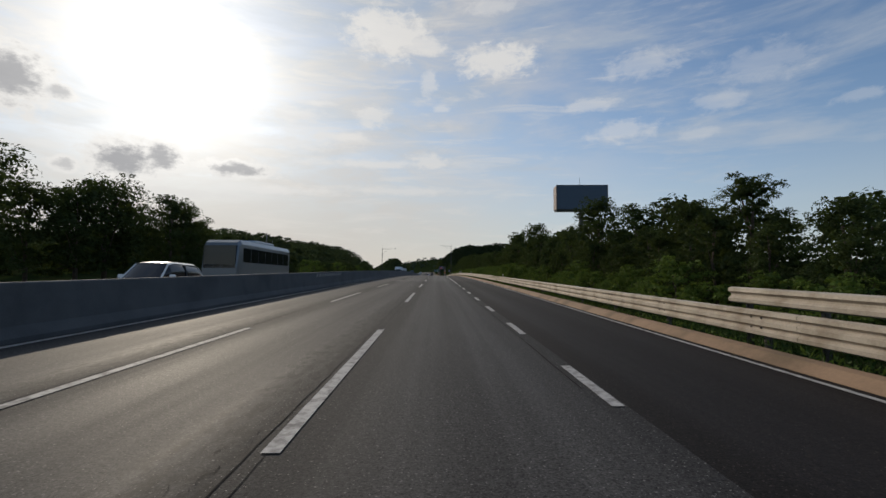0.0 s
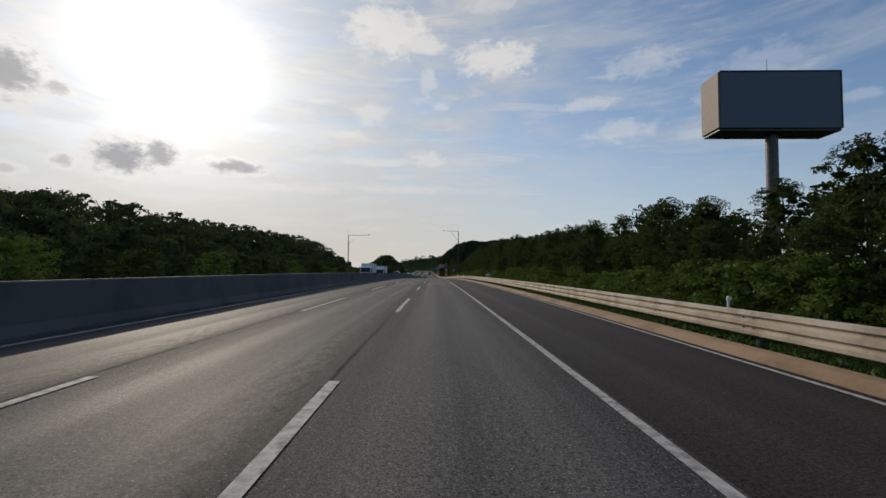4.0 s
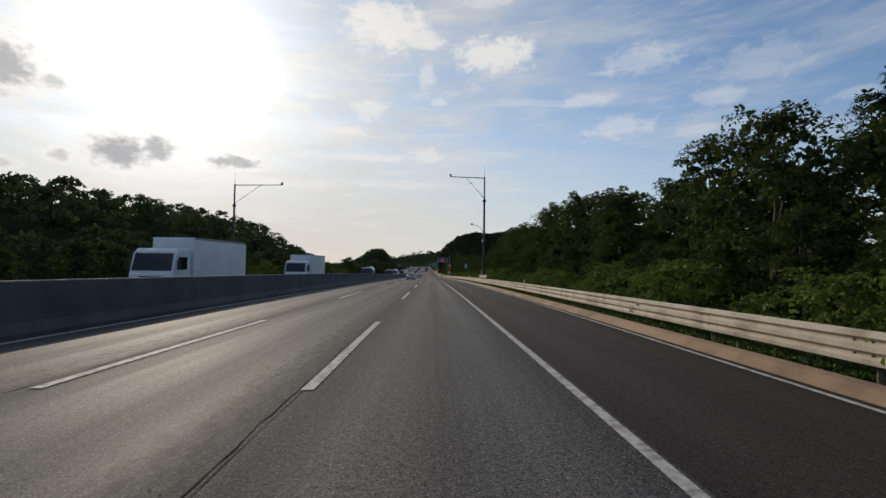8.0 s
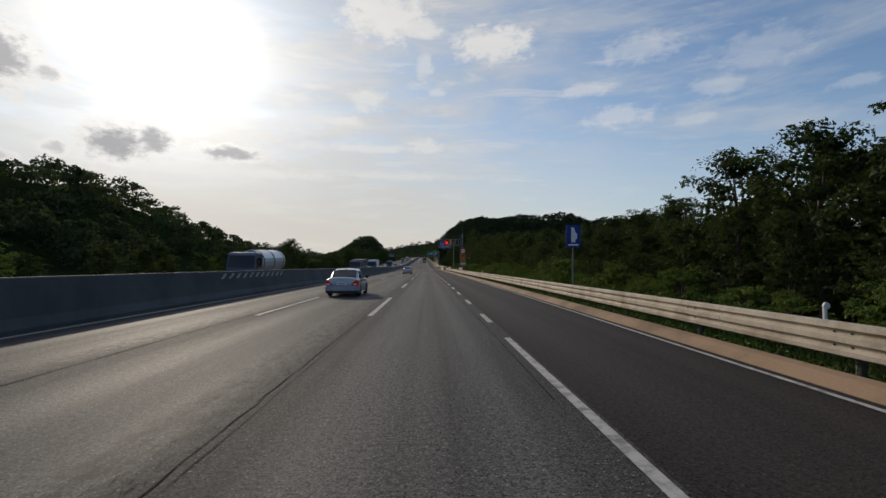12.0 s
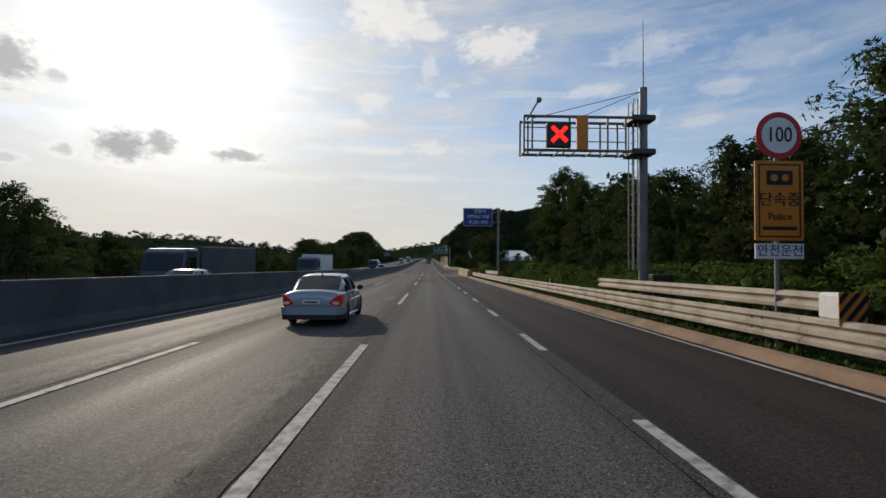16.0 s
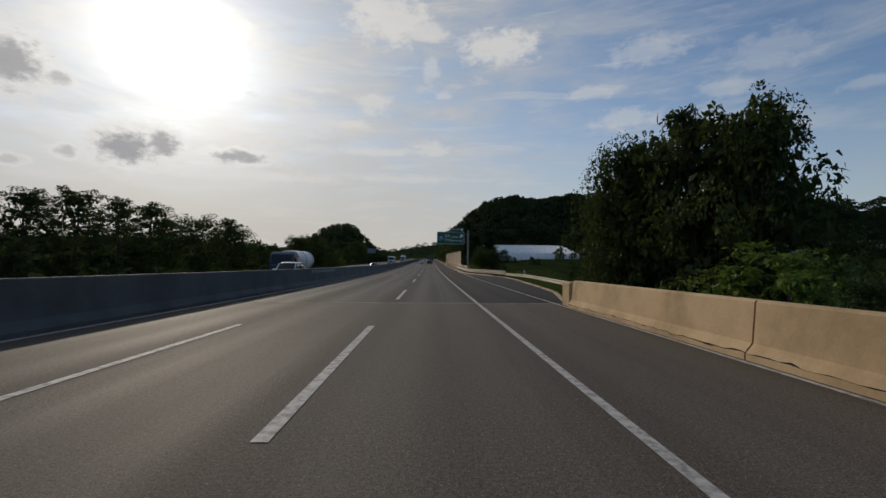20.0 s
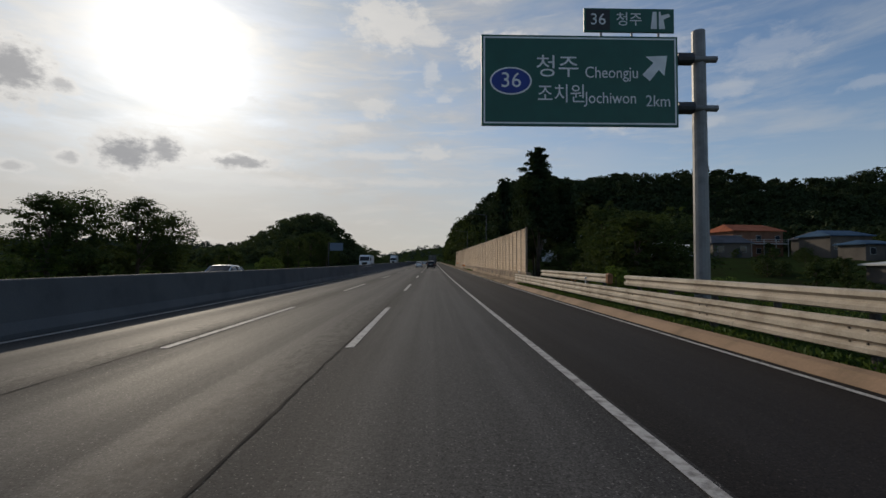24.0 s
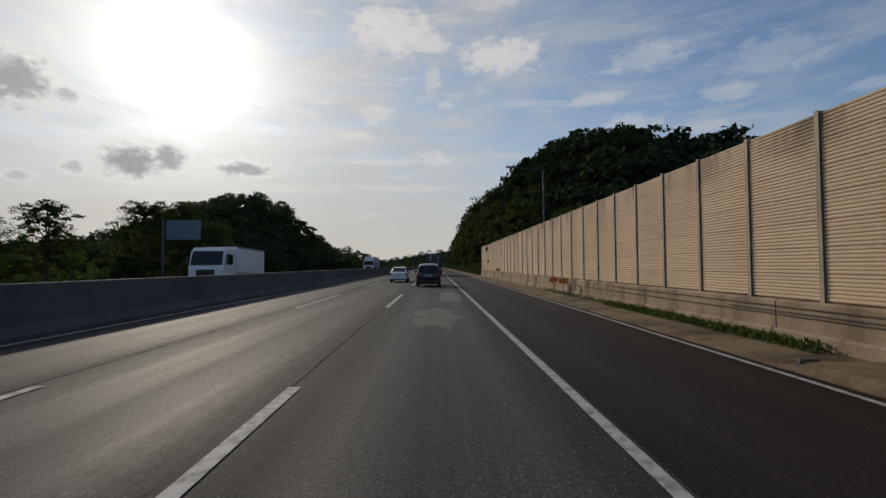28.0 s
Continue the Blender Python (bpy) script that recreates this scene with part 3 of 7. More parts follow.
def rail_profile(u, z, wave):
    a = [(u - x, z + y) for x, y in wave]
    return a + [(p[0] + 0.006, p[1]) for p in a[::-1]]


_bm = bmesh.new()
tube(_bm, (0.02, 0, 0), (-0.02, 0, 0), 0.022, 0.014, 6)
BOLT = bpy.data.meshes.new("bolt")
_bm.to_mesh(BOLT)
_bm.free()
BOLT.materials.append(M["rail_post"])


def guardrail(s0, s1, z=0.3, label="cream weathered steel guardrail with corrugated beam", two_wave=False, back=0.0):
    g = thing("guardrail", label, "guardrail", kind="structure")

    def off(q):
        return bay(q) + back * float(smooth01(q, 397, 405) * (1 - smooth01(q, 424, 436)))
    a = s0
    while a < s1 - 0.1:
        b = min(a + 12.0, s1)
        sweep("beam", rail_profile(8.0, z, W2 if two_wave else WB), a, b - 0.012, 2.0, M["galv"], off, parent=g)
        a = b
    for s in np.arange(s0 + 1, s1, 4.0):
        bm = bmesh.new()
        tube(bm, (0, 0, -0.35), (0, 0, z + (0.32 if two_wave else 0.42)), 0.07, n=8)
        p = part("post", bm, M["rail_post"], g)
        p.matrix_world = upright(s, 8.12 + off(s))
        for dz, ds in ((0.16, 0.0), (0.36, 0.0), (0.16, 0.3), (0.36, 0.3)):
            b = new("bolt", BOLT)
            b.parent = g
            b.matrix_world = at(s + ds, 7.985 + off(s + ds), z + (dz - 0.05 if two_wave else dz))
    return g


guardrail(-40, 371.5)
guardrail(398, 436, 0.22, "cream two-wave steel guardrail curving round the lay-by", two_wave=True, back=0.9)
guardrail(436.1, 482, label="cream steel guardrail rejoining the road edge")
guardrail(482, 485.8)


# ---- trees ----
rng = np.random.default_rng(7)


def leaves(centres, size, r, aspect=0.5, flat=0.5, out=None, jitter=0.6):
    """Folded leaf quads at the given places, turned at random or facing outwards. Returns vertices, faces."""
    n = len(centres)
    d = r.normal(size=(n, 3))
    d[:, 2] *= flat
    if out is not None:
        nn = out + r.normal(size=(n, 3)) * jitter
        nn /= np.linalg.norm(nn, axis=1, keepdims=True) + 1e-9
        d = np.cross(nn, d)
    d /= np.linalg.norm(d, axis=1, keepdims=True) + 1e-9
    e = np.cross(d, r.normal(size=(n, 3))) if out is None else np.cross(nn, d)
    e /= np.linalg.norm(e, axis=1, keepdims=True) + 1e-9
    s = size * r.uniform(0.6, 1.35, (n, 1))
    nn = np.cross(d, e)
    v = np.stack([centres - d * s * 0.5, centres + e * s * aspect * 0.5 + nn * s * 0.08, centres + d * s * 0.5, centres - e * s * aspect * 0.5 + nn * s * 0.08], 1).reshape(-1, 3)
    f = np.arange(n * 4).reshape(n, 4)
    return v, f


def raw_mesh(name, v, f, mat):
    me = bpy.data.meshes.new(name)
    n = len(f)
    me.vertices.add(len(v))
    me.vertices.foreach_set("co", np.asarray(v, np.float32).ravel())
    me.loops.add(n * 4)
    me.loops.foreach_set("vertex_index", np.asarray(f, np.int32).ravel())
    me.polygons.add(n)
    me.polygons.foreach_set("loop_start", np.arange(0, n * 4, 4, dtype=np.int32))
    me.polygons.foreach_set("loop_total", np.full(n, 4, np.int32))
    me.materials.append(mat)
    me.update(calc_edges=True)
    return me


def clump_points(r, centres, radii, per, low=-0.35):
    """Points over the tops and sides of leaf clumps, with the outward direction of each."""
    c, q = np.asarray(centres, float), np.asarray(radii, float)
    n = len(c) * per
    d = r.normal(size=(n, 3))
    d /= np.linalg.norm(d, axis=1, keepdims=True)
    d[:, 2] = np.where(d[:, 2] < low, -d[:, 2], d[:, 2])
    k = r.uniform(0.35, 1.0, (n, 1)) ** 0.55
    lump = 1 + 0.22 * np.sin(d[:, :1] * 5 + np.repeat(q, per)[:, None] * 40) * np.cos(d[:, 1:2] * 6)
    return np.repeat(c, per, 0) + d * k * lump * np.array([1, 1, 0.74]) * np.repeat(q, per)[:, None], d + np.array([0, 0, 0.35])


def shoots(r, centres, radii, per, leaf, aspect):
    """Feathery twigs beyond the clumps, with paired leaves along them."""
    n = len(centres) * per
    c, q = np.repeat(np.asarray(centres, float), per, 0), np.repeat(np.asarray(radii, float), per)[:, None]
    d = r.normal(size=(n, 3))
    d[:, 2] = np.abs(d[:, 2]) * 0.9 + 0.1
    d /= np.linalg.norm(d, axis=1, keepdims=True)
    side = np.cross(d, np.array([0, 0, 1.0]))
    side /= np.linalg.norm(side, axis=1, keepdims=True) + 1e-9
    vs = []
    for j in range(6):
        k = 0.72 + 0.13 * j
        base = c + d * q * k - np.array([0, 0, 0.07]) * q * j * j * 0.3
        for sg in (-1, 1):
            L = leaf * (1.25 - 0.13 * j)
            ax = d * 0.55 + side * sg * 0.8 + np.array([0, 0, -0.12]) + r.normal(size=(n, 3)) * 0.12
            ax /= np.linalg.norm(ax, axis=1, keepdims=True)
            e = np.cross(ax, d + r.normal(size=(n, 3)) * 0.4)
            e /= np.linalg.norm(e, axis=1, keepdims=True) + 1e-9
            e = np.cross(e, ax)
            vs.append(np.stack([base, base + ax * L * 0.5 + e * L * aspect * 0.5, base + ax * L, base + ax * L * 0.5 - e * L * aspect * 0.5], 1))
    v = np.concatenate(vs).reshape(-1, 3)
    return v, np.arange(len(v)).reshape(-1, 4)


def crown(seed, h, rad, base, clumps, per, leaf, shape="round", aspect=0.5, twigs=3):
    r = np.random.default_rng(seed)
    cs, qs = [], []
    for i in range(clumps):
        k = (i + 0.5) / clumps
        z = base + (h - base) * (0.04 + 0.93 * k ** (0.85))
        t = (z - base) / (h - base)
        if shape == "cone":
            w = rad * (1.0 - 0.98 * t) ** 0.55 * (1 + 0.14 * math.sin(t * 31 + seed))
        else:
            w = rad * (math.sin(math.pi * min(1, 0.18 + 0.78 * t)) ** 0.7)
        a = i * 2.39996 + r.uniform(-0.5, 0.5)
        d = w * (r.uniform(0.3, 0.98) if shape == "cone" else r.uniform(0.4, 1.1))
        cs.append((math.cos(a) * d, math.sin(a) * d, z - 0.12 * rad * r.uniform(0, 1)))
        qs.append(rad * (0.3 if shape != "cone" else 0.36 - 0.27 * t) * r.uniform(0.55, 1.3))
    cs, qs = np.array(cs), np.array(qs)
    pts, out = clump_points(r, cs, qs, per)
    parts = [leaves(pts, leaf, r, aspect, 0.6, out, 0.65)]
    # small inner leaves that close the crown
    ip, io = clump_points(r, cs * np.array([0.62, 0.62, 0.96]), qs * 0.75, max(6, per // 3))
    parts.append(leaves(ip, leaf * 1.5, r, 0.75, 0.6, io, 0.8))
    if twigs:
        parts.append(shoots(r, cs, qs, twigs, leaf, aspect))
    v = np.concatenate([x for x, _ in parts])
    return v, np.arange(len(v)).reshape(-1, 4), [tuple(c) for c in cs]


def trunk_bm(h, r0, cs, seed, limbs=7):
    r = random.Random(seed)
    bm = bmesh.new()
    p = Vector((0, 0, -0.6))
    pts = [p]
    for i in range(5):
        p = Vector((r.uniform(-0.14, 0.14) * i * 0.5, r.uniform(-0.14, 0.14) * i * 0.5, h * (i + 1) / 5.6))
        pts.append(p)
    for i in range(5):
        tube(bm, pts[i], pts[i + 1], r0 * (1 - i * 0.17), r0 * (1 - (i + 1) * 0.17), 7)
    for c in [cs[int(k)] for k in np.linspace(0, len(cs) - 1, limbs)]:
        j = min(4, max(1, int(c[2] / h * 5) - 1))
        a = pts[j]
        mid = (a + Vector(c)) / 2 + Vector((0, 0, 0.1 * h * 0.3))
        tube(bm, a, mid, r0 * 0.38, r0 * 0.25, 5)
        tube(bm, mid, c, r0 * 0.25, r0 * 0.06, 5)
    return bm


TREES = {}


def tree_kind(key, label, seed, h, rad, base, clumps, per, leaf, mat, shape="round", trunk=0.16, aspect=0.5, category="tree", twigs=2):
    v, f, cs = crown(seed, h, rad, base, clumps, per, leaf, shape, aspect, twigs)
    bm = trunk_bm(h, trunk, cs, seed)
    tm = bpy.data.meshes.new("trunk")
    bm.to_mesh(tm)
    bm.free()
    tm.materials.append(M["bark"])
    TREES[key] = (tm, raw_mesh("crown", v, f, M[mat]), label, category, h)


tree_kind("broad_a", "broadleaf tree with a dense dark green crown", 11, 8.0, 3.1, 0.8, 50, 115, 0.19, "leaf")
tree_kind("broad_b", "broadleaf tree with an uneven green crown", 12, 9.0, 2.8, 0.9, 48, 115, 0.185, "leaf")
tree_kind("locust_a", "black locust tree with feathery light green leaves", 13, 9.5, 2.6, 1.6, 46, 115, 0.21, "leaf_light", aspect=0.3, twigs=4)
tree_kind("locust_b", "slender black locust with an open airy crown", 14, 10.0, 2.2, 2.2, 36, 105, 0.21, "leaf_light", aspect=0.3, twigs=5)
tree_kind("shrub_a", "leafy roadside shrub, mid green", 15, 2.6, 1.7, 0.1, 22, 58, 0.15, "weed", trunk=0.04, category="shrub", aspect=0.42, twigs=3)
tree_kind("shrub_b", "tall leafy shrub thicket beside the guardrail", 16, 3.6, 1.9, 0.1, 26, 64, 0.17, "weed", trunk=0.05, category="shrub", aspect=0.36, twigs=3)
tree_kind("conifer", "tall dark metasequoia with a pointed crown", 17, 15.0, 3.2, 5.0, 105, 105, 0.3, "leaf_dark", shape="cone", trunk=0.24, aspect=0.3, twigs=2)
tree_kind("far", "distant broadleaf tree, dark green", 18, 9.0, 3.6, 0.4, 30, 30, 0.6, "leaf", twigs=1)
tree_kind("far_b", "distant broadleaf tree with a rounded crown", 19, 8.0, 3.8, 0.4, 28, 30, 0.6, "leaf", twigs=1)
tree_kind("back", "broadleaf tree standing deeper in the roadside wood", 20, 8.5, 3.2, 0.4, 34, 36, 0.42, "leaf", twigs=1)


def plant(key, s, u, h, group="", wide=1.0, label=""):
    tm, cm, lab, cat, h0 = TREES[key]
    k = h / h0
    z = float(terrain(s, u))
    low = "bush" in group or "hedge" in group
    lab, cat = ("low leafy bush in a dark green hedge", "shrub") if low and cat == "tree" else (lab, cat)
    e = thing(key.split("_")[0] + "_tree" if cat == "tree" and key not in ("conifer",) else ("conifer_tree" if key == "conifer" else "shrub"), label or lab, cat, None, group)
    if key == "back":
        e.name = "broad_tree"
    if low:
        e.name = "hedge_bush"
    if e.name.startswith("far"):
        e.name = "distant_tree"
    e.matrix_world = upright(s, u, z - 0.05, float(rng.uniform(0, 360))) @ Matrix.Diagonal((k * wide, k * wide, k, 1))
    for n, me in (("trunk", tm), ("crown", cm)):
        o = new(n, me)
        o.parent = e
    return e


# right woods behind the guardrail: chainage and height of the tall row
RIGHT_S = (-20, 10, 17, 25, 32, 36, 45, 52, 54, 60, 66, 72, 76, 86, 100, 125, 134, 140, 150, 164, 185, 200, 207, 220, 226, 234, 243, 248, 256, 265, 285, 300, 308, 311, 313.5, 316, 320, 324, 330, 336, 343, 348)
RIGHT_H = (3.5, 3.2, 5.3, 4.3, 7.2, 5.6, 5, 5.6, 7.2, 6.4, 7.2, 6.2, 5.5, 5.2, 5.2, 5.7, 6.3, 6.7, 7, 7.4, 7.2, 8.4, 7.4, 8, 8.3, 6.9, 6.8, 5, 5.2, 4.8, 6, 6.8, 7.2, 7.2, 5.6, 7.8, 7.6, 7.0, 7.6, 9.6, 10.4, 9.8)

s = 9.0
while s < 346.5:
    h = float(np.interp(s, RIGHT_S, RIGHT_H)) * 1.0
    plant(str(rng.choice(["locust_a", "locust_b", "broad_b", "locust_a"])), s, 13.2 + rng.uniform(-0.5, 1.0), h * rng.uniform(0.9, 1.07), "roadside trees", 1.1)
    plant("back", s + rng.uniform(-1, 1), 17.0 + rng.uniform(-1, 2), h * rng.uniform(0.8, 1.0), "roadside trees", 1.35)
    s += rng.uniform(3.2, 4.4)
s = 1.0
while s < 342:
    plant(str(rng.choice(["shrub_a", "shrub_b"])), s, 10.2 + rng.uniform(-0.3, 0.6), rng.uniform(1.2, 2.3), "roadside shrubs", 1.2)
    s += rng.uniform(1.8, 2.6)
s = 3.0
while s < 342:
    plant(str(rng.choice(["broad_b", "locust_a", "locust_b"])), s, 11.5 + rng.uniform(-0.3, 0.6), min(rng.uniform(2.6, 4.2), float(np.interp(s, RIGHT_S, RIGHT_H)) * 0.75), "roadside thicket", 1.1)
    s += rng.uniform(2.2, 3.4)
s = 370.0
while s < 482:
    if not 398 < s < 446:
        plant(str(rng.choice(["shrub_a", "shrub_b"])), s, 10.6 + rng.uniform(-0.3, 1.6), rng.uniform(0.9, 1.8), "roadside shrubs", 1.1)
    s += rng.uniform(2.5, 5.0)
# shrubs that lean over the rail
for s, h in ((46.5, 2.0), (48.6, 2.3), (51.5, 2.2), (54.5, 1.9), (59, 2.1), (84, 1.9)):
    plant("shrub_b", s, 9.0, h, "roadside shrubs", 1.0)
# single trees by the bridge and before the noise wall
for s, u, h, k, w in ((399.0, 11.9, 8.0, "broad_a", 0.56), (395.6, 13.2, 8.7, "broad_b", 0.62), (393.0, 14.2, 8.0, "broad_a", 0.6), (396.5, 15.5, 8.0, "broad_b", 0.7),
                      (400.0, 11.4, 7.8, "broad_a", 0.72), (402.5, 11.8, 6.0, "broad_b", 0.7),
                      (484.5, 11.8, 2.7, "broad_b", 1.3), (486.5, 13.6, 3.3, "broad_a", 1.4), (489.5, 12.6, 3.4, "broad_b", 1.2), (483.0, 15.0, 3.6, "broad_b", 1.5), (491.5, 15.5, 4.4, "broad_a", 1.4),
                      (474.5, 12.4, 4.3, "locust_a", 1.8), (478, 14.5, 4.6, "broad_a", 1.5), (481.0, 12.9, 5.6, "locust_a", 1.0), (476.5, 12.0, 3.2, "broad_a", 1.5),):
    plant(k, s, u, h + 0.12 - float(terrain(s, u)), "trees below the road", w)
for s, u, h, w in ((398.4, 12.3, 8.0, 0.62), (396.2, 13.4, 8.6, 0.66), (394.0, 14.4, 8.2, 0.66), (400.5, 12.6, 7.0, 0.6)):
    plant("back", s, u, h + 0.12 - float(terrain(s, u)), "trees below the road", w)
for s in np.arange(366, 393, 2.6):
    u = 11.8 + rng.uniform(-0.4, 1.6)
    plant(str(rng.choice(["broad_b", "broad_a", "shrub_a"])), s, u, rng.uniform(1.0, 2.3) - float(terrain(s, u)), "bushes below the bridge", 1.15)
plant("broad_b", 347.2, 14.0, 9.2, "roadside trees", 0.8)
for s, u, h, w in ((490.0, 10.7, 11.9, 1.0), (492.0, 13.0, 9.0, 1.3), (496.8, 10.8, 10.4, 0.8), (500.5, 12.6, 7.6, 1.2), (504.5, 12.6, 7.2, 1.2), (509.2, 10.8, 12.7, 0.8), (493, 16.6, 8.6, 1.5)):
    plant("conifer", s, u, h - float(terrain(s, u)), "conifers behind the noise wall", w)
s = 514.0
while s < 640:
    plant(str(rng.choice(["far", "far_b", "broad_b"])), s, 13.5 + rng.uniform(-1, 2.5), np.interp(s, (514, 560, 590, 640), (4.2, 5.2, 7.5, 9)) * rng.uniform(0.8, 1.2), "trees behind the noise wall", 1.1)
    s += rng.uniform(3.5, 5.5)
s = 596.0
while s < 790:
    plant(str(rng.choice(["far", "broad_b", "far_b"])), s, 13.2 + rng.uniform(-1.0, 2.0), np.interp(s, (596, 615, 650, 790), (6, 10, 13, 13)) * rng.uniform(0.8, 1.15), "trees beside the far curve", 0.8)
    s += rng.uniform(4.5, 7)
# left: trees behind the opposite carriageway
for s in np.arange(16, 84, 4.0):
    plant(str(rng.choice(["broad_a", "broad_b"])), s, -29 + rng.uniform(-2, 1), float(np.interp(s, (56, 66, 76), (9.8, 7.0, 4.4))) * rng.uniform(0.85, 1.08), "trees across the road", 1.2)
for s in np.arange(84, 334, 5.5):
    plant(str(rng.choice(["far", "far_b", "shrub_b"])), s, -29.0 + rng.uniform(-2.5, 1.5), rng.uniform(2.4, 4.4), "trees across the road", 1.2)
for s, h, k, w in ((334, 7.6, "broad_b", 1.1), (339, 7.2, "locust_a", 1.3), (345, 4.5, "far", 1), (350, 4.0, "far_b", 1), (391, 6.2, "locust_b", 0.9), (412, 7.2, "locust_a", 1.3), (417, 8.0, "locust_a", 1.3),
                (424, 8.2, "broad_b", 1.2), (430, 8.6, "locust_a", 1.4), (436, 7.6, "locust_b", 1.5), (442, 8.2, "broad_a", 1.2), (449, 8.3, "broad_b", 1.3), (456, 7.8, "broad_a", 1.3), (463, 5.4, "far", 1), (470, 5, "far_b", 1),
                (490, 7.4, "broad_b", 1.4), (495, 8.3, "broad_a", 1.3), (501, 8.4, "broad_b", 1.4), (507, 7.4, "broad_a", 1.3), (556, 6.4, "locust_a", 1.4), (562, 7.2, "locust_b", 1.6), (577, 9.4, "locust_a", 1.5), (582, 9.8, "locust_b", 1.7), (588, 8, "broad_a", 1.3)):
    plant(k, s, -30.5 + rng.uniform(-1.5, 1.5), h - float(terrain(s, -30.5)), "trees across the road", w)
for s in np.arange(343, 420, 5.0):
    plant(str(rng.choice(["far", "far_b"])), s, -27.5 + rng.uniform(-1, 1), rng.uniform(1.8, 2.9), "hedge across the road", 1.3)
s = 355.0
while s < 640:
    plant(str(rng.choice(["far", "far_b", "shrub_b"])), s, -31 + rng.uniform(-3, 3), rng.uniform(2.2, 3.6) - float(terrain(s, -31)) * 0.7, "hedge across the road", 1.2)
    s += rng.uniform(4, 6.5)
# bushes and trees round the village and fields
for _ in range(130):
    s, u = rng.uniform(474, 575), rng.uniform(22, 150)
    if 543 < s < 572 and u < 60:
        continue
    plant(str(rng.choice(["far", "far_b"])), s, u, rng.uniform(1.4, 2.6) if s < 530 else rng.uniform(1.8, 5), "village trees", 1.3)
for _ in range(70):
    plant(str(rng.choice(["far_b", "shrub_b", "far"])), rng.uniform(350, 470), rng.uniform(13.5, 30), rng.uniform(1.2, 3.2), "bushes below the road", 1.4)
for _ in range(16):
    plant(str(rng.choice(["far_b", "far"])), rng.uniform(440, 540), rng.uniform(100, 200), rng.uniform(3, 6), "village trees", 1.3)
# hedges on the banks between the paddies
for s0, u0, u1 in ((453.5, 30, 82), (491, 40, 125), (416.5, 36, 78)):
    for u in np.arange(u0, u1, 3.2):
        plant(str(rng.choice(["far_b", "far"])), s0 + rng.uniform(-1.5, 1.5), u, rng.uniform(1.3, 2.9) * (0.6 if s0 < 420 else 1.0), "bushes on the field banks", 1.5)
for u0, s0, s1 in ((32, 372, 452), (38, 455, 490), (78, 384, 455), (112, 440, 490)):
    for s in np.arange(s0, s1, 5.5):
        plant(str(rng.choice(["far_b", "far", "shrub_b"])), s + rng.uniform(-2, 2), u0 + rng.uniform(-1.5, 1.5), rng.uniform(0.9, 2.4), "bushes on the field banks", 1.6)


# ---- far woods on the hills ----
def woods(name, label, boxes, count, rad, tall, hmin, leaf, per, subs=11):
    """Uncountable trees over the rises of the ground, each crown a dome of leaf clumps."""
    r = np.random.default_rng(len(name) + sum(count))
    cs, qs = [], []
    for (s0, s1, u0, u1), k in zip(boxes, count):
        step = math.sqrt((s1 - s0) * (u1 - u0) / k)
        gs, gu = np.meshgrid(np.arange(s0, s1, step), np.arange(u0, u1, step), indexing="ij")
        s = gs.ravel() + r.uniform(-0.55, 0.55, gs.size) * step
        u = gu.ravel() + r.uniform(-0.55, 0.55, gs.size) * step
        z = terrain(s, u)
        ok = z > hmin
        s, u, z = s[ok], u[ok], z[ok]
        n = len(s)
        R = rad * r.uniform(0.65, 1.35, n)
        H = np.maximum(tall * r.uniform(0.7, 1.2, n), R * 0.9)
        base = PA(s, u, z + H - R * 0.8)
        d = r.normal(size=(n, subs, 3))
        d /= np.linalg.norm(d, axis=2, keepdims=True)
        d[:, :, 2] = np.abs(d[:, :, 2]) * 1.15 - 0.35
        q = R[:, None] * r.uniform(0.28, 0.5, (n, subs))
        # low boughs and understorey
        low = subs // 3
        d[:, :low, 2] = -r.uniform(0.1, 1.0, (n, low)) * ((H - R * 0.8) / (R * 0.62))[:, None]
        cs.append((base[:, None, :] + d * (R[:, None, None] * np.array([0.74, 0.74, 0.62]))).reshape(-1, 3))
        qs.append(q.ravel())
    pts, out = clump_points(r, np.concatenate(cs), np.concatenate(qs), per, -0.25)
    v, f = leaves(pts, leaf, r, 0.7, 0.6, out, 0.7)
    ob = new(name, raw_mesh(name, v, f, M["leaf_hazed" if name.startswith("far") else "leaf_backlit" if name.startswith("ridge") else "leaf_wood"]))
    return tagged(ob, label, "woodland", kind="stuff")


woods("hillside_woods", "dense dark woodland covering the hill", ((20, 395, -76, -33),), (640,), 2.7, 4.7, 0.3, 0.5, 34)
woods("knoll_woods", "dark wooded knoll beside the motorway", ((592, 715, -82, -27), (720, 950, -110, -30)), (330, 140), 3.0, 4.6, 0.4, 0.6, 30)
woods("ridge_woods", "dark wooded ridge beyond the fields", ((582, 690, 14, 90), (574, 705, 64, 260), (590, 705, 260, 420), (700, 900, 14, 90)), (330, 640, 240, 130), 4.2, 6.4, 0.9, 0.95, 24)
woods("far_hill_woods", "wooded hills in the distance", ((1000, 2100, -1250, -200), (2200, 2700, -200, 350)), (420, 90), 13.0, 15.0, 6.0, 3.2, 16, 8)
woods("valley_woods", "low hedges and trees across the valley", ((700, 1400, -400, -60), (960, 1400, 20, 500)), (260, 110), 5.0, 6.0, -9.0, 1.5, 18, 8)


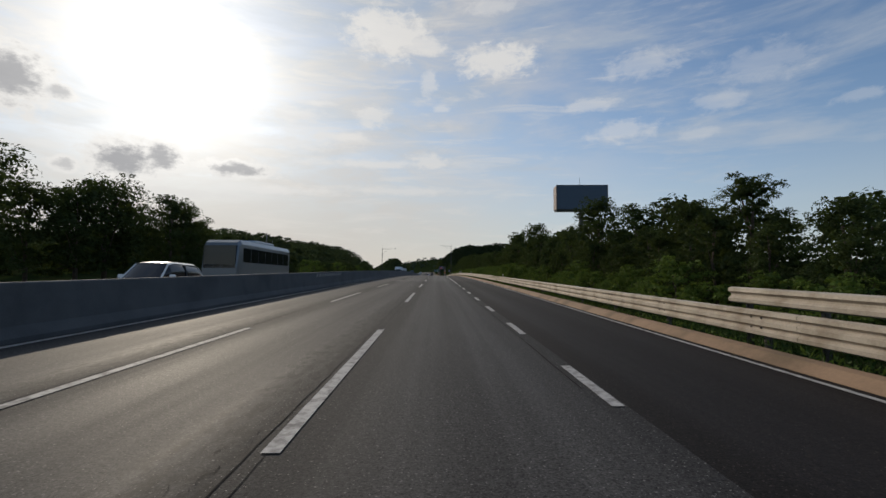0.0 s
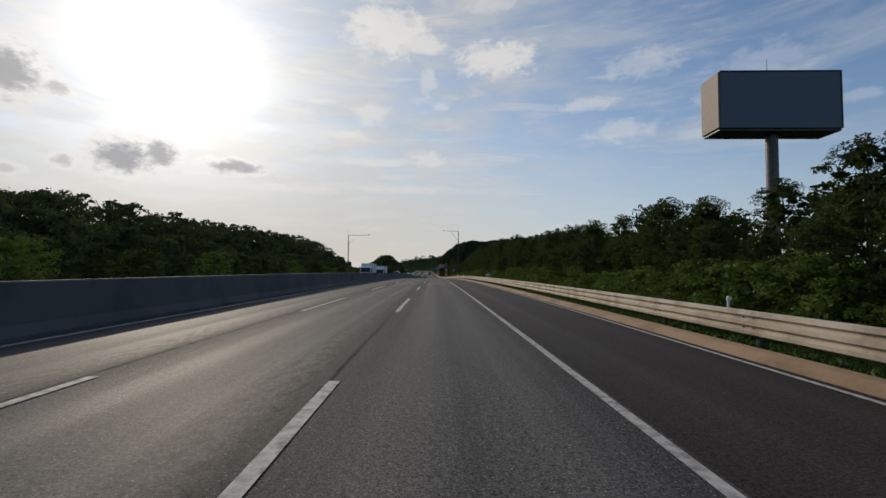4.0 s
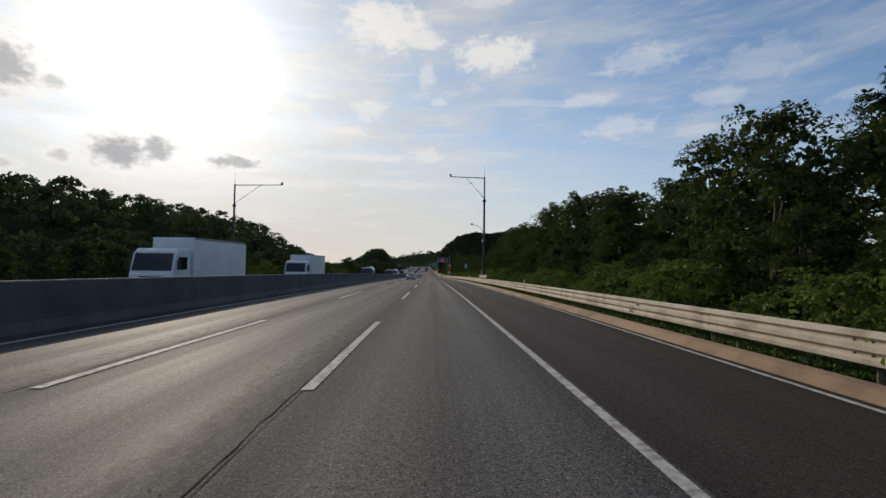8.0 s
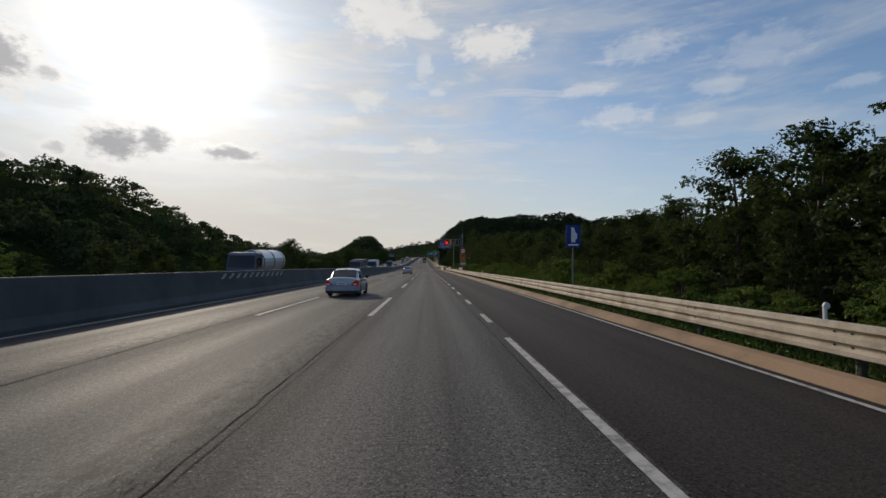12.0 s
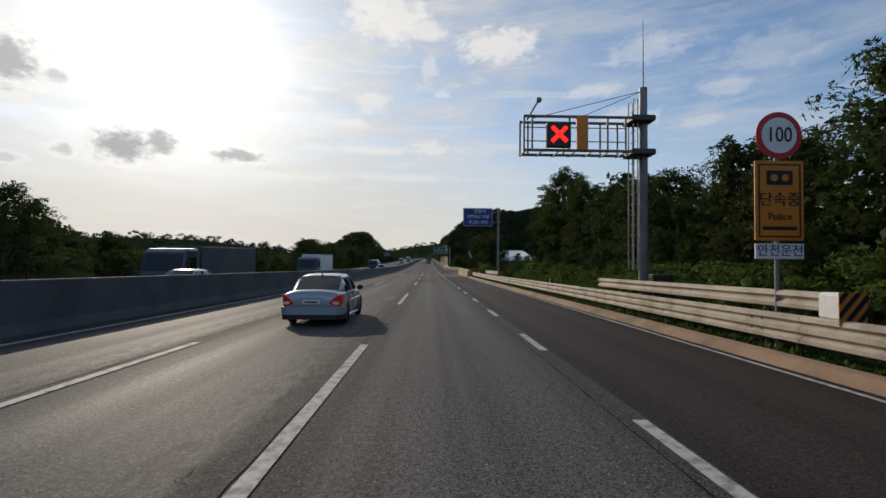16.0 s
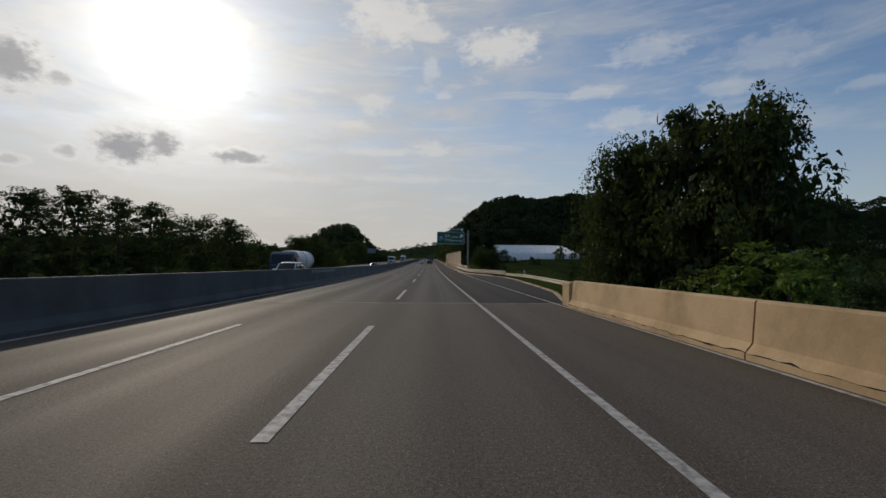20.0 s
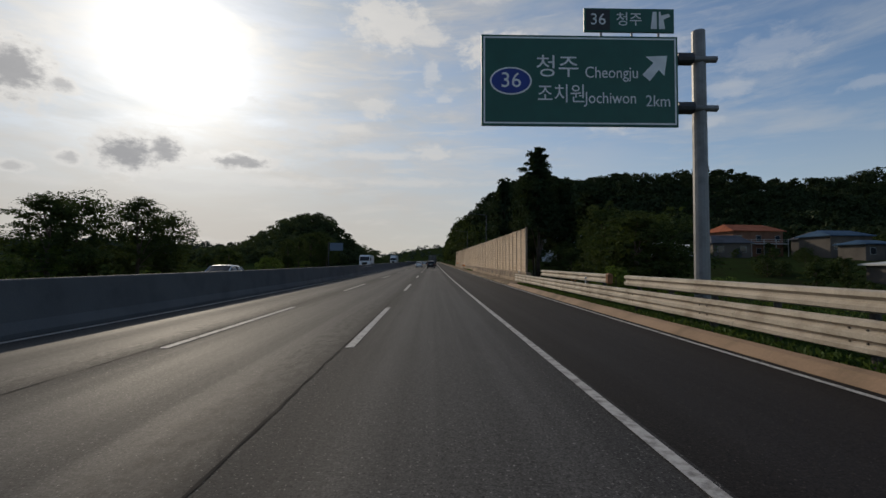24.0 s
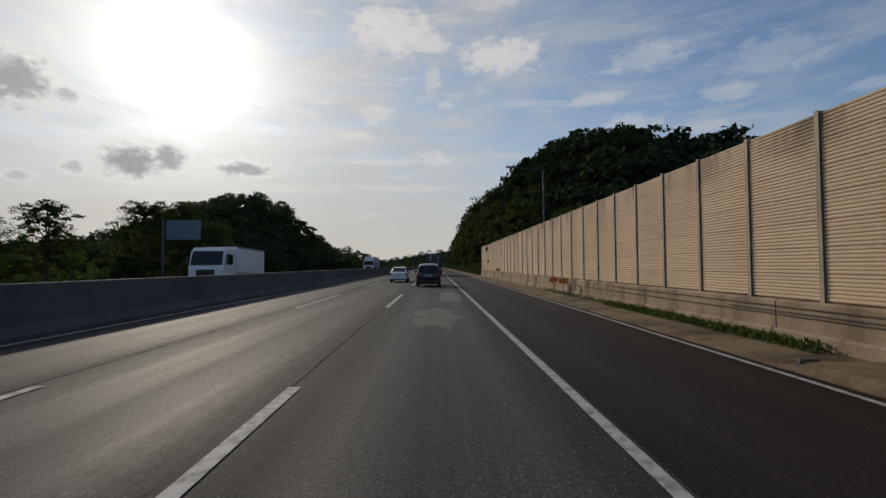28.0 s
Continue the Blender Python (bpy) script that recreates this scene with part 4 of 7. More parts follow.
# ---- road signs, poles and walls ----
def flat(name, colour, rough=0.5, metal=0.0):
    m, N, b = principled(name, colour, rough, metal)
    n = N.noise(N.node("ShaderNodeNewGeometry").outputs["Position"], 3.0, 5.0, 0.6)
    v = N.node("ShaderNodeVectorMath", op="SCALE")
    v.inputs[0].default_value = colour
    N.link(N.math("ADD", N.math("MULTIPLY", n, 0.5), 0.75), v.inputs["Scale"])
    N.link(v.outputs[0], b.inputs["Base Color"])
    return m


M["sign_green"] = flat("sign_green", (0.004, 0.085, 0.055), 0.45)
M["sign_blue"] = flat("sign_blue", (0.006, 0.03, 0.24), 0.45)
M["sign_white"] = flat("sign_white", (0.78, 0.78, 0.76), 0.5)
M["sign_yellow"] = flat("sign_yellow", (0.62, 0.21, 0.02), 0.5)
M["sign_red"] = flat("sign_red", (0.5, 0.02, 0.02), 0.5)
M["black"] = flat("black_paint", (0.012, 0.012, 0.013), 0.5)
M["board"] = flat("billboard_face", (0.055, 0.085, 0.125), 0.6)
M["orange"] = flat("orange_paint", (0.62, 0.2, 0.03), 0.5)
glow_red, _N, _b = principled("signal_red", (0.6, 0.02, 0.01), 0.4)
_b.inputs["Emission Color"].default_value, _b.inputs["Emission Strength"].default_value = (1.0, 0.015, 0.006, 1), 1.5


def text_mesh(body, size, depth=0.006, wide=1.0):
    cu = bpy.data.curves.new("text", "FONT")
    cu.body, cu.size, cu.extrude, cu.align_x, cu.align_y, cu.resolution_u = body, size, depth, "CENTER", "CENTER", 3
    tmp = new("text", cu)
    dg = bpy.context.evaluated_depsgraph_get()
    me = bpy.data.meshes.new_from_object(tmp.evaluated_get(dg))
    bpy.data.objects.remove(tmp)
    me.transform(Matrix.Diagonal((wide, 1, 1, 1)))
    me.materials.clear()
    return me


FACE = pose(0, 0, 0, 90, 0, 0)     # text plane turned to face traffic


def sign_text(parent, body, size, x, z, mat, y=-0.03, wide=1.0, name="lettering"):
    me = text_mesh(body, size, 0.004, wide)
    me.materials.append(mat)
    o = new(name, me)
    o.parent = parent
    o.matrix_local = Matrix.Translation((x, y, z)) @ FACE
    return o


def plate(parent, name, x0, x1, z0, z1, mat, y0=-0.02, y1=0.02, bevel=0.006, label=""):
    bm = bmesh.new()
    box(bm, x0, x1, y0, y1, z0, z1, bevel)
    return part(name, bm, mat, parent, label)


def poly_plate(parent, name, pts, mat, y, d=0.006):
    """A flat shape of (x, z) points, d thick, facing traffic."""
    n = len(pts)
    V = [(x, y - d, z) for x, z in pts] + [(x, y, z) for x, z in pts]
    F = [tuple(range(n)), tuple(range(2 * n - 1, n - 1, -1))] + [(i, (i + 1) % n, n + (i + 1) % n, n + i) for i in range(n)]
    o = mesh_ob(name, V, F, mat)
    o.parent = parent
    return o


def disc(n, r, x, z, k=1.0):
    return [(x + r * k * math.cos(2 * math.pi * i / n), z + r * math.sin(2 * math.pi * i / n)) for i in range(n)]


def pole(parent, a, b, r0, r1=None, mat=None, n=14, name="pole"):
    bm = bmesh.new()
    tube(bm, a, b, r0, r1, n)
    return part(name, bm, mat or M["post"], parent, smooth=False)


# green direction sign over the shoulder
G = thing("direction_sign", "large green motorway exit sign on a single steel mast", "road sign", upright(462.4, 8.95, -0.25))
pole(G, (-0.3, 0, -0.5), (-0.3, 0, 8.05), 0.2, 0.17)
for z in (7.25, 5.95):
    pole(G, (-1.05, -0.12, z), (0.1, -0.12, z), 0.085, name="arm")
    bm = bmesh.new()
    tube(bm, (-0.98, -0.12, z), (-0.55, -0.12, z), 0.16, n=12)
    part("clamp", bm, M["dark_steel"], G)
pn = plate(G, "panel", -6.1, -1.02, 5.4, 7.75, M["sign_green"], -0.3, -0.22)
for nm, a in (("border", (-6.05, -1.07, 7.66, 7.70)), ("border", (-6.05, -1.07, 5.45, 5.49)), ("border", (-6.05, -6.01, 5.49, 7.66)), ("border", (-1.11, -1.07, 5.49, 7.66))):
    plate(G, nm, a[0], a[1], a[2], a[3], M["sign_white"], -0.306, -0.301, 0)
poly_plate(G, "route_shield", disc(28, 0.36, -5.35, 6.55, 1.5), M["sign_white"], -0.302)
poly_plate(G, "route_shield", disc(28, 0.32, -5.35, 6.55, 1.55), M["sign_blue"], -0.309)
sign_text(G, "36", 0.55, -5.35, 6.55, M["sign_white"], -0.32)
sign_text(G, "청주", 0.62, -4.15, 6.9, M["sign_white"], -0.31)
sign_text(G, "조치원", 0.52, -4.05, 6.2, M["sign_white"], -0.31, 0.88)
sign_text(G, "Cheongju", 0.42, -2.75, 6.78, M["sign_white"], -0.31, 0.86)
sign_text(G, "Jochiwon", 0.42, -2.78, 6.12, M["sign_white"], -0.31, 0.86)
sign_text(G, "2km", 0.42, -1.55, 6.05, M["sign_white"], -0.31, 0.9)
poly_plate(G, "arrow", [(-1.95, 6.75), (-1.76, 6.58), (-1.52, 6.88), (-1.38, 6.72), (-1.3, 7.25), (-1.86, 7.22), (-1.66, 7.06)], M["sign_white"], -0.302)
plate(G, "exit_panel", -3.45, -1.1, 7.86, 8.48, M["sign_green"], -0.3, -0.24)
plate(G, "exit_number_field", -3.4, -2.78, 7.9, 8.44, M["black"], -0.307, -0.301, 0)
sign_text(G, "36", 0.42, -3.09, 8.17, M["sign_white"], -0.312)
sign_text(G, "청주", 0.38, -2.28, 8.17, M["sign_white"], -0.306)
poly_plate(G, "exit_symbol", [(-1.72, 7.95), (-1.56, 7.95), (-1.56, 8.4), (-1.66, 8.4)], M["sign_white"], -0.302)
poly_plate(G, "exit_symbol", [(-1.5, 7.95), (-1.34, 7.95), (-1.38, 8.2), (-1.2, 8.28), (-1.24, 8.36), (-1.44, 8.3), (-1.46, 8.4), (-1.5, 8.4)], M["sign_white"], -0.302)
for x in (-3.0, -2.2, -1.5):
    pole(G, (x, -0.26, 7.74), (x, -0.26, 7.87), 0.03, name="bracket")

# blue lane-use sign
B = thing("lane_sign", "blue motorway lane-use sign on a grey steel mast", "road sign", upright(353, 9.15))
pole(B, (0, 0, -0.8), (0, 0, 8.3), 0.135, 0.12)
for z in (7.85, 6.75):
    pole(B, (-0.75, -0.1, z), (0.32, -0.1, z), 0.055, name="arm")
    bm = bmesh.new()
    tube(bm, (-0.5, -0.1, z), (-0.14, -0.1, z), 0.13, n=12)
    part("clamp", bm, M["dark_steel"], B)
plate(B, "panel", -4.05, -0.72, 6.3, 8.36, M["sign_blue"], -0.22, -0.15)
for a in ((-4.01, -0.76, 8.29, 8.32), (-4.01, -0.76, 6.34, 6.37), (-4.01, -3.98, 6.37, 8.29), (-0.79, -0.76, 6.37, 8.29)):
    plate(B, "border", a[0], a[1], a[2], a[3], M["sign_white"], -0.225, -0.221, 0)
plate(B, "symbol_field", -3.35, -2.95, 7.82, 8.18, M["black"], -0.226, -0.221, 0)
sign_text(B, "신호시", 0.5, -2.15, 7.98, M["sign_white"], -0.23)
sign_text(B, "가변차로 이용", 0.46, -2.38, 7.36, M["sign_white"], -0.23)
sign_text(B, "옥산IC 까지", 0.46, -2.35, 6.72, M["sign_white"], -0.23)

# lane signal gantry
L = thing("lane_signal_gantry", "grey steel gantry arm with a red cross lane signal", "gantry", upright(315.3, 8.5))
pole(L, (0, 0, -0.5), (0, 0, 7.75), 0.17, 0.13)
pole(L, (0, 0, 7.75), (0, 0, 10.1), 0.022, 0.01, name="lightning_rod")
for z in (6.62, 5.5):
    for y in (-0.35, 0.35):
        pole(L, (-4.15, y, z), (0.25, y, z), 0.05, n=8, name="rail")
    bm = bmesh.new()
    box(bm, -0.55, 0.24, -0.42, 0.42, z - 0.1, z + 0.1, 0.03)
    part("clamp", bm, M["dark_steel"], L)
for x in (-4.12, -3.85, -2.62, -1.35, -0.75):
    for y in (-0.35, 0.35):
        pole(L, (x, y, 5.5), (x, y, 6.62), 0.035, n=6, name="upright")
for z in (5.8, 6.25):
    pole(L, (-4.1, -0.35, z), (-0.7, -0.35, z), 0.018, n=6, name="rod")
for x in np.linspace(-4.1, -0.8, 7):
    pole(L, (x, -0.35, 5.45), (x, 0.35, 5.45), 0.03, n=6, name="slat")
for a in (-3.75, -2.3):
    pole(L, (a, 0, 6.65), (0, 0, 7.65), 0.012, n=5, name="stay_wire")
pole(L, (-3.95, 0, 6.6), (-3.6, 0, 7.2), 0.03, n=6, name="lamp_bracket")
bm = bmesh.new()
bmesh.ops.create_uvsphere(bm, u_segments=10, v_segments=6, radius=0.1, matrix=Matrix.Translation((-3.55, 0, 7.28)))
part("lamp_head", bm, M["post"], L)
plate(L, "signal_box", -3.4, -2.62, 5.58, 6.38, M["black"], -0.55, -0.3, 0.02, "black square signal box")
for ang in (45, -45):
    bm = bmesh.new()
    box(bm, -0.34, 0.34, -0.01, 0.01, -0.065, 0.065, 0, Matrix.Translation((-3.01, -0.57 - (0.012 if ang > 0 else 0), 5.98)) @ pose(0, 0, 0, 0, ang, 0))
    part("red_cross_bar", bm, glow_red, L, "lit red bar of the cross")
plate(L, "orange_panel", -2.42, -2.05, 5.5, 6.62, M["sign_yellow"], -0.52, -0.42, 0.01, "narrow orange side panel")
for y, x in ((-0.2, -0.42), (0.2, -0.42), (-0.2, -0.28), (0.2, -0.28)):
    pole(L, (x, y, 1.6), (x, y, 7.3), 0.02, n=6, name="ladder_rail")
for z in np.arange(2.4, 7.3, 0.35):
    pole(L, (-0.35, -0.2, z), (-0.35, 0.2, z), 0.012, n=5, name="ladder_rung")
bm = bmesh.new()
box(bm, 0.25, 0.95, -0.2, 0.2, 0.3, 1.45, 0.02)
part("control_cabinet", bm, M["dark_steel"], L)

# speed limit and enforcement sign
E_ = thing("speed_sign", "round hundred limit sign over an orange enforcement board", "road sign", upright(308.7, 8.12))
pole(E_, (0, 0.06, -0.4), (0, 0.06, 4.7), 0.045)
poly_plate(E_, "disc", disc(32, 0.46, 0, 4.25), M["sign_red"], 0.0, 0.02)
poly_plate(E_, "disc_field", disc(32, 0.35, 0, 4.25), M["sign_white"], -0.022)
sign_text(E_, "100", 0.42, 0, 4.25, M["black"], -0.035, 0.82)
plate(E_, "enforcement_board", -0.48, 0.48, 2.2, 3.75, M["sign_yellow"], -0.02, 0.02)
for a in ((-0.42, 0.42, 3.66, 3.69), (-0.42, 0.42, 2.26, 2.29), (-0.42, -0.39, 2.29, 3.66), (0.39, 0.42, 2.29, 3.66)):
    plate(E_, "border", a[0], a[1], a[2], a[3], M["black"], -0.026, -0.021, 0)
plate(E_, "camera_symbol", -0.26, 0.26, 3.28, 3.56, M["black"], -0.027, -0.021, 0)
poly_plate(E_, "camera_lens", disc(14, 0.07, -0.11, 3.42), M["sign_yellow"], -0.028)
poly_plate(E_, "camera_lens", disc(14, 0.07, 0.11, 3.42), M["sign_yellow"], -0.028)
sign_text(E_, "단속중", 0.3, 0, 2.98, M["black"], -0.03)
sign_text(E_, "Police", 0.2, 0, 2.66, M["black"], -0.03)
plate(E_, "text_bar", -0.34, 0.34, 2.4, 2.47, M["black"], -0.026, -0.021, 0)
plate(E_, "lower_board", -0.48, 0.48, 1.84, 2.14, M["sign_white"], -0.02, 0.02)
sign_text(E_, "안전운전", 0.25, 0, 1.99, M["sign_blue"], -0.03)

# small parking sign, kilometre board, markers by the wall
K = thing("parking_sign", "small blue sign on a thin post", "road sign", upright(248.2, 8.65))
pole(K, (0, 0.05, -0.4), (0, 0.05, 3.5), 0.035)
plate(K, "panel", -0.34, 0.34, 2.5, 3.55, M["sign_blue"])
plate(K, "text_bar", -0.24, 0.24, 2.58, 2.66, M["sign_white"], -0.026, -0.021, 0)
poly_plate(K, "symbol", [(-0.1, 2.74), (0.1, 2.74), (0.1, 2.86), (0.18, 2.94), (0.18, 3.14), (0.08, 3.24), (0.04, 3.44), (-0.1, 3.44)], M["sign_white"], -0.021)
K = thing("kilometre_board", "pale two-line kilometre board on a thin post", "road sign", upright(143.9, 8.75))
pole(K, (0, 0.05, -0.4), (0, 0.05, 1.6), 0.025)
plate(K, "panel", -0.3, 0.3, 1.3, 1.58, M["black"])
plate(K, "panel", -0.3, 0.3, 1.0, 1.29, M["sign_white"])
sign_text(K, "302", 0.26, 0, 1.44, M["sign_white"], -0.03)
sign_text(K, ".7", 0.26, 0.04, 1.14, M["black"], -0.03)
for s, z in ((546.0, 0.95), (547.8, 0.95), (570, 1.3)):
    K = thing("marker_board", "small brown marker board on a post beside the wall", "road sign", upright(s, 8.15))
    pole(K, (0, 0.03, 0.0), (0, 0.03, z), 0.025)
    plate(K, "panel", -0.22, 0.22, z - 0.25, z, M["orange"])
K = thing("yellow_marker", "yellow plate marker behind the guardrail", "marker", upright(474.6, 9.0))
pole(K, (0, 0.03, -0.4), (0, 0.03, 1.0), 0.025)
plate(K, "panel", -0.12, 0.12, 0.72, 1.05, M["sign_yellow"])

# billboard above the trees
BB = thing("billboard", "huge blank slate-blue billboard on a steel column", "billboard", upright(136.5, 36.1, 0, -3))
pole(BB, (8.4, 2.0, -1), (8.4, 2.0, 20), 0.75, 0.7, M["dark_steel"], 18, "column")
plate(BB, "face", 0.8, 15.7, 19.8, 26.9, M["board"], -0.1, 0.1, 0.05)
plate(BB, "side_panel", 0.6, 0.8, 19.8, 26.9, flat("billboard_side", (0.28, 0.22, 0.2), 0.7), -0.1, 4.0, 0.03)
plate(BB, "back_face", 0.8, 15.7, 19.8, 26.9, M["board"], 3.9, 4.1, 0.05)
plate(BB, "truss", 0.8, 15.7, 19.45, 19.85, M["dark_steel"], 0.1, 3.9, 0.03)
for z in (19.72, 26.9):
    plate(BB, "rim", 0.75, 15.75, z, z + 0.14, M["dark_steel"], -0.2, 0.15, 0.02)
for x in (0.75, 15.6):
    plate(BB, "rim", x, x + 0.14, 19.8, 26.9, M["dark_steel"], -0.2, 0.15, 0.02)
pole(BB, (8.0, 2, 26.9), (8.0, 2, 29.5), 0.05, 0.03, M["dark_steel"], 6, "lightning_rod")


# tall camera masts
def mast(s, u, h, reach, label, curved):
    t = thing("camera_mast", label, "mast", upright(s, u))
    k = 1 if reach > 0 else -1
    pole(t, (0, 0, -0.5), (0, 0, h * 0.4), 0.17, 0.15, M["dark_steel"])
    pole(t, (0, 0, h * 0.4), (0, 0, h * 0.78), 0.14, 0.12, M["dark_steel"])
    pole(t, (0, 0, h * 0.78), (0, 0, h), 0.1, 0.09, M["dark_steel"])
    for z in (h * 0.4, h * 0.78):
        bm = bmesh.new()
        tube(bm, (0, 0, z - 0.22), (0, 0, z), 0.16, 0.24, 12)
        tube(bm, (0, 0, z), (0, 0, z + 0.22), 0.24, 0.14, 12)
        part("collar", bm, M["dark_steel"], t)
    pole(t, (0, 0, h - 0.12), (reach, 0, h - 0.02), 0.06, 0.05, M["dark_steel"], 8, "arm")
    pole(t, (reach * 0.55, 0, h - 0.08), (0, 0, h * 0.8), 0.03, None, M["dark_steel"], 6, "brace")
    bm = bmesh.new()
    box(bm, reach - 0.12, reach + 0.12, -0.2, 0.1, h - 0.02, h + 0.3, 0.04)
    part("camera_head", bm, M["dark_steel"], t)
    pole(t, (0, 0, h), (0, 0, h + 1.6), 0.018, 0.01, M["dark_steel"], 6, "lightning_rod")
    if curved:
        pts = [(-0.05, 0.40 * h + 0.9), (-0.25, 0.40 * h + 1.5), (-0.7, 0.40 * h + 1.95), (-1.55, 0.40 * h + 2.15)]
        for a, b in zip(pts, pts[1:]):
            pole(t, (a[0], 0, a[1] + 0.0), (b[0], 0, b[1]), 0.03, None, M["dark_steel"], 6, "side_arm")
        bm = bmesh.new()
        box(bm, -1.7, -1.45, -0.1, 0.1, 0.40 * h + 2.1, 0.40 * h + 2.3, 0.03)
        part("lamp_head", bm, M["dark_steel"], t)
        bm = bmesh.new()
        box(bm, -0.3, -0.14, -0.12, 0.12, 1.25, 1.85, 0.02)
        part("control_cabinet", bm, M["post"], t)
    return t


mast(213.8, 8.3, 13.8, -4.35, "tall dark steel camera mast with an overhanging arm", True)
mast(213.4, -23.2, 12.3, 5.9, "tall dark steel camera mast across the road", False)


def street_lamp(s, u, z0, h, reach):
    t = thing("street_lamp", "slim grey street lamp behind the noise wall", "street lamp", upright(s, u), "street lamps")
    pole(t, (0, 0, z0), (0, 0, h), 0.08, 0.06, M["dark_steel"], 10)
    pole(t, (0, 0, h), (reach, 0, h + 0.3), 0.04, None, M["dark_steel"], 8, "arm")
    bm = bmesh.new()
    box(bm, reach - 0.35, reach + 0.05, -0.1, 0.1, h + 0.24, h + 0.36, 0.03)
    part("lamp_head", bm, M["post"], t)


street_lamp(516.6, 9.35, -0.3, 8.3, -2.3)
street_lamp(556, 9.6, -0.3, 8.3, -2.3)
street_lamp(640, 11, 0, 8.3, -2.3)
for s, u, h in ((365, 26, 7.0), (352, 28, 6.5)):
    t = thing("utility_pole", "slender concrete utility pole in the fields", "utility pole", upright(s, u, float(terrain(s, u))), "utility poles")
    pole(t, (0, 0, -0.5), (0, 0, h + 2), 0.14, 0.09, M["post"], 10)
    for z in (h + 1.2, h + 1.7):
        pole(t, (-0.8, 0.12, z), (0.8, 0.12, z), 0.04, None, M["dark_steel"], 6, "crossarm")

t = thing("utility_pole", "slender concrete utility pole across the motorway", "utility pole", upright(97.1, -34, float(terrain(97.1, -34))), "utility poles")
hp = 8.9 - float(terrain(97.1, -34))
pole(t, (0, 0, -0.5), (0, 0, hp), 0.15, 0.1, M["post"], 10)
for z, k in ((hp - 1.9, 1.2), (hp - 2.7, 0.9)):
    pole(t, (-k, 0.14, z), (k, 0.14, z), 0.05, None, M["dark_steel"], 6, "crossarm")
    for x in (-k + 0.1, 0.0, k - 0.1):
        pole(t, (x, 0.14, z), (x, 0.14, z + 0.28), 0.05, 0.03, M["sign_white"], 6, "insulator")

# ---- upper rails and end caps ----



def chevron(x0, x1, z0, z1, a, w, lean):
    """Slanting band cut to a rectangle, as (x, z) points."""
    pts = [(a, z0), (a + w, z0), (a + w + lean, z1), (a + lean, z1)]
    for sx, lim in ((1, x0), (-1, x1)):
        out = []
        for p, q in zip(pts, pts[1:] + pts[:1]):
            dp, dq = sx * (p[0] - lim), sx * (q[0] - lim)
            if dp >= 0:
                out.append(p)
            if dp * dq < 0:
                k = dp / (dp - dq)
                out.append((p[0] + (q[0] - p[0]) * k, p[1] + (q[1] - p[1]) * k))
        pts = out
        if len(pts) < 3:
            return []
    return pts


for a, b, cap in ((1.0, 10.2, False), (208.8, 217.4, False), (307.65, 318.4, True), (345.25, 356.2, True), (454.5, 466, True), (467.6, 478, False)):
    g = thing("upper_guardrail", "extra cream steel beam above the guardrail", "guardrail", kind="structure")
    prof = [(8.16 - x, 0.9 + y) for x, y in W2]
    sweep("beam", prof + [(p[0] + 0.006, p[1]) for p in prof[::-1]], a, b, 1.0, M["galv"], bay, parent=g)
    for s in np.arange(a + 0.8, b, 2.0):
        bm = bmesh.new()
        tube(bm, (0, 0, -0.35), (0, 0, 1.2), 0.07, n=8)
        part("post", bm, M["rail_post"], g).matrix_world = upright(s, 8.3 + bay(s))
    if not cap:
        bm = bmesh.new()
        box(bm, -0.1, 0.1, -0.28, 0.02, -0.03, 0.38, 0.06)
        part("end_cap", bm, M["rust"], g, "curled rusty end cap").matrix_world = at(a, 8.14, 0.9)
    if cap:
        e = thing("impact_cap", "rail end cap with black and yellow chevrons", "rail end", upright(a, 8.12, 0.8))
        bm = bmesh.new()
        box(bm, -0.16, 0.2, -0.5, 0.0, 0.0, 0.46, 0.05)
        part("body", bm, M["sign_white"], e)
        plate(e, "chevron_field", -0.22, 0.25, -0.06, 0.48, M["orange"], -0.512, -0.5, 0)
        for i in range(6):
            pts = chevron(-0.22, 0.25, -0.06, 0.48, -0.8 + i * 0.2, 0.1, 0.46)
            if pts:
                poly_plate(e, "chevron_stripe", pts, M["black"], -0.514)

# ---- concrete parapet of the bridge ----
for a, b in ((373.0, 383.6), (383.65, 394.2)):
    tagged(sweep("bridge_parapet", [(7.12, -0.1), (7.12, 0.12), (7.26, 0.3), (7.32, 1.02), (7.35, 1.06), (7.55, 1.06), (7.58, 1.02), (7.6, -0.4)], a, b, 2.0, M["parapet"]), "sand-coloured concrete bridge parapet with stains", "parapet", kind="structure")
for s in (371.9, 394.3):
    bm = bmesh.new()
    box(bm, -0.3, 0.32, 0, 1.05, -0.2, 0.98, 0.06)
    tagged(part("parapet_end", bm, M["parapet"]), "chamfered concrete end block of the parapet", "parapet", kind="structure").matrix_world = at(s, 7.5)
r_ = np.random.default_rng(5)
sp = np.linspace(373.2, 394.1, 90)
zp = 0.17 + np.cumsum(r_.normal(size=90)) * 0.004 + r_.normal(size=90) * 0.012
wp = np.abs(r_.normal(size=90)) * 0.012 + 0.002
up = 7.12 + (zp - 0.12) / 0.18 * 0.14 - 0.006
PV = np.concatenate([PA(sp, up, zp), PA(sp, up + wp * 0.78, zp + wp)])
tagged(mesh_ob("parapet_crack", PV, [(i, 90 + i, 91 + i, i + 1) for i in range(89)], M["seal"]), "ragged dark crack along the foot of the parapet", "crack", kind="structure")
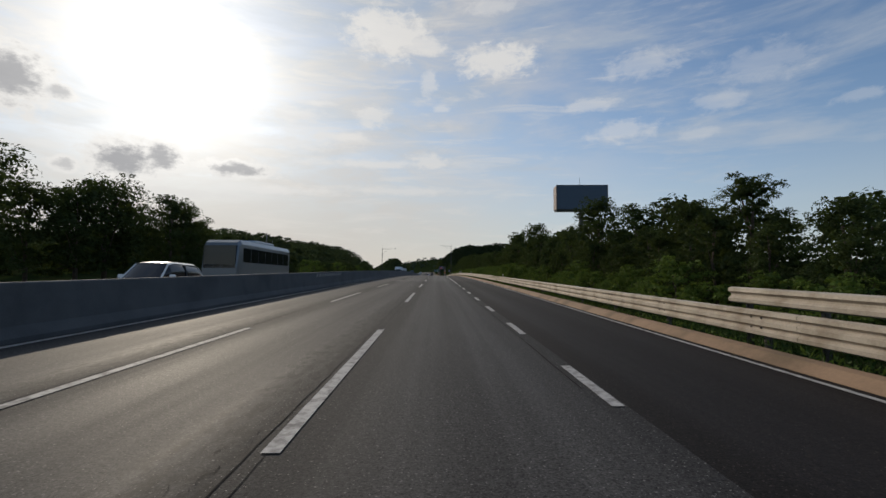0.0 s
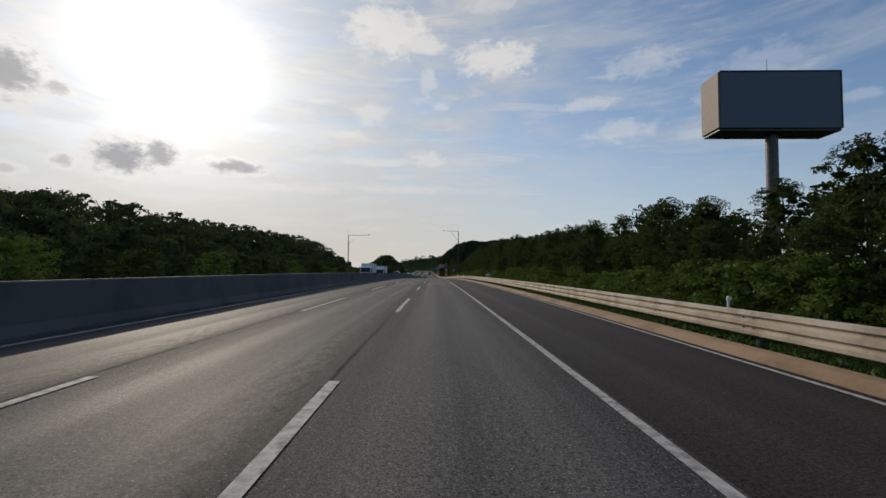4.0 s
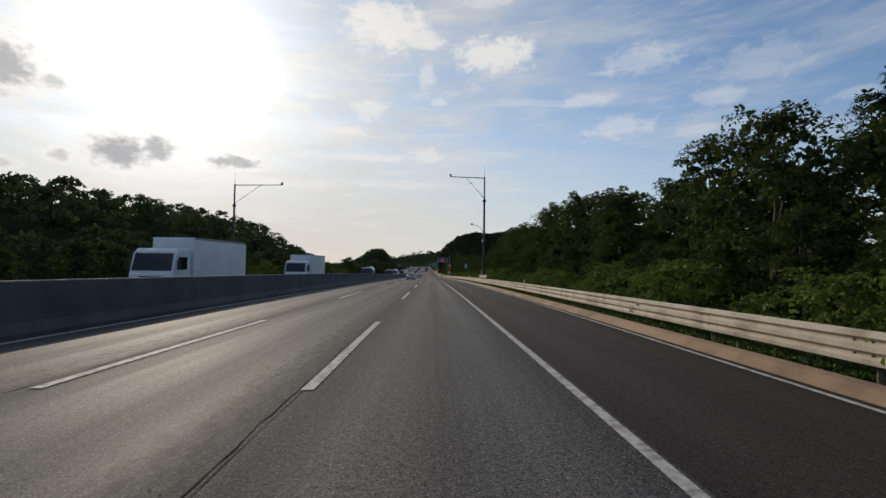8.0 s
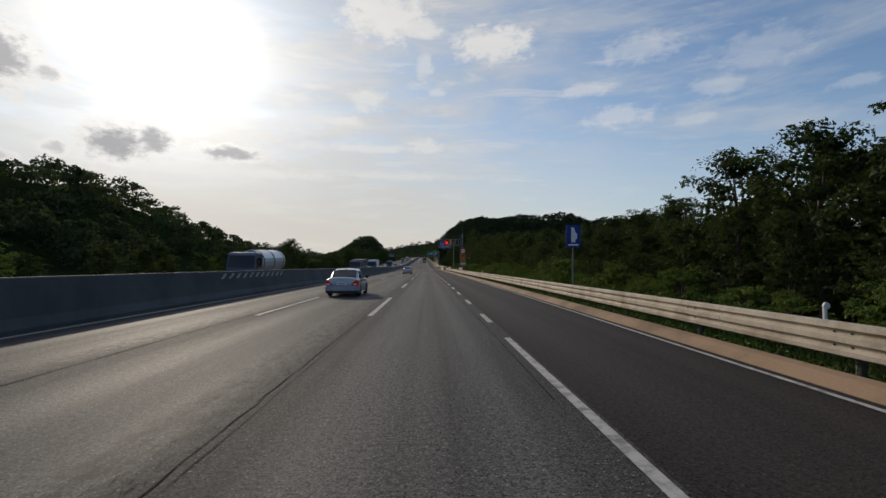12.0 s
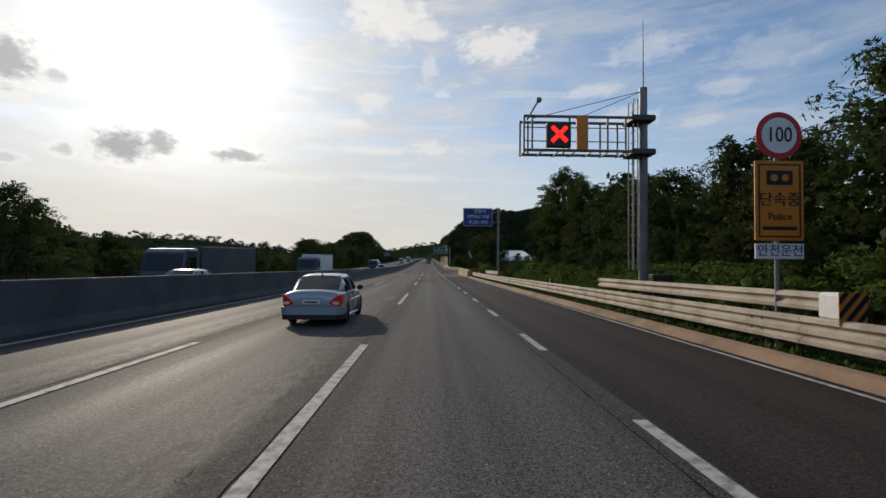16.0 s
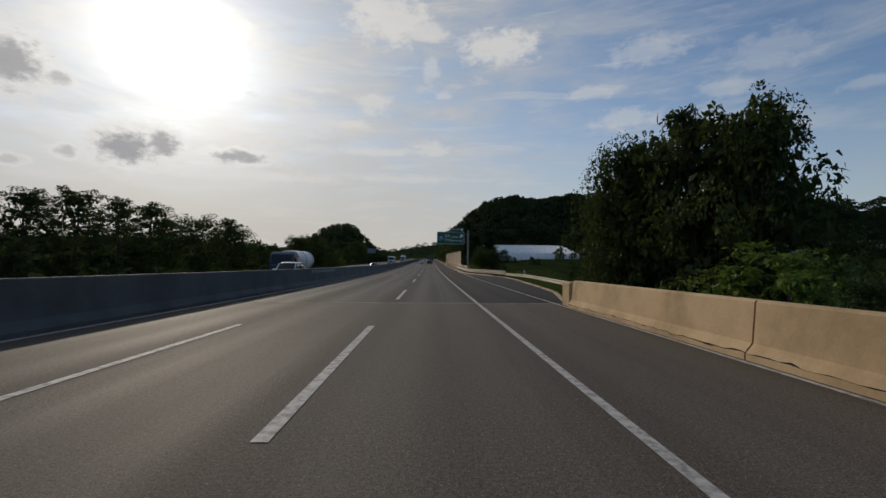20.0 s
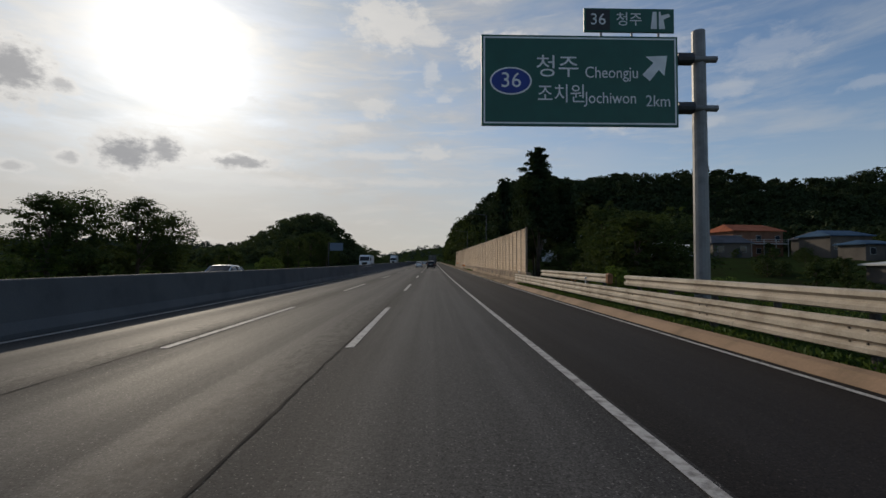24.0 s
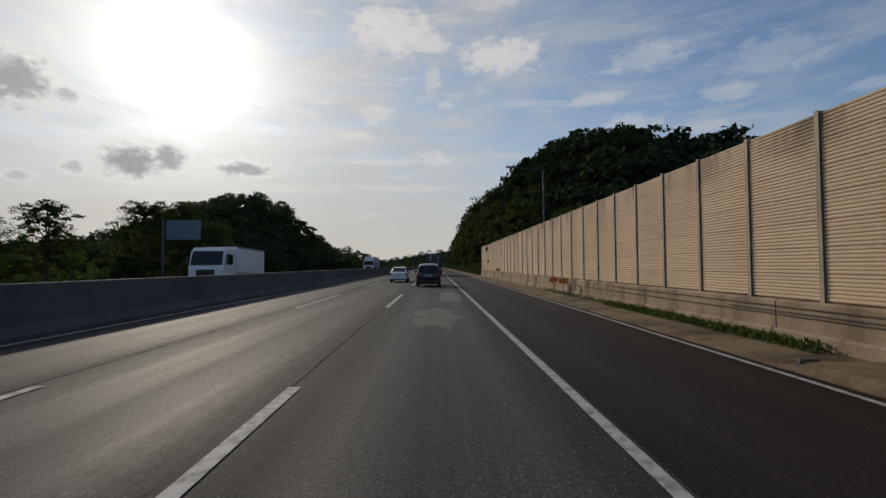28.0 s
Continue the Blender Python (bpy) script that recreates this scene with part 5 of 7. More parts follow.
for s in (374.6, 395.6):
    tagged(stripe("expansion_joint", -7.4, 7.2, s - 0.11, s + 0.11, M["wallbase"], 0.011, 0.2), "pale bridge expansion joint across the lanes", "expansion joint", kind="structure")

# ---- noise wall ----
nw = thing("noise_wall", "cream ribbed noise barrier panels between steel posts", "noise wall", kind="structure")
S0, S1, UW = 486.1, 592.8, 8.95
FOOT = [(UW - 0.3, -0.3), (UW - 0.3, 0.30), (UW - 0.26, 0.34), (UW - 0.2, 0.34), (UW - 0.2, 0.86), (UW - 0.16, 0.9), (UW + 0.2, 0.9), (UW + 0.2, -0.3)]
s = S0 - 0.5
while s < S1:
    sweep("footing", FOOT, s, min(s + 5.83, S1), 3, M["wallbase"], parent=nw)
    s += 5.865
# thin dark strips, set proud, draw the shadow lines of the footing ledges
for z, a, b in ((0.44, 487, 516), (0.56, 487, 520), (0.66, 489, 534), (0.76, 486.3, 541), (0.6, 530, 548)):
    sweep("groove_strip", [(UW - 0.225, z), (UW - 0.2, z), (UW - 0.2, z + 0.022), (UW - 0.225, z + 0.022)], a, b, 4, M["rail_post"], parent=nw)
PITCH, ROWS, LOW, TALL = 1.955, 7, 0.92, 3.46


def rib_panel(z0, z1, n):
    """One ribbed panel between two posts."""
    d = (z1 - z0 - 0.003) / n
    pr = []
    for i in range(n):
        z = z0 + i * d
        pr += [(0.0, z), (-0.018, z + d * 0.3), (-0.018, z + d * 0.72), (0.0, z + d * 0.96)]
    pr += [(0.1, z1 - 0.003), (0.1, z0)]
    k = len(pr)
    me = bpy.data.meshes.new("panel")
    me.from_pydata([(x, y, z) for y in (0.085, PITCH - 0.05) for x, z in pr], [], [(j, (j + 1) % k, k + (j + 1) % k, k + j) for j in range(k)] + [tuple(range(k))[::-1], tuple(range(k, 2 * k))])
    me.materials.append(M["panel"])
    return me


rows = [rib_panel(LOW + TALL * i / ROWS, LOW + TALL * (i + 1) / ROWS, 7) for i in range(ROWS)]
whole = rib_panel(LOW, LOW + TALL, 49)
bm = bmesh.new()
box(bm, -0.045, 0.09, -0.012, 0.012, 0.9, 4.42)
box(bm, -0.055, -0.043, -0.05, 0.05, 0.9, 4.42)
box(bm, 0.08, 0.092, -0.055, 0.055, 0.9, 4.42)
post_me = bpy.data.meshes.new("post")
bm.to_mesh(post_me)
bm.free()
post_me.materials.append(M["wall_post"])
s = S0 + 0.47
while s < S1 - 0.5:
    for me in rows if s < 571 else [whole]:
        o = new("panel", me)
        o.parent, o.matrix_world = nw, at(s, UW)
    o = new("post", post_me)
    o.parent, o.matrix_world = nw, at(s, UW)
    s += PITCH
# sloping gutter before the wall
tagged(sweep("curb", [(7.22, -0.1), (7.22, 0.02), (7.38, 0.15), (7.6, 0.16), (8.66, 0.13), (8.66, -0.2)], 485.5, 530.1, 2.5, M["gutter"]), "dusty sloping concrete gutter before the noise wall", "curb", kind="structure")
tagged(sweep("curb", [(7.22, -0.1), (7.22, 0.01), (7.5, 0.045), (8.66, 0.09), (8.66, -0.2)], 530.14, 1400, 4, M["gutter"]), "dusty sloping concrete gutter before the noise wall", "curb", kind="structure")
bm = bmesh.new()
box(bm, -0.1, 0.22, 0, 0.12, -0.1, 0.19, 0.02)
tagged(part("curb_end", bm, M["rail_post"]), "dark weathered end block of the curb", "curb", kind="structure").matrix_world = at(530.08, 7.42)

# ---- reflective stripes on the median barrier ----
for s0 in (35, 154, 248, 353.5, 412, 513):
    t = thing("barrier_stripes", "white reflective diagonal stripes on the median barrier", "road marking", kind="structure")
    for i in range(11):
        s = s0 + i * 0.85
        V = [P(s, -7.615, 0.92), P(s + 0.3, -7.615, 0.92), P(s + 0.75, -7.638, 1.16), P(s + 0.45, -7.638, 1.16)]
        o = mesh_ob("stripe", V, [(0, 1, 2, 3)], M["paint"])
        o.parent = t

# ---- painted words and arrows on the lanes ----
def road_text(body, s0, s1, uc, width):
    me = text_mesh(body, 1.0, 0.0)
    co = np.empty(len(me.vertices) * 3, np.float32)
    me.vertices.foreach_get("co", co)
    co = co.reshape(-1, 3)
    x0, x1, y0, y1 = co[:, 0].min(), co[:, 0].max(), co[:, 1].min(), co[:, 1].max()
    u = uc + ((co[:, 0] - x0) / (x1 - x0) - 0.5) * width
    s = s0 + (co[:, 1] - y0) / (y1 - y0) * (s1 - s0)
    me.vertices.foreach_set("co", PA(s, u, np.full(len(u), 0.012)).astype(np.float32).ravel())
    me.materials.append(M["paint_old"])
    me.update()
    return tagged(new("road_lettering", me), "white lane-use words painted on the asphalt", "road marking", kind="structure")


road_text("주행차로", 134.1, 137.6, 1.9, 3.0)
road_text("앞지르기", 134.1, 137.6, -1.85, 3.0)
for uc in (1.8, -1.8, -5.4):
    V = [P(s, uc + u, 0.012) for s, u in ((137.9, -0.1), (137.9, 0.1), (138.95, 0.1), (138.95, 0.3), (141.2, 0.0), (138.95, -0.3), (138.95, -0.1))]
    tagged(mesh_ob("lane_arrow", V, [tuple(range(7))], M["paint_old"]), "white straight-ahead arrow painted on the lane", "road marking", kind="structure")

# ---- crack sealing and patches ----
def crack(s0, s1, u0, wander, width, seed):
    r = np.random.default_rng(seed)
    n = int((s1 - s0) / 0.35) + 2
    s = np.linspace(s0, s1, n)
    k = np.cumsum(r.normal(size=n)) * wander * 0.12
    u = u0 + k - np.linspace(k[0], k[-1], n) + r.normal(size=n) * wander * 0.12
    w = width * r.uniform(0.35, 1.2, n)
    V = np.concatenate([PA(s, u - w, np.full(n, 0.006)), PA(s, u + w, np.full(n, 0.006))])
    return mesh_ob("road_crack", V, [(i, n + i, n + i + 1, i + 1) for i in range(n - 1)], M["seal"])


for i, (a, b, u, wd, w) in enumerate(((-10, 130, -0.15, 0.05, 0.009), (-10, 130, -0.03, 0.03, 0.007), (130, 232, -0.14, 0.06, 0.009), (130, 232, -0.03, 0.03, 0.005), (232, 345, -0.16, 0.07, 0.009), (232, 345, -0.04, 0.03, 0.005), (345, 374, 0.1, 0.02, 0.012), (398, 470, -0.13, 0.03, 0.024), (470, 620, -0.13, 0.04, 0.013),
                                    (-10, 130, -3.72, 0.015, 0.012), (130, 345, -3.74, 0.015, 0.014), (396, 620, -3.72, 0.012, 0.014), (232, 374, 3.36, 0.02, 0.012), (6, 40, 3.42, 0.02, 0.014))):
    tagged(crack(a, b, u, wd, w, 40 + i), "dark sealed crack along the lane joint", "road crack", kind="structure")


def crazing(s0, s1, u0, u1, k, seed):
    """Net of fine alligator cracks: short jagged slivers."""
    r = np.random.default_rng(seed)
    V, F = [], []
    for _ in range(k):
        s, u, a = r.uniform(s0, s1), r.uniform(u0, u1), r.choice([0.0, 0.4, -0.5, 1.3]) + r.normal() * 0.25
        n = int(r.integers(2, 5))
        ps = [(s, u)]
        for _j in range(n):
            a += r.normal() * 0.7
            st = r.uniform(0.02, 0.06)
            ps.append((ps[-1][0] + math.cos(a) * st * 1.6, ps[-1][1] + math.sin(a) * st * 0.7))
        w = r.uniform(0.0015, 0.004)
        b0 = len(V)
        for q, (x, y) in enumerate(ps):
            ww = w * (0.3 if q in (0, n) else 1.0)
            V += [(x, y - ww), (x + ww, y + ww)]
        F += [(b0 + 2 * q, b0 + 2 * q + 1, b0 + 2 * q + 3, b0 + 2 * q + 2) for q in range(n)]
    V = np.array(V)
    o = mesh_ob("crazing", PA(V[:, 0], V[:, 1], np.full(len(V), 0.007)), F, M["seal"])
    return tagged(o, "fine alligator cracks beside the lane line", "road crack", kind="stuff")


crazing(-4, 135, -0.5, -0.15, 1200, 1)
crazing(135, 235, -0.6, -0.15, 1300, 3)
crazing(235, 348, -0.6, -0.15, 1400, 4)
crazing(400, 540, -0.35, -0.1, 300, 6)
crazing(-4, 348, -4.1, -3.7, 900, 7)
REPAIR = asphalt("asphalt_repair", (0.03, 0.0285, 0.0275), (0.085, 0.08, 0.075), 0.5)
PATCH = asphalt("asphalt_patch", (0.085, 0.077, 0.068), (0.14, 0.127, 0.11), 0.5)


def patch(s0, s1, u0, u1, label, mat=None):
    n = 30
    r = np.random.default_rng(int(s0))
    a = np.linspace(0, 2 * math.pi, n, endpoint=False)
    ss_ = (s0 + s1) / 2 + np.cos(a) * (s1 - s0) / 2 * r.uniform(0.6, 1.2, n)
    us_ = (u0 + u1) / 2 + np.sign(np.sin(a)) * np.abs(np.sin(a)) ** 0.5 * (u1 - u0) / 2 * r.uniform(0.6, 1.2, n)
    o = mesh_ob("road_patch", PA(ss_, us_, np.full(n, 0.002)), [tuple(range(n))[::-1]], mat or PATCH, uvs=np.stack([us_, ss_], -1))
    return tagged(o, label, "road patch", kind="structure")


patch(322.6, 326.0, -0.95, -0.45, "pale worn patch in the asphalt")
patch(535, 541, 1.2, 2.6, "pale asphalt repair patch")
patch(544, 552, 2.0, 3.2, "pale asphalt repair patch")
tagged(sweep("repair_patch", [(2.2, 0.004), (3.42, 0.004), (3.42, -0.02), (2.2, -0.02)], 491.8, 493.9, 1, REPAIR), "dark square asphalt repair beside the lane line", "road patch", kind="structure")
tagged(stripe("cross_seam", -3.3, 3.45, 490.57, 490.59, M["seal"], 0.005, 0.05), "dark seam across the lanes", "road crack", kind="structure")
tagged(sweep("repair_strip", [(-7.3, 0.003), (-0.4, 0.003), (-0.4, -0.02), (-7.3, -0.02)], 350, 374.4, 4, M["deck"]), "paler concrete approach slab in the left lanes", "road patch", kind="structure")
ls = np.linspace(393, 458, 40)
lw = np.array([bay(x) for x in ls])
LV = np.concatenate([PA(ls, np.full(40, 7.2), np.full(40, -0.004)), PA(ls, 7.3 + lw, np.full(40, -0.004))])
tagged(mesh_ob("lay_by", LV, [(i, 40 + i, 41 + i, i + 1) for i in range(39)], M["asphalt_dark"], uvs=np.concatenate([np.stack([np.full(40, 7.2), ls], -1), np.stack([7.3 + lw, ls], -1)])), "dark asphalt lay-by widening the shoulder", "road", kind="structure")

# ---- village: greenhouses, houses ----
M["film"] = worn("greenhouse_film", (0.75, 0.77, 0.78), 0.4, 0, 0.3, 3.0, 0.12, 0.05)
M["tile_orange"] = worn("roof_orange", (0.32, 0.1, 0.05), 0.85, 0, 0.6, 6.0, 0.3, 0.2, spec=0.1)
M["roof_blue"] = worn("roof_blue", (0.045, 0.09, 0.15), 0.8, 0, 0.6, 6.0, 0.3, 0.1, spec=0.1)
M["roof_grey"] = worn("roof_grey", (0.08, 0.085, 0.1), 0.8, 0, 0.6, 6.0, 0.3, 0.1, spec=0.1)
M["brick"] = worn("house_brick", (0.2, 0.095, 0.055), 0.9, 0, 0.5, 9.0, 0.35, 0.2)
M["plaster"] = worn("house_plaster", (0.11, 0.092, 0.075), 0.85, 0, 0.5, 8.0, 0.25, 0.1)
M["box_pale"] = worn("pale_sheet", (0.45, 0.45, 0.43), 0.6, 0, 0.5, 6.0, 0.2, 0.1)
M["glass"] = principled("dark_window", (0.02, 0.025, 0.03), 0.08)[0]

for i in range(4):
    t = thing("greenhouse", "long white film greenhouse tunnel", "greenhouse", upright(546 + i * 6.6, 22.5, 2.2 + i * 0.95), "greenhouses")
    n = 10
    V, F = [], []
    for x in (0.0, 33.0):
        V += [(x, -3.2 * math.cos(math.pi * j / n), 3.6 * math.sin(math.pi * j / n) ** 0.8 - 0.6) for j in range(n + 1)]
    F = [(j, j + 1, n + 2 + j, n + 1 + j) for j in range(n)] + [tuple(range(n + 1)), tuple(range(2 * n + 1, n, -1))]
    o = mesh_ob("film_cover", V, F, M["film"], True)
    o.parent = t
    for x in np.arange(0, 33.1, 3.0):
        bm = bmesh.new()
        for j in range(n):
            a, b = V[j], V[j + 1]
            tube(bm, (x, a[1] * 1.006, a[2] + 0.01), (x, b[1] * 1.006, b[2] + 0.01), 0.03, n=4)
        part("hoop", bm, M["post"], t)


def house(s, u, w, d, h, roof, label, turn=0.0, hip=1.6, wall=None):
    z = float(terrain(s, u))
    t = thing("house", label, "house", upright(s, u, z - 0.1, turn), "village houses")
    bm = bmesh.new()
    box(bm, -w / 2, w / 2, 0, d, -0.6, h, 0.03)
    part("wall", bm, wall or M["plaster"], t)
    e = 0.5
    V = [(-w / 2 - e, -e, h), (w / 2 + e, -e, h), (w / 2 + e, d + e, h), (-w / 2 - e, d + e, h), (-w / 2 + 1, d / 2, h + hip), (w / 2 - 1, d / 2, h + hip)]
    V += [(x, y, zz - 0.15) for x, y, zz in V[:4]]
    F = [(0, 1, 5, 4), (1, 2, 5), (2, 3, 4, 5), (3, 0, 4), (6, 7, 1, 0), (7, 8, 2, 1), (8, 9, 3, 2), (9, 6, 0, 3), (9, 8, 7, 6)]
    o = mesh_ob("roof", V, F, roof)
    o.parent = t
    for x in np.linspace(-w / 2 + 1.4, w / 2 - 1.4, max(2, int(w / 3.2))):
        for z0 in ((0.7, 3.4) if h > 5 else (h * 0.38,)):
            wf = plate(t, "window", x - 0.6, x + 0.6, z0, z0 + 1.2, M["box_pale"], -0.05, 0.02, 0.01)
            plate(wf, "pane", x - 0.54, x + 0.54, z0 + 0.06, z0 + 1.14, M["glass"], -0.07, -0.052, 0)
    if h > 5:     # balcony along the upper floor
        plate(t, "balcony", -w / 2, w / 2, 2.7, 2.88, M["box_pale"], -1.4, 0.0, 0.02)
        for z in (3.2, 3.65):
            plate(t, "balcony_rail", -w / 2, w / 2, z, z + 0.06, M["box_pale"], -1.4, -1.34, 0)
        for x in np.linspace(-w / 2 + 0.1, w / 2 - 0.1, 5):
            plate(t, "balcony_post", x - 0.05, x + 0.05, -0.4, 3.7, M["box_pale"], -1.4, -1.3, 0)
    plate(t, "door", w * 0.12, w * 0.12 + 0.95, -0.1, 2.0, M["roof_grey"], -0.06, 0.02, 0.01)
    return t


house(548, 71, 12, 8, 5.6, M["tile_orange"], "two-storey brick house with an orange roof", 8, wall=M["brick"])
house(540, 60, 7, 6, 3.0, M["roof_grey"], "low plastered house with a grey roof", -6)
house(538, 82, 9, 7, 4.4, M["roof_blue"], "house with a blue sheet-metal roof", 5, 1.2)
house(528, 78, 6, 5, 3.0, M["roof_blue"], "small outbuilding with a blue roof", 5, 0.7)
house(508, 88, 9, 7, 3.4, M["roof_grey"], "traditional house with a dark grey hipped roof", -4)
house(512, 100, 9, 7, 3.8, M["roof_grey"], "dark-roofed farmhouse at the wood's edge", 6)
house(520, 118, 10, 7, 3.6, M["roof_blue"], "farmhouse with a dull blue roof", 3)
house(496, 52, 6.5, 4, 2.4, M["box_pale"], "low white shed with a flat pale roof", 0, 0.35)
house(556, 96, 10, 8, 4.2, M["roof_grey"], "plastered house under a grey roof", 10)

fields = thing("rice_field", "bright green rice field below the road", "field", kind="structure")
PADDY = ((384, 415, 34, 75), (418, 452, 30, 80), (455, 488, 40, 110), (400, 470, 84, 150))
for s0, s1, u0, u1 in PADDY:
    n, m_ = 8, 6
    sg, ug = np.meshgrid(np.linspace(s0, s1, n), np.linspace(u0, u1, m_), indexing="ij")
    V = PA(sg.ravel(), ug.ravel(), terrain(sg, ug).ravel() + 0.35)
    o = mesh_ob("paddy", V, [(i * m_ + j, i * m_ + j + 1, (i + 1) * m_ + j + 1, (i + 1) * m_ + j) for i in range(n - 1) for j in range(m_ - 1)], M["field"])
    o.parent = fields

# blue board across the road by the knoll
t = thing("roadside_board", "dull blue sign board across the road, seen from behind", "road sign", upright(568.8, -24.5))
pole(t, (0, 0, -0.5), (0, 0, 6.4), 0.14, 0.12, M["dark_steel"])
plate(t, "panel", 0.3, 3.6, 4.3, 6.2, flat("sign_back", (0.1, 0.14, 0.2), 0.5), -0.05, 0.03)

# slim post before the wall
t = thing("delineator", "slim pale delineator post before the noise wall", "delineator", upright(486.7, 8.4), "delineators")
pole(t, (0, 0, 0.0), (0, 0, 1.0), 0.02, None, M["post"], 8, "stem")
plate(t, "reflector", -0.05, 0.05, 0.92, 1.04, M["sign_white"], -0.03, 0.03, 0.01)

# weeds along curb and rail
def weeds(name, label, s0, s1, u0, u1, k, size, mat, zf=None):
    r = np.random.default_rng(int(s0 * 7 + k))
    s, u = r.uniform(s0, s1, k), r.uniform(u0, u1, k)
    u = u + np.array([bay(x) for x in s])
    z = (terrain(s, u) if zf is None else np.full(k, zf)) + r.uniform(0.0, size * 1.6, k)
    v, f = leaves(PA(s, u, z), size, r, 0.35, 1.6)
    return tagged(new(name, raw_mesh(name, v, f, M[mat])), label, "weeds", kind="stuff")


weeds("verge_weeds", "low green weeds under the guardrail", -5, 372, 7.72, 8.7, 40000, 0.12, "ivy", 0.04)
weeds("verge_weeds", "green weeds and grass under the guardrail", 440, 484, 7.72, 9.2, 26000, 0.12, "ivy", 0.04)
weeds("verge_weeds", "green weeds between the lay-by curb and the guardrail", 396, 440, 7.5, 9.2, 26000, 0.13, "ivy", 0.02)
weeds("wall_weeds", "green weeds growing at the foot of the noise wall", 531, 541, 8.3, 8.66, 2600, 0.11, "ivy", 0.07)
weeds("wall_weeds", "small green weeds at the foot of the noise wall", 541, 552, 8.45, 8.66, 700, 0.09, "ivy", 0.07)
weeds("field_weeds", "rough grass and scrub on the slope below the road", 355, 500, 9.8, 34, 30000, 0.35, "ivy")
for s0, s1, u0, u1 in PADDY:
    weeds("rice_plants", "rows of green rice plants in the paddy", s0, s1, u0, u1, 9000, 0.5, "rice")

# delineators on the guardrail
for s in (4.6, 46.5, 90, 140, 187, 233.6, 280, 326, 364, 425, 470):
    t = thing("delineator", "small white round reflector post on the guardrail", "delineator", upright(s, 8.1 + bay(s)), "delineators")
    pole(t, (0, 0, 0.7), (0, 0, 0.98), 0.03, 0.03, M["sign_white"], 8, "stem")
    poly_plate(t, "reflector", disc(14, 0.055, 0, 1.02), M["sign_white"], -0.01, 0.03)


# ---- vehicles ----
def paint(name, colour, metal=0.3):
    m, N, b = principled(name, colour, 0.32, metal)
    b.inputs["Coat Weight"].default_value = 0.6
    b.inputs["Coat Roughness"].default_value = 0.08
    n = N.noise(N.node("ShaderNodeNewGeometry").outputs["Position"], 2.5, 4.0, 0.6)
    N.link(N.math("ADD", N.math("MULTIPLY", n, 0.2), 0.24), b.inputs["Roughness"])
    return m


M["silver"] = paint("silver_paint", (0.3, 0.36, 0.43), 0.4)
M["car_white"] = paint("white_paint", (0.7, 0.7, 0.69), 0.0)
M["car_black"] = paint("black_car_paint", (0.012, 0.013, 0.016), 0.2)
M["car_blue"] = paint("dark_blue_paint", (0.03, 0.05, 0.09), 0.3)
M["box_white"] = worn("cargo_box_white", (0.68, 0.7, 0.72), 0.5, 0, 0.5, 5.0, 0.12, 0.04)
M["box_dark"] = worn("cargo_box_dark", (0.06, 0.07, 0.075), 0.7, 0, 0.5, 5.0, 0.2, 0.04)
M["tyre"] = worn("tyre_rubber", (0.018, 0.018, 0.018), 0.9, 0, 3.0, 30.0, 0.3, 0.3)
M["rim"] = flat("alloy_rim", (0.4, 0.41, 0.42), 0.35, 0.7)
M["car_glass"] = principled("car_glass", (0.012, 0.014, 0.016), 0.06)[0]
M["tail"] = principled("tail_lamp_red", (0.28, 0.012, 0.01), 0.2)[0]
M["tail_lit"], _n2, _b2 = principled("tail_lamp_lit", (0.3, 0.012, 0.01), 0.2)
_b2.inputs["Emission Color"].default_value, _b2.inputs["Emission Strength"].default_value = (1.0, 0.05, 0.02, 1), 0.05
M["head"] = principled("head_lamp", (0.7, 0.7, 0.68), 0.12)[0]
M["chrome"] = principled("chrome", (0.7, 0.7, 0.7), 0.15, 1.0)[0]


def loft(stations, ring):
    """Skin through stations: each (y, list of (x, z)), closed rings with caps."""
    V, F = [], []
    k = len(ring(stations[0]))
    for st in stations:
        V += [(x, st[0], z) for x, z in ring(st)]
    for i in range(len(stations) - 1):
        for j in range(k):
            a, b = i * k + j, i * k + (j + 1) % k
            F.append((a, b, b + k, a + k))
    F.append(tuple(range(k))[::-1])
    F.append(tuple((len(stations) - 1) * k + j for j in range(k)))
    return V, F


def body_ring(st):
    y, zb, zt, w = st
    m = zb + (zt - zb) * 0.55
    half = [(w * 0.80, zb), (w * 0.95, zb + 0.08), (w, m), (w * 0.985, zt - 0.14), (w * 0.93, zt - 0.04), (w * 0.74, zt), (w * 0.3, zt + 0.015)]
    return half + [(-x, z) for x, z in half[::-1]]


def cabin_ring(st):
    y, zb, zt, w, wt = st
    half = [(w, zb), (w * 0.5 + wt * 0.5 + 0.02, (zb + zt) / 2), (wt, zt - 0.05), (wt * 0.86, zt), (wt * 0.4, zt + 0.015)]
    return half + [(-x, z) for x, z in half[::-1]]


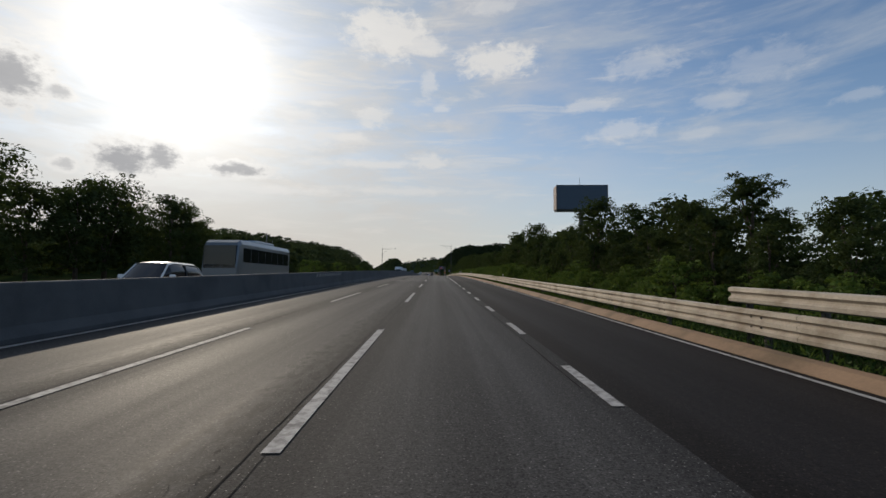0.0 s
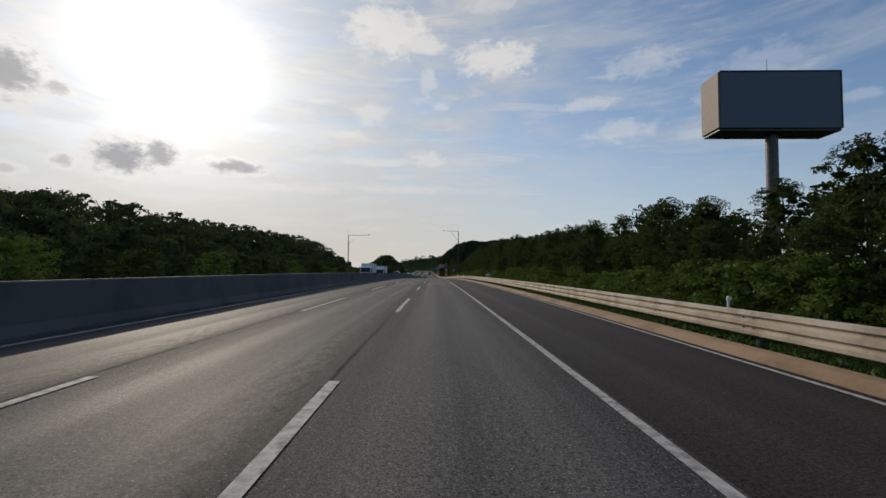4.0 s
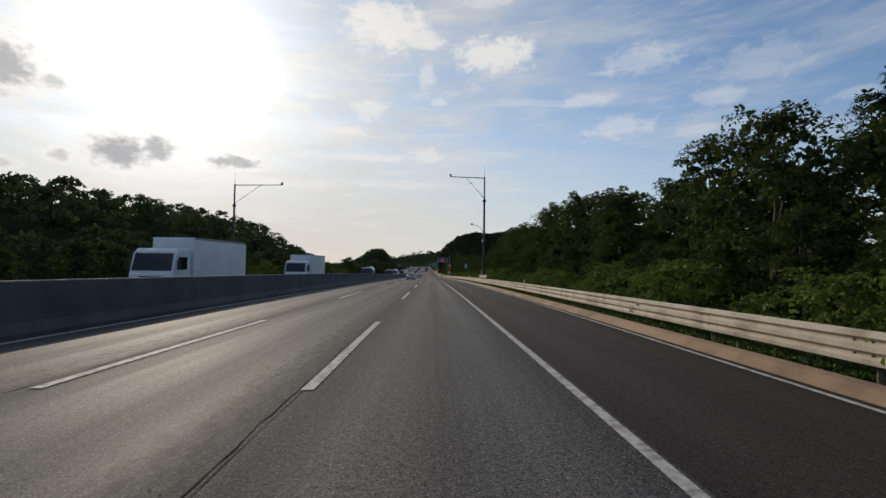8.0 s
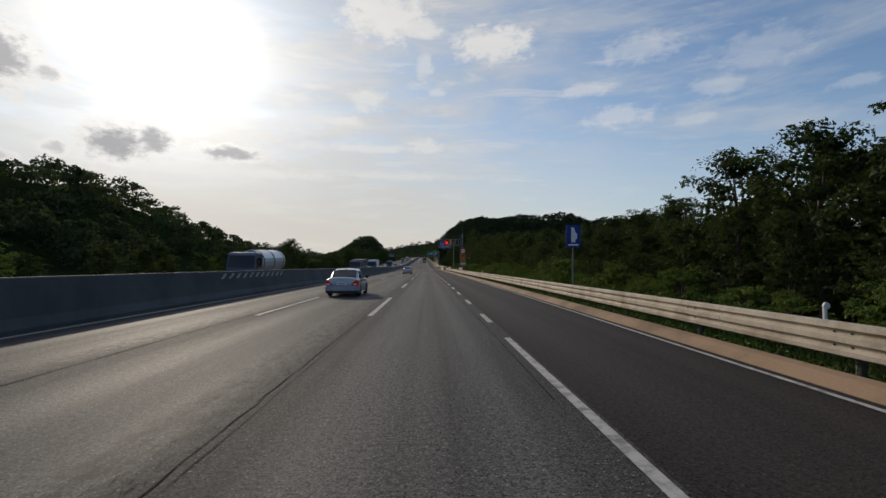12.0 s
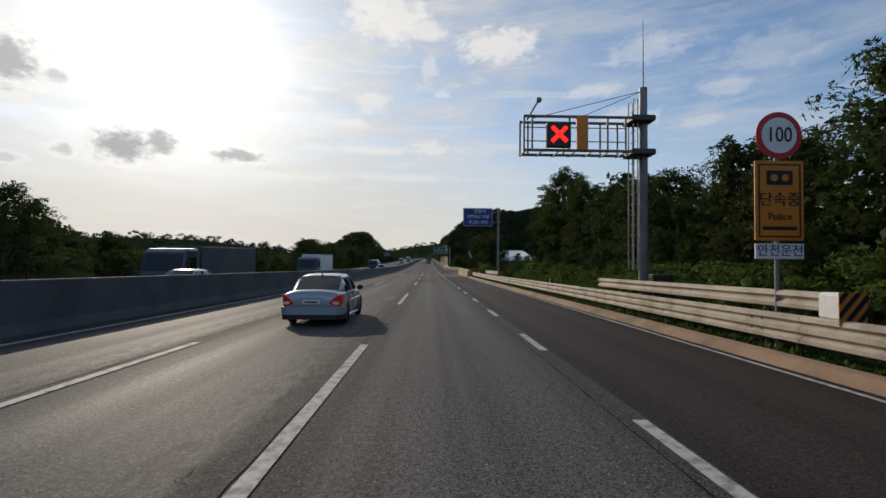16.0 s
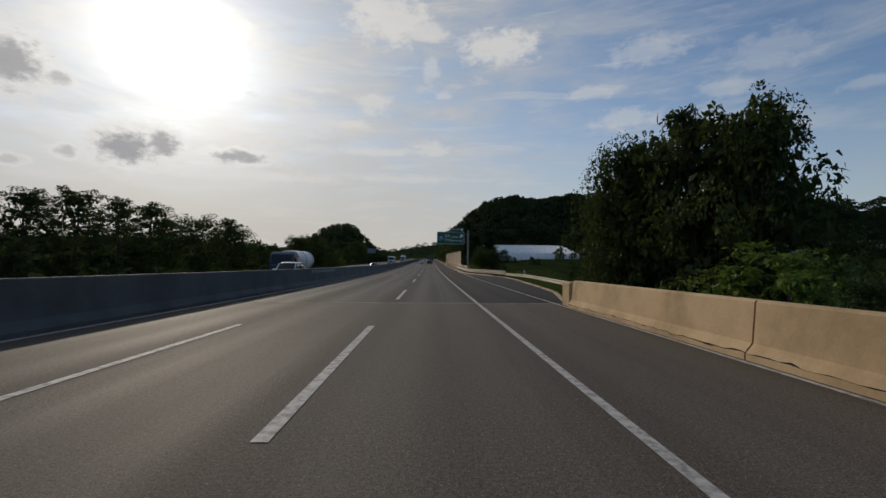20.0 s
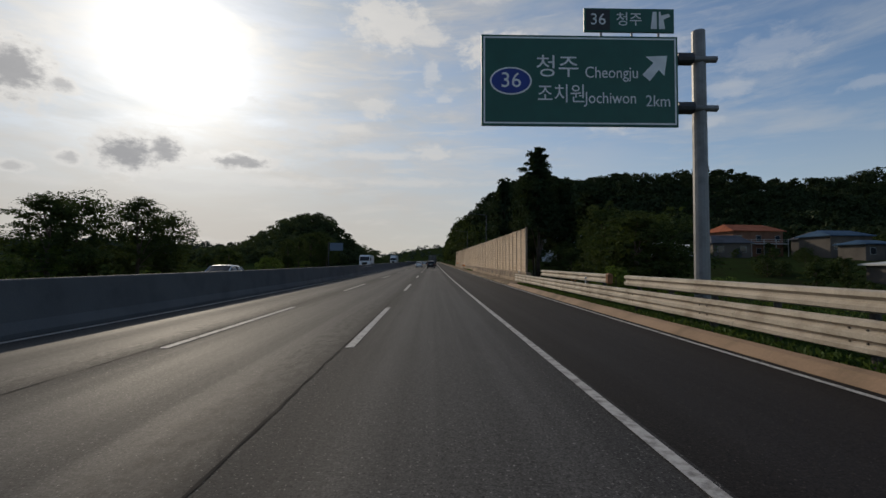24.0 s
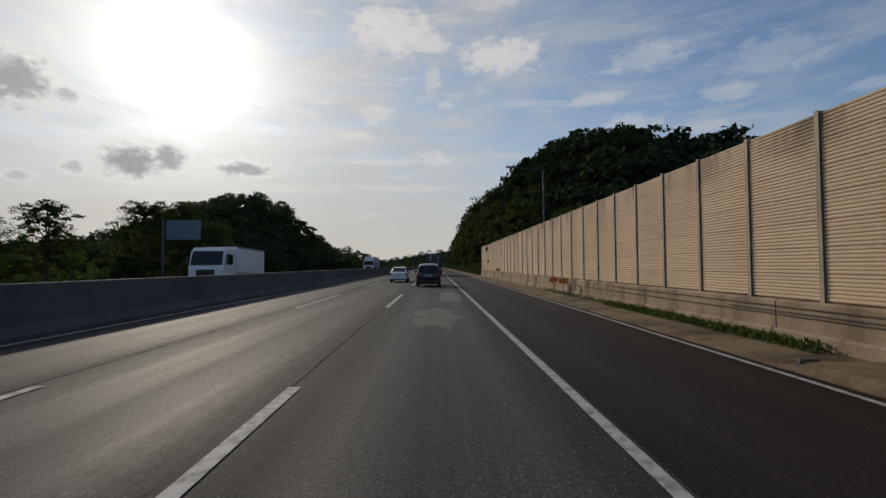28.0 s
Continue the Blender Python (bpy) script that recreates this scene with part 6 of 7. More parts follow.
def wheel(parent, x, y, r, w=0.2, hub="rim"):
    bm = bmesh.new()
    n = 20
    prof = [(r * 0.62, -w / 2), (r * 0.93, -w / 2), (r, -w / 2 + 0.04), (r, w / 2 - 0.04), (r * 0.93, w / 2), (r * 0.62, w / 2)]
    rings = [[bm.verts.new((x + a, y + q * math.cos(2 * math.pi * i / n), r + q * math.sin(2 * math.pi * i / n))) for q, a in prof] for i in range(n)]
    for i in range(n):
        for j in range(len(prof) - 1):
            bm.faces.new((rings[i][j], rings[(i + 1) % n][j], rings[(i + 1) % n][j + 1], rings[i][j + 1]))
    wh = part("wheel", bm, M["tyre"], parent)
    bm = bmesh.new()
    tube(bm, (x - w * 0.36, y, r), (x + w * 0.36, y, r), r * 0.2, n=10)
    for i in range(5):
        a = 2 * math.pi * i / 5
        c, s_ = math.cos(a), math.sin(a)
        box(bm, x - w * 0.38, x + w * 0.38, -r * 0.09, r * 0.09, r * 0.12, r * 0.64, 0, Matrix.Translation((0, y, r)) @ Matrix.Rotation(a, 4, "X"))
    tube(bm, (x - w * 0.25, y, r), (x + w * 0.25, y, r), r * 0.63, n=20)
    part("rim", bm, M[hub], wh)
    return wh


def car(name, label, m, col, kind="sedan", lit=False):
    """A car with its tail at y = 0 and its nose ahead."""
    t = thing(name, label, "car", m)
    if kind == "sedan":
        Lc, w = 4.3, 0.86
        body = [(0.0, 0.42, 0.78, 0.72), (0.06, 0.28, 0.93, 0.8), (0.25, 0.22, 1.0, 0.84), (0.75, 0.2, 1.02, w), (1.5, 0.19, 0.97, w), (3.0, 0.19, 0.94, w), (3.3, 0.2, 0.9, w), (3.9, 0.22, 0.8, 0.82), (4.2, 0.26, 0.68, 0.74), (4.3, 0.36, 0.58, 0.62)]
        cab = [(0.62, 0.98, 1.02, 0.74, 0.72), (1.2, 0.96, 1.40, 0.78, 0.62), (1.45, 0.95, 1.455, 0.79, 0.61), (2.1, 0.94, 1.475, 0.8, 0.61), (2.5, 0.93, 1.44, 0.8, 0.6), (3.28, 0.9, 0.93, 0.76, 0.7)]
        roof = (1.18, 2.55)
        wr, ya = 0.31, (0.95, 3.5)
    else:
        Lc, w = 4.75, 0.94
        body = [(0.0, 0.5, 0.95, 0.82), (0.06, 0.36, 1.08, 0.9), (0.3, 0.3, 1.12, 0.93), (1.5, 0.28, 1.12, w), (3.0, 0.28, 1.1, w), (3.5, 0.28, 1.06, w), (4.3, 0.3, 0.98, 0.9), (4.65, 0.36, 0.85, 0.82), (4.75, 0.46, 0.72, 0.7)]
        cab = [(0.08, 1.06, 1.12, 0.86, 0.84), (0.42, 1.08, 1.6, 0.86, 0.70), (0.7, 1.08, 1.72, 0.87, 0.69), (2.4, 1.08, 1.76, 0.88, 0.7), (2.8, 1.07, 1.70, 0.88, 0.68), (3.55, 1.04, 1.08, 0.84, 0.8)]
        roof = (0.3, 2.85)
        wr, ya = 0.36, (0.95, 3.75)
    V, F = loft(body, body_ring)
    o = mesh_ob("body", V, F, col, True)
    o.parent = t
    V, F = loft(cab, cabin_ring)
    k = 10
    q = len(cab) - 1
    for nm, keep in (("rear_window", lambda i, j: i == 0), ("windscreen", lambda i, j: i == q - 1), ("side_window", lambda i, j: 0 < i < q - 1 and j < 5), ("side_window", lambda i, j: 0 < i < q - 1 and j >= 5)):
        fs = [F[i * k + j] for i in range(q) for j in range(k) if keep(i, j)]
        used = sorted({x for f in fs for x in f})
        o = mesh_ob(nm, [V[x] for x in used], [[used.index(x) for x in f] for f in fs], M["car_glass"], True)
        o.parent = t
    # roof skin, pillars
    rs = [c for c in cab if roof[0] <= c[0] <= roof[1]]
    bm = bmesh.new()
    rows = []
    for y, zb, zt, cw, ct in rs:
        rows.append([bm.verts.new((x * ct, y, zt + dz)) for x, dz in ((-1.03, -0.06), (-0.88, 0.014), (-0.4, 0.03), (0.4, 0.03), (0.88, 0.014), (1.03, -0.06))])
    for a, b in zip(rows, rows[1:]):
        for i in range(5):
            bm.faces.new((a[i], a[i + 1], b[i + 1], b[i]))
    part("roof", bm, col, t, smooth=True)
    for sx in (-1, 1):
        for i, j in ((0, 1), (len(cab) - 1, len(cab) - 2)):
            bm = bmesh.new()
            a, b = cab[i], cab[j]
            tube(bm, (sx * a[3] * 0.96, a[0], a[1]), (sx * b[4] * 0.99, b[0], b[2] - 0.03), 0.04, 0.035, 6)
            part("pillar", bm, col, t)
        ym = (cab[1][0] + cab[-2][0]) / 2 + 0.05
        bm = bmesh.new()
        tube(bm, (sx * 0.83 * w / 0.86, ym, cab[2][1]), (sx * cab[2][4] * 1.05, ym, cab[2][2] - 0.04), 0.035, None, 6)
        part("pillar", bm, M["black"], t)
        bm = bmesh.new()
        box(bm, min(sx * w * 1.0, sx * w * 1.24), max(sx * w * 1.0, sx * w * 1.24), cab[-2][0] + 0.25, cab[-2][0] + 0.42, cab[-1][1] + 0.02, cab[-1][1] + 0.2, 0.04)
        part("mirror", bm, col, t)
        for y in (cab[2][0] + 0.25, ym + 0.75):
            bm = bmesh.new()
            box(bm, sx * w * 0.985 - 0.02, sx * w * 0.985 + 0.02, y, y + 0.2, body[3][2] - 0.2, body[3][2] - 0.165, 0.01)
            part("door_handle", bm, M["chrome"], t)
        bm = bmesh.new()
        box(bm, sx * w * 0.995 - 0.012, sx * w * 0.995 + 0.012, 1.25, Lc - 1.2, 0.55, 0.58, 0.004)
        part("trim_strip", bm, M["chrome"], t)
        # lamps
        bm = bmesh.new()
        zl = body[2][2]
        x0, x1 = (0.63, 0.82) if kind == "sedan" else (0.68, 0.88)
        box(bm, min(sx * x0, sx * x1), max(sx * x0, sx * x1), -0.012, 0.3, zl - 0.34, zl - 0.06, 0.05)
        part("tail_lamp", bm, M["tail_lit"] if lit else M["tail"], t, "red tail lamp")
        bm = bmesh.new()
        box(bm, min(sx * 0.42, sx * 0.7), max(sx * 0.42, sx * 0.7), Lc - 0.3, Lc - 0.02, 0.58, 0.72, 0.04)
        part("head_lamp", bm, M["head"], t)
        for y in ya:
            wheel(t, sx * (w - 0.1), y, wr)
            # black disc stands in for the shaded hollow of the wheel well
            bm = bmesh.new()
            tube(bm, (sx * (w - 0.16), y, wr + 0.02), (sx * (w + 0.006), y, wr + 0.02), wr * 1.17, n=22)
            part("wheel_arch", bm, M["black"], t)
    for z0, z1, mat, nm in ((0.3, 0.5, col, "bumper"), (0.22, 0.3, M["black"], "bumper_skirt")):
        bm = bmesh.new()
        box(bm, -w * 0.93, w * 0.93, -0.07, 0.3, z0, z1, 0.05)
        part(nm, bm, mat, t)
    zp = 0.72 if kind == "sedan" else 0.86
    pl = plate(t, "number_plate", -0.26, 0.26, zp - 0.06, zp + 0.06, M["sign_white"], -0.045, 0.05, 0.005)
    plate(pl, "plate_bar", -0.2, 0.2, zp - 0.022, zp + 0.022, M["black"], -0.052, -0.046, 0)
    plate(t, "trunk_seam", -0.6, 0.6, zp + 0.1, zp + 0.115, M["chrome"], -0.02, 0.06, 0)
    bm = bmesh.new()
    tube(bm, (0, cab[2][0], cab[2][2]), (0, cab[2][0] - 0.08, cab[2][2] + 0.1), 0.025, 0.008, 6)
    part("antenna", bm, M["black"], t)
    return t


def wrapped(name, cols, mat, parent, off=0.006, label=""):
    """A strip bent round the tail of the saloon: columns of (x, z low, z high); it follows the rounded corner."""
    bm = bmesh.new()
    rows = []
    for x, z0, z1 in cols:
        y = float(np.interp(abs(x), (0.5, 0.68, 0.76, 0.805, 0.83, 0.845), (-0.01, 0.0, 0.03, 0.1, 0.26, 0.6)))
        g = 1 if x > 0 else -1
        k = min(1.0, max(0.0, (abs(x) - 0.6) / 0.2))
        rows.append([bm.verts.new((x + g * off * k, y - off * (1 - k * 0.6), z)) for z in (z0, z1)] + [bm.verts.new((x * 0.96, y + 0.05, z)) for z in (z1, z0)])
    for a, b in zip(rows, rows[1:]):
        for i in range(4):
            bm.faces.new((a[i], a[(i + 1) % 4], b[(i + 1) % 4], b[i]))
    bm.faces.new(rows[0])
    bm.faces.new(rows[-1][::-1])
    return part(name, bm, mat, parent, label)


def ring_arc(x, y, z, r0, r1, d, a0, a1, n=18):
    """A flat arched band in the plane of a wheel, d thick outwards."""
    bm = bmesh.new()
    rows = []
    for i in range(n + 1):
        a = a0 + (a1 - a0) * i / n
        rows.append([bm.verts.new((xx, y + r * math.cos(a), z + r * math.sin(a))) for xx, r in ((x, r0), (x + d, r0), (x + d, r1), (x, r1))])
    for p, q in zip(rows, rows[1:]):
        for i in range(4):
            bm.faces.new((p[i], p[(i + 1) % 4], q[(i + 1) % 4], q[i]))
    return bm


def saloon(label, m, col, lit=True):
    """A rounded four-door saloon, tail at y = 0."""
    t = thing("sedan", label, "car", m)
    st = [(0.0, 0.42, 0.74, 0.80, 0.68), (0.03, 0.33, 0.85, 0.93, 0.76), (0.09, 0.27, 0.91, 0.99, 0.805), (0.22, 0.23, 0.94, 1.01, 0.825), (0.7, 0.21, 0.95, 1.01, 0.84), (1.2, 0.2, 0.95, 0.97, 0.845),
          (2.2, 0.2, 0.93, 0.95, 0.85), (3.0, 0.2, 0.91, 0.94, 0.845), (3.25, 0.2, 0.89, 0.94, 0.84), (3.7, 0.21, 0.82, 0.86, 0.825), (4.0, 0.23, 0.74, 0.78, 0.79), (4.18, 0.28, 0.64, 0.67, 0.7), (4.25, 0.38, 0.55, 0.58, 0.58)]

    def ring(q):
        y, zb, zs, zt, w = q
        h = [(w * 0.7, zb), (w * 0.9, zb + 0.03), (w * 0.965, zb + 0.1), (w * 0.99, zb + (zs - zb) * 0.4), (w, zb + (zs - zb) * 0.62), (w * 0.99, zs - 0.1), (w * 0.96, zs - 0.02), (w * 0.88, zs + 0.01), (w * 0.66, zt), (w * 0.3, zt + 0.015)]
        return h + [(-x, z) for x, z in h[::-1]]
    V, F = loft(st, ring)
    o = mesh_ob("body", V, F, col, True)
    o.parent = t
    sub = o.modifiers.new("round", "SUBSURF")
    sub.levels = sub.render_levels = 1
    cab = [(0.62, 0.97, 1.0, 0.70, 0.66), (0.98, 0.95, 1.22, 0.775, 0.67), (1.3, 0.94, 1.40, 0.79, 0.615), (1.7, 0.93, 1.455, 0.80, 0.605), (2.1, 0.93, 1.465, 0.80, 0.605), (2.45, 0.93, 1.425, 0.795, 0.615), (2.85, 0.92, 1.2, 0.785, 0.665), (3.28, 0.9, 0.95, 0.76, 0.71)]

    def cring(q):
        y, zb, zt, wb, wt = q
        h = [(wb, zb), (wb * 0.52 + wt * 0.48 + 0.015, zb + (zt - zb) * 0.48), (wt + 0.025, zt - (zt - zb) * 0.16), (wt * 0.95, zt - 0.012), (wt * 0.5, zt + 0.014)]
        return h + [(-x, z) for x, z in h[::-1]]
    V, F = loft(cab, cring)
    k = 10

    def face_kind(i, j):
        side = j in (0, 1, 7, 8)
        top = j in (3, 4, 5)
        if side and i in (1, 2, 3, 4, 5):
            return "side_window" if not (i == 1 and j in (1, 7)) else "cabin"
        if top and i in (0, 1):
            return "rear_window"
        if top and i in (5, 6):
            return "windscreen"
        return "floor" if j == 9 else "cabin"
    groups = {}
    for i in range(len(cab) - 1):
        for j in range(k):
            nm = face_kind(i, j)
            groups.setdefault((nm, j < 5 if nm == "side_window" else True), []).append(F[i * k + j])
    for (nm, _s), fs in groups.items():
        if nm == "floor":
            continue
        used = sorted({x for f in fs for x in f})
        o = mesh_ob("cabin_shell" if nm == "cabin" else nm, [V[x] for x in used], [[used.index(x) for x in f] for f in fs], col if nm == "cabin" else M["car_glass"], True)
        o.parent = t
    for sx in (-1, 1):
        # middle pillar, rear quarter bar, bright drip rail and belt strip
        for y0, y1, mat in ((1.98, 1.96, col), (1.36, 1.28, M["black"])):
            bm = bmesh.new()
            for a, b in (((sx * 0.802, y0, 0.93), (sx * 0.715, y0 - 0.02, 1.19)), ((sx * 0.715, y0 - 0.02, 1.19), (sx * 0.638, y1, 1.375))):
                tube(bm, a, b, 0.032, None, 6)
            part("pillar", bm, mat, t)
        arch = [(0.98, 1.17, 0.70), (1.3, 1.328, 0.648), (1.7, 1.375, 0.636), (2.1, 1.382, 0.636), (2.45, 1.348, 0.646), (2.85, 1.158, 0.69), (3.1, 1.02, 0.735)]
        for a, b in zip(arch, arch[1:]):
            bm = bmesh.new()
            tube(bm, (sx * a[2], a[0], a[1]), (sx * b[2], b[0], b[1]), 0.02, None, 6)
            part("drip_rail", bm, M["chrome"] if a[0] < 2.4 else col, t)
        bm = bmesh.new()
        box(bm, sx * 0.812 - 0.012, sx * 0.812 + 0.012, 1.02, 3.0, 0.935, 0.955, 0.004)
        part("belt_strip", bm, M["chrome"], t)
        bm = bmesh.new()
        box(bm, sx * 0.852 - 0.012, sx * 0.852 + 0.012, 1.3, 3.15, 0.655, 0.695, 0.01)
        part("trim_strip", bm, M["chrome"], t)
        for y in (1.28, 2.1):
            bm = bmesh.new()
            box(bm, sx * 0.85 - 0.022, sx * 0.85 + 0.022, y, y + 0.19, 0.8, 0.835, 0.012)
            part("door_handle", bm, M["chrome"], t)
        for y, z0, z1 in ((1.24, 0.3, 0.92), (2.02, 0.26, 0.92), (3.02, 0.3, 0.9)):
            bm = bmesh.new()
            box(bm, sx * 0.846 - 0.006, sx * 0.846 + 0.006, y - 0.006, y + 0.006, z0, z1)
            part("door_seam", bm, M["black"], t)
        bm = bmesh.new()
        x0, x1 = sorted((sx * 0.84, sx * 1.04))
        box(bm, x0, x1, 2.72, 2.86, 0.93, 1.08, 0.05)
        part("mirror", bm, M["black"], t)
        wrapped("tail_lamp", [(sx * x, a, b) for x, a, b in ((0.50, 0.64, 0.67), (0.58, 0.6, 0.76), (0.68, 0.58, 0.84), (0.76, 0.57, 0.88), (0.805, 0.58, 0.9), (0.83, 0.64, 0.88), (0.836, 0.74, 0.84))], M["tail_lit"] if lit else M["tail"], t, 0.012, "red tail lamp")
        wrapped("lamp_lens", [(sx * x, a, b) for x, a, b in ((0.60, 0.63, 0.70), (0.68, 0.62, 0.70), (0.76, 0.62, 0.7))], M["head"], t, 0.018, "clear reversing lens")
        bm = bmesh.new()
        x0, x1 = sorted((sx * 0.45, sx * 0.74))
        box(bm, x0, x1, 3.9, 4.16, 0.58, 0.72, 0.05)
        part("head_lamp", bm, M["head"], t)
        for y in (0.93, 3.48):
            wheel(t, sx * 0.765, y, 0.3, 0.19)
            # black band drawn as the wheel well's shade, then the real lip
            part("wheel_arch", ring_arc(sx * 0.82, y, 0.31, 0.05, 0.365, sx * 0.036, -0.2, math.pi + 0.2), M["black"], t)
            part("arch_lip", ring_arc(sx * 0.835, y, 0.31, 0.362, 0.395, sx * 0.028, -0.1, math.pi + 0.1), col, t)
        bm = bmesh.new()
        box(bm, sx * 0.82 - 0.025, sx * 0.82 + 0.025, 1.3, 3.1, 0.17, 0.25, 0.02)
        part("sill", bm, col, t)
    xs = (-0.845, -0.83, -0.805, -0.76, -0.68, -0.5, 0.0, 0.5, 0.68, 0.76, 0.805, 0.83, 0.845)
    wrapped("bumper", [(x, 0.34, 0.55) for x in xs], col, t, 0.05)
    wrapped("bumper_skirt", [(x, 0.2, 0.335) for x in xs], M["black"], t, 0.03)
    pl = plate(t, "number_plate", -0.24, 0.24, 0.63, 0.75, M["sign_white"], -0.03, 0.02, 0.005)
    plate(pl, "plate_bar", -0.18, 0.18, 0.668, 0.712, M["black"], -0.037, -0.031, 0)
    plate(t, "trunk_strip", -0.36, 0.36, 0.785, 0.805, M["chrome"], -0.028, 0.03, 0)
    plate(t, "trunk_seam", -0.58, 0.58, 0.57, 0.58, M["black"], -0.012, 0.04, 0)
    bm = bmesh.new()
    tube(bm, (0, 1.34, 1.41), (0, 1.24, 1.5), 0.03, 0.01, 6)
    part("antenna", bm, M["black"], t)
    return t


def truck(label, m, box_mat, cab_mat, Lb=7.6, hb=3.5, tank=False, wide=2.4):
    """A box truck, tail at y = 0."""
    t = thing("truck", label, "truck", m, "trucks")
    h = wide / 2
    if tank:
        bm = bmesh.new()
        tube(bm, (0, 0.1, 2.0), (0, Lb, 2.0), 1.05, n=20)
        part("tank", bm, box_mat, t)
        for y in (0.6, Lb / 2, Lb - 0.5):
            bm = bmesh.new()
            tube(bm, (0, y - 0.06, 2.0), (0, y + 0.06, 2.0), 1.09, n=20)
            part("tank_band", bm, M["post"], t)
    else:
        bm = bmesh.new()
        box(bm, -h, h, 0, Lb, 1.05, hb, 0.04)
        part("cargo_box", bm, box_mat, t)
        for x in (-h, h):
            for z in (1.08, hb - 0.06):
                plate(t, "box_rail", x - 0.02, x + 0.02, z - 0.05, z + 0.05, M["post"], 0.05, Lb - 0.05, 0.01)
        plate(t, "rear_door_seam", -0.02, 0.02, 1.1, hb - 0.1, M["black"], -0.012, 0.0, 0)
        for x in (-0.6, 0.6):
            plate(t, "door_bar", x - 0.02, x + 0.02, 1.15, hb - 0.15, M["chrome"], -0.03, 0.0, 0)
    bm = bmesh.new()
    box(bm, -0.45, 0.45, 0.1, Lb + 2.2, 0.75, 1.04, 0.02)
    part("chassis", bm, M["black"], t)
    y0 = Lb + 0.25
    cab = [(y0, 0.55, 2.75, h * 0.96), (y0 + 0.2, 0.5, 2.85, h * 0.98), (y0 + 1.25, 0.45, 2.82, h * 0.98), (y0 + 1.5, 0.45, 2.65, h * 0.97), (y0 + 1.85, 0.45, 1.5, h * 0.96), (y0 + 1.92, 0.48, 1.4, h * 0.93)]
    V, F = loft(cab, lambda st: [(st[3], st[1]), (st[3], st[2] - 0.12), (st[3] * 0.93, st[2]), (-st[3] * 0.93, st[2]), (-st[3], st[2] - 0.12), (-st[3], st[1])])
    o = mesh_ob("cab", V, F, cab_mat)
    o.parent = t
    V = [(-h * 0.88, y0 + 1.825, 1.6), (h * 0.88, y0 + 1.825, 1.6), (h * 0.84, y0 + 1.54, 2.53), (-h * 0.84, y0 + 1.54, 2.53)]
    o = mesh_ob("windscreen", [(x, y + 0.03, z + 0.02) for x, y, z in V] + V, [(0, 1, 2, 3), (4, 7, 6, 5), (0, 4, 5, 1), (1, 5, 6, 2), (2, 6, 7, 3), (3, 7, 4, 0)], M["car_glass"])
    o.parent = t
    for sx in (-1, 1):
        xs = sorted((sx * h * 0.96, sx * (h * 0.985 + 0.012)))
        plate(t, "side_window", xs[0], xs[1], 1.65, 2.35, M["car_glass"], y0 + 0.45, y0 + 1.35, 0)
        plate(t, "mirror", sx * (h + 0.16) - 0.09, sx * (h + 0.16) + 0.09, 1.65, 2.2, M["black"], y0 + 1.6, y0 + 1.7, 0.03)
        plate(t, "head_lamp", sx * h * 0.7 - 0.2, sx * h * 0.7 + 0.2, 0.75, 0.95, M["head"], y0 + 1.86, y0 + 1.95, 0.02)
        plate(t, "tail_lamp", sx * h * 0.75 - 0.2, sx * h * 0.75 + 0.2, 0.72, 0.86, M["tail"], -0.02, 0.1, 0.02)
        for y in (1.2, 2.3, y0 + 0.9):
            wheel(t, sx * (h - 0.16), y, 0.46, 0.28)
    plate(t, "bumper", -h * 0.95, h * 0.95, 0.42, 0.72, M["post"], y0 + 1.8, y0 + 2.0, 0.04)
    plate(t, "grille", -0.6, 0.6, 0.85, 1.3, M["black"], y0 + 1.88, y0 + 1.95, 0.01)
    return t


def bus(label, m):
    t = thing("bus", label, "bus", m)
    st = [(0, 0.5, 3.1, 1.18), (0.15, 0.4, 3.3, 1.24), (10.6, 0.4, 3.3, 1.24), (11.0, 0.4, 3.1, 1.22), (11.3, 0.45, 1.6, 1.18)]
    V, F = loft(st, lambda q: [(q[3], q[1]), (q[3], q[2] - 0.3), (q[3] * 0.88, q[2]), (-q[3] * 0.88, q[2]), (-q[3], q[2] - 0.3), (-q[3], q[1])])
    o = mesh_ob("body", V, F, paint("coach_paint", (0.13, 0.15, 0.17), 0.3))
    o.parent = t
    for sx in (-1, 1):
        for i in range(7):
            xs = sorted((sx * 1.2, sx * 1.252))
            plate(t, "window", xs[0], xs[1], 1.75, 2.75, M["car_glass"], 0.5 + i * 1.42, 1.85 + i * 1.42, 0)
        for y in (2.6, 8.8):
            wheel(t, sx * 1.1, y, 0.5, 0.3)
    plate(t, "windscreen", -1.1, 1.1, 1.3, 2.9, M["car_glass"], 11.02, 11.3, 0.02)
    plate(t, "air_conditioner", -0.8, 0.8, 3.3, 3.55, M["silver"], 3, 7, 0.05)
    return t


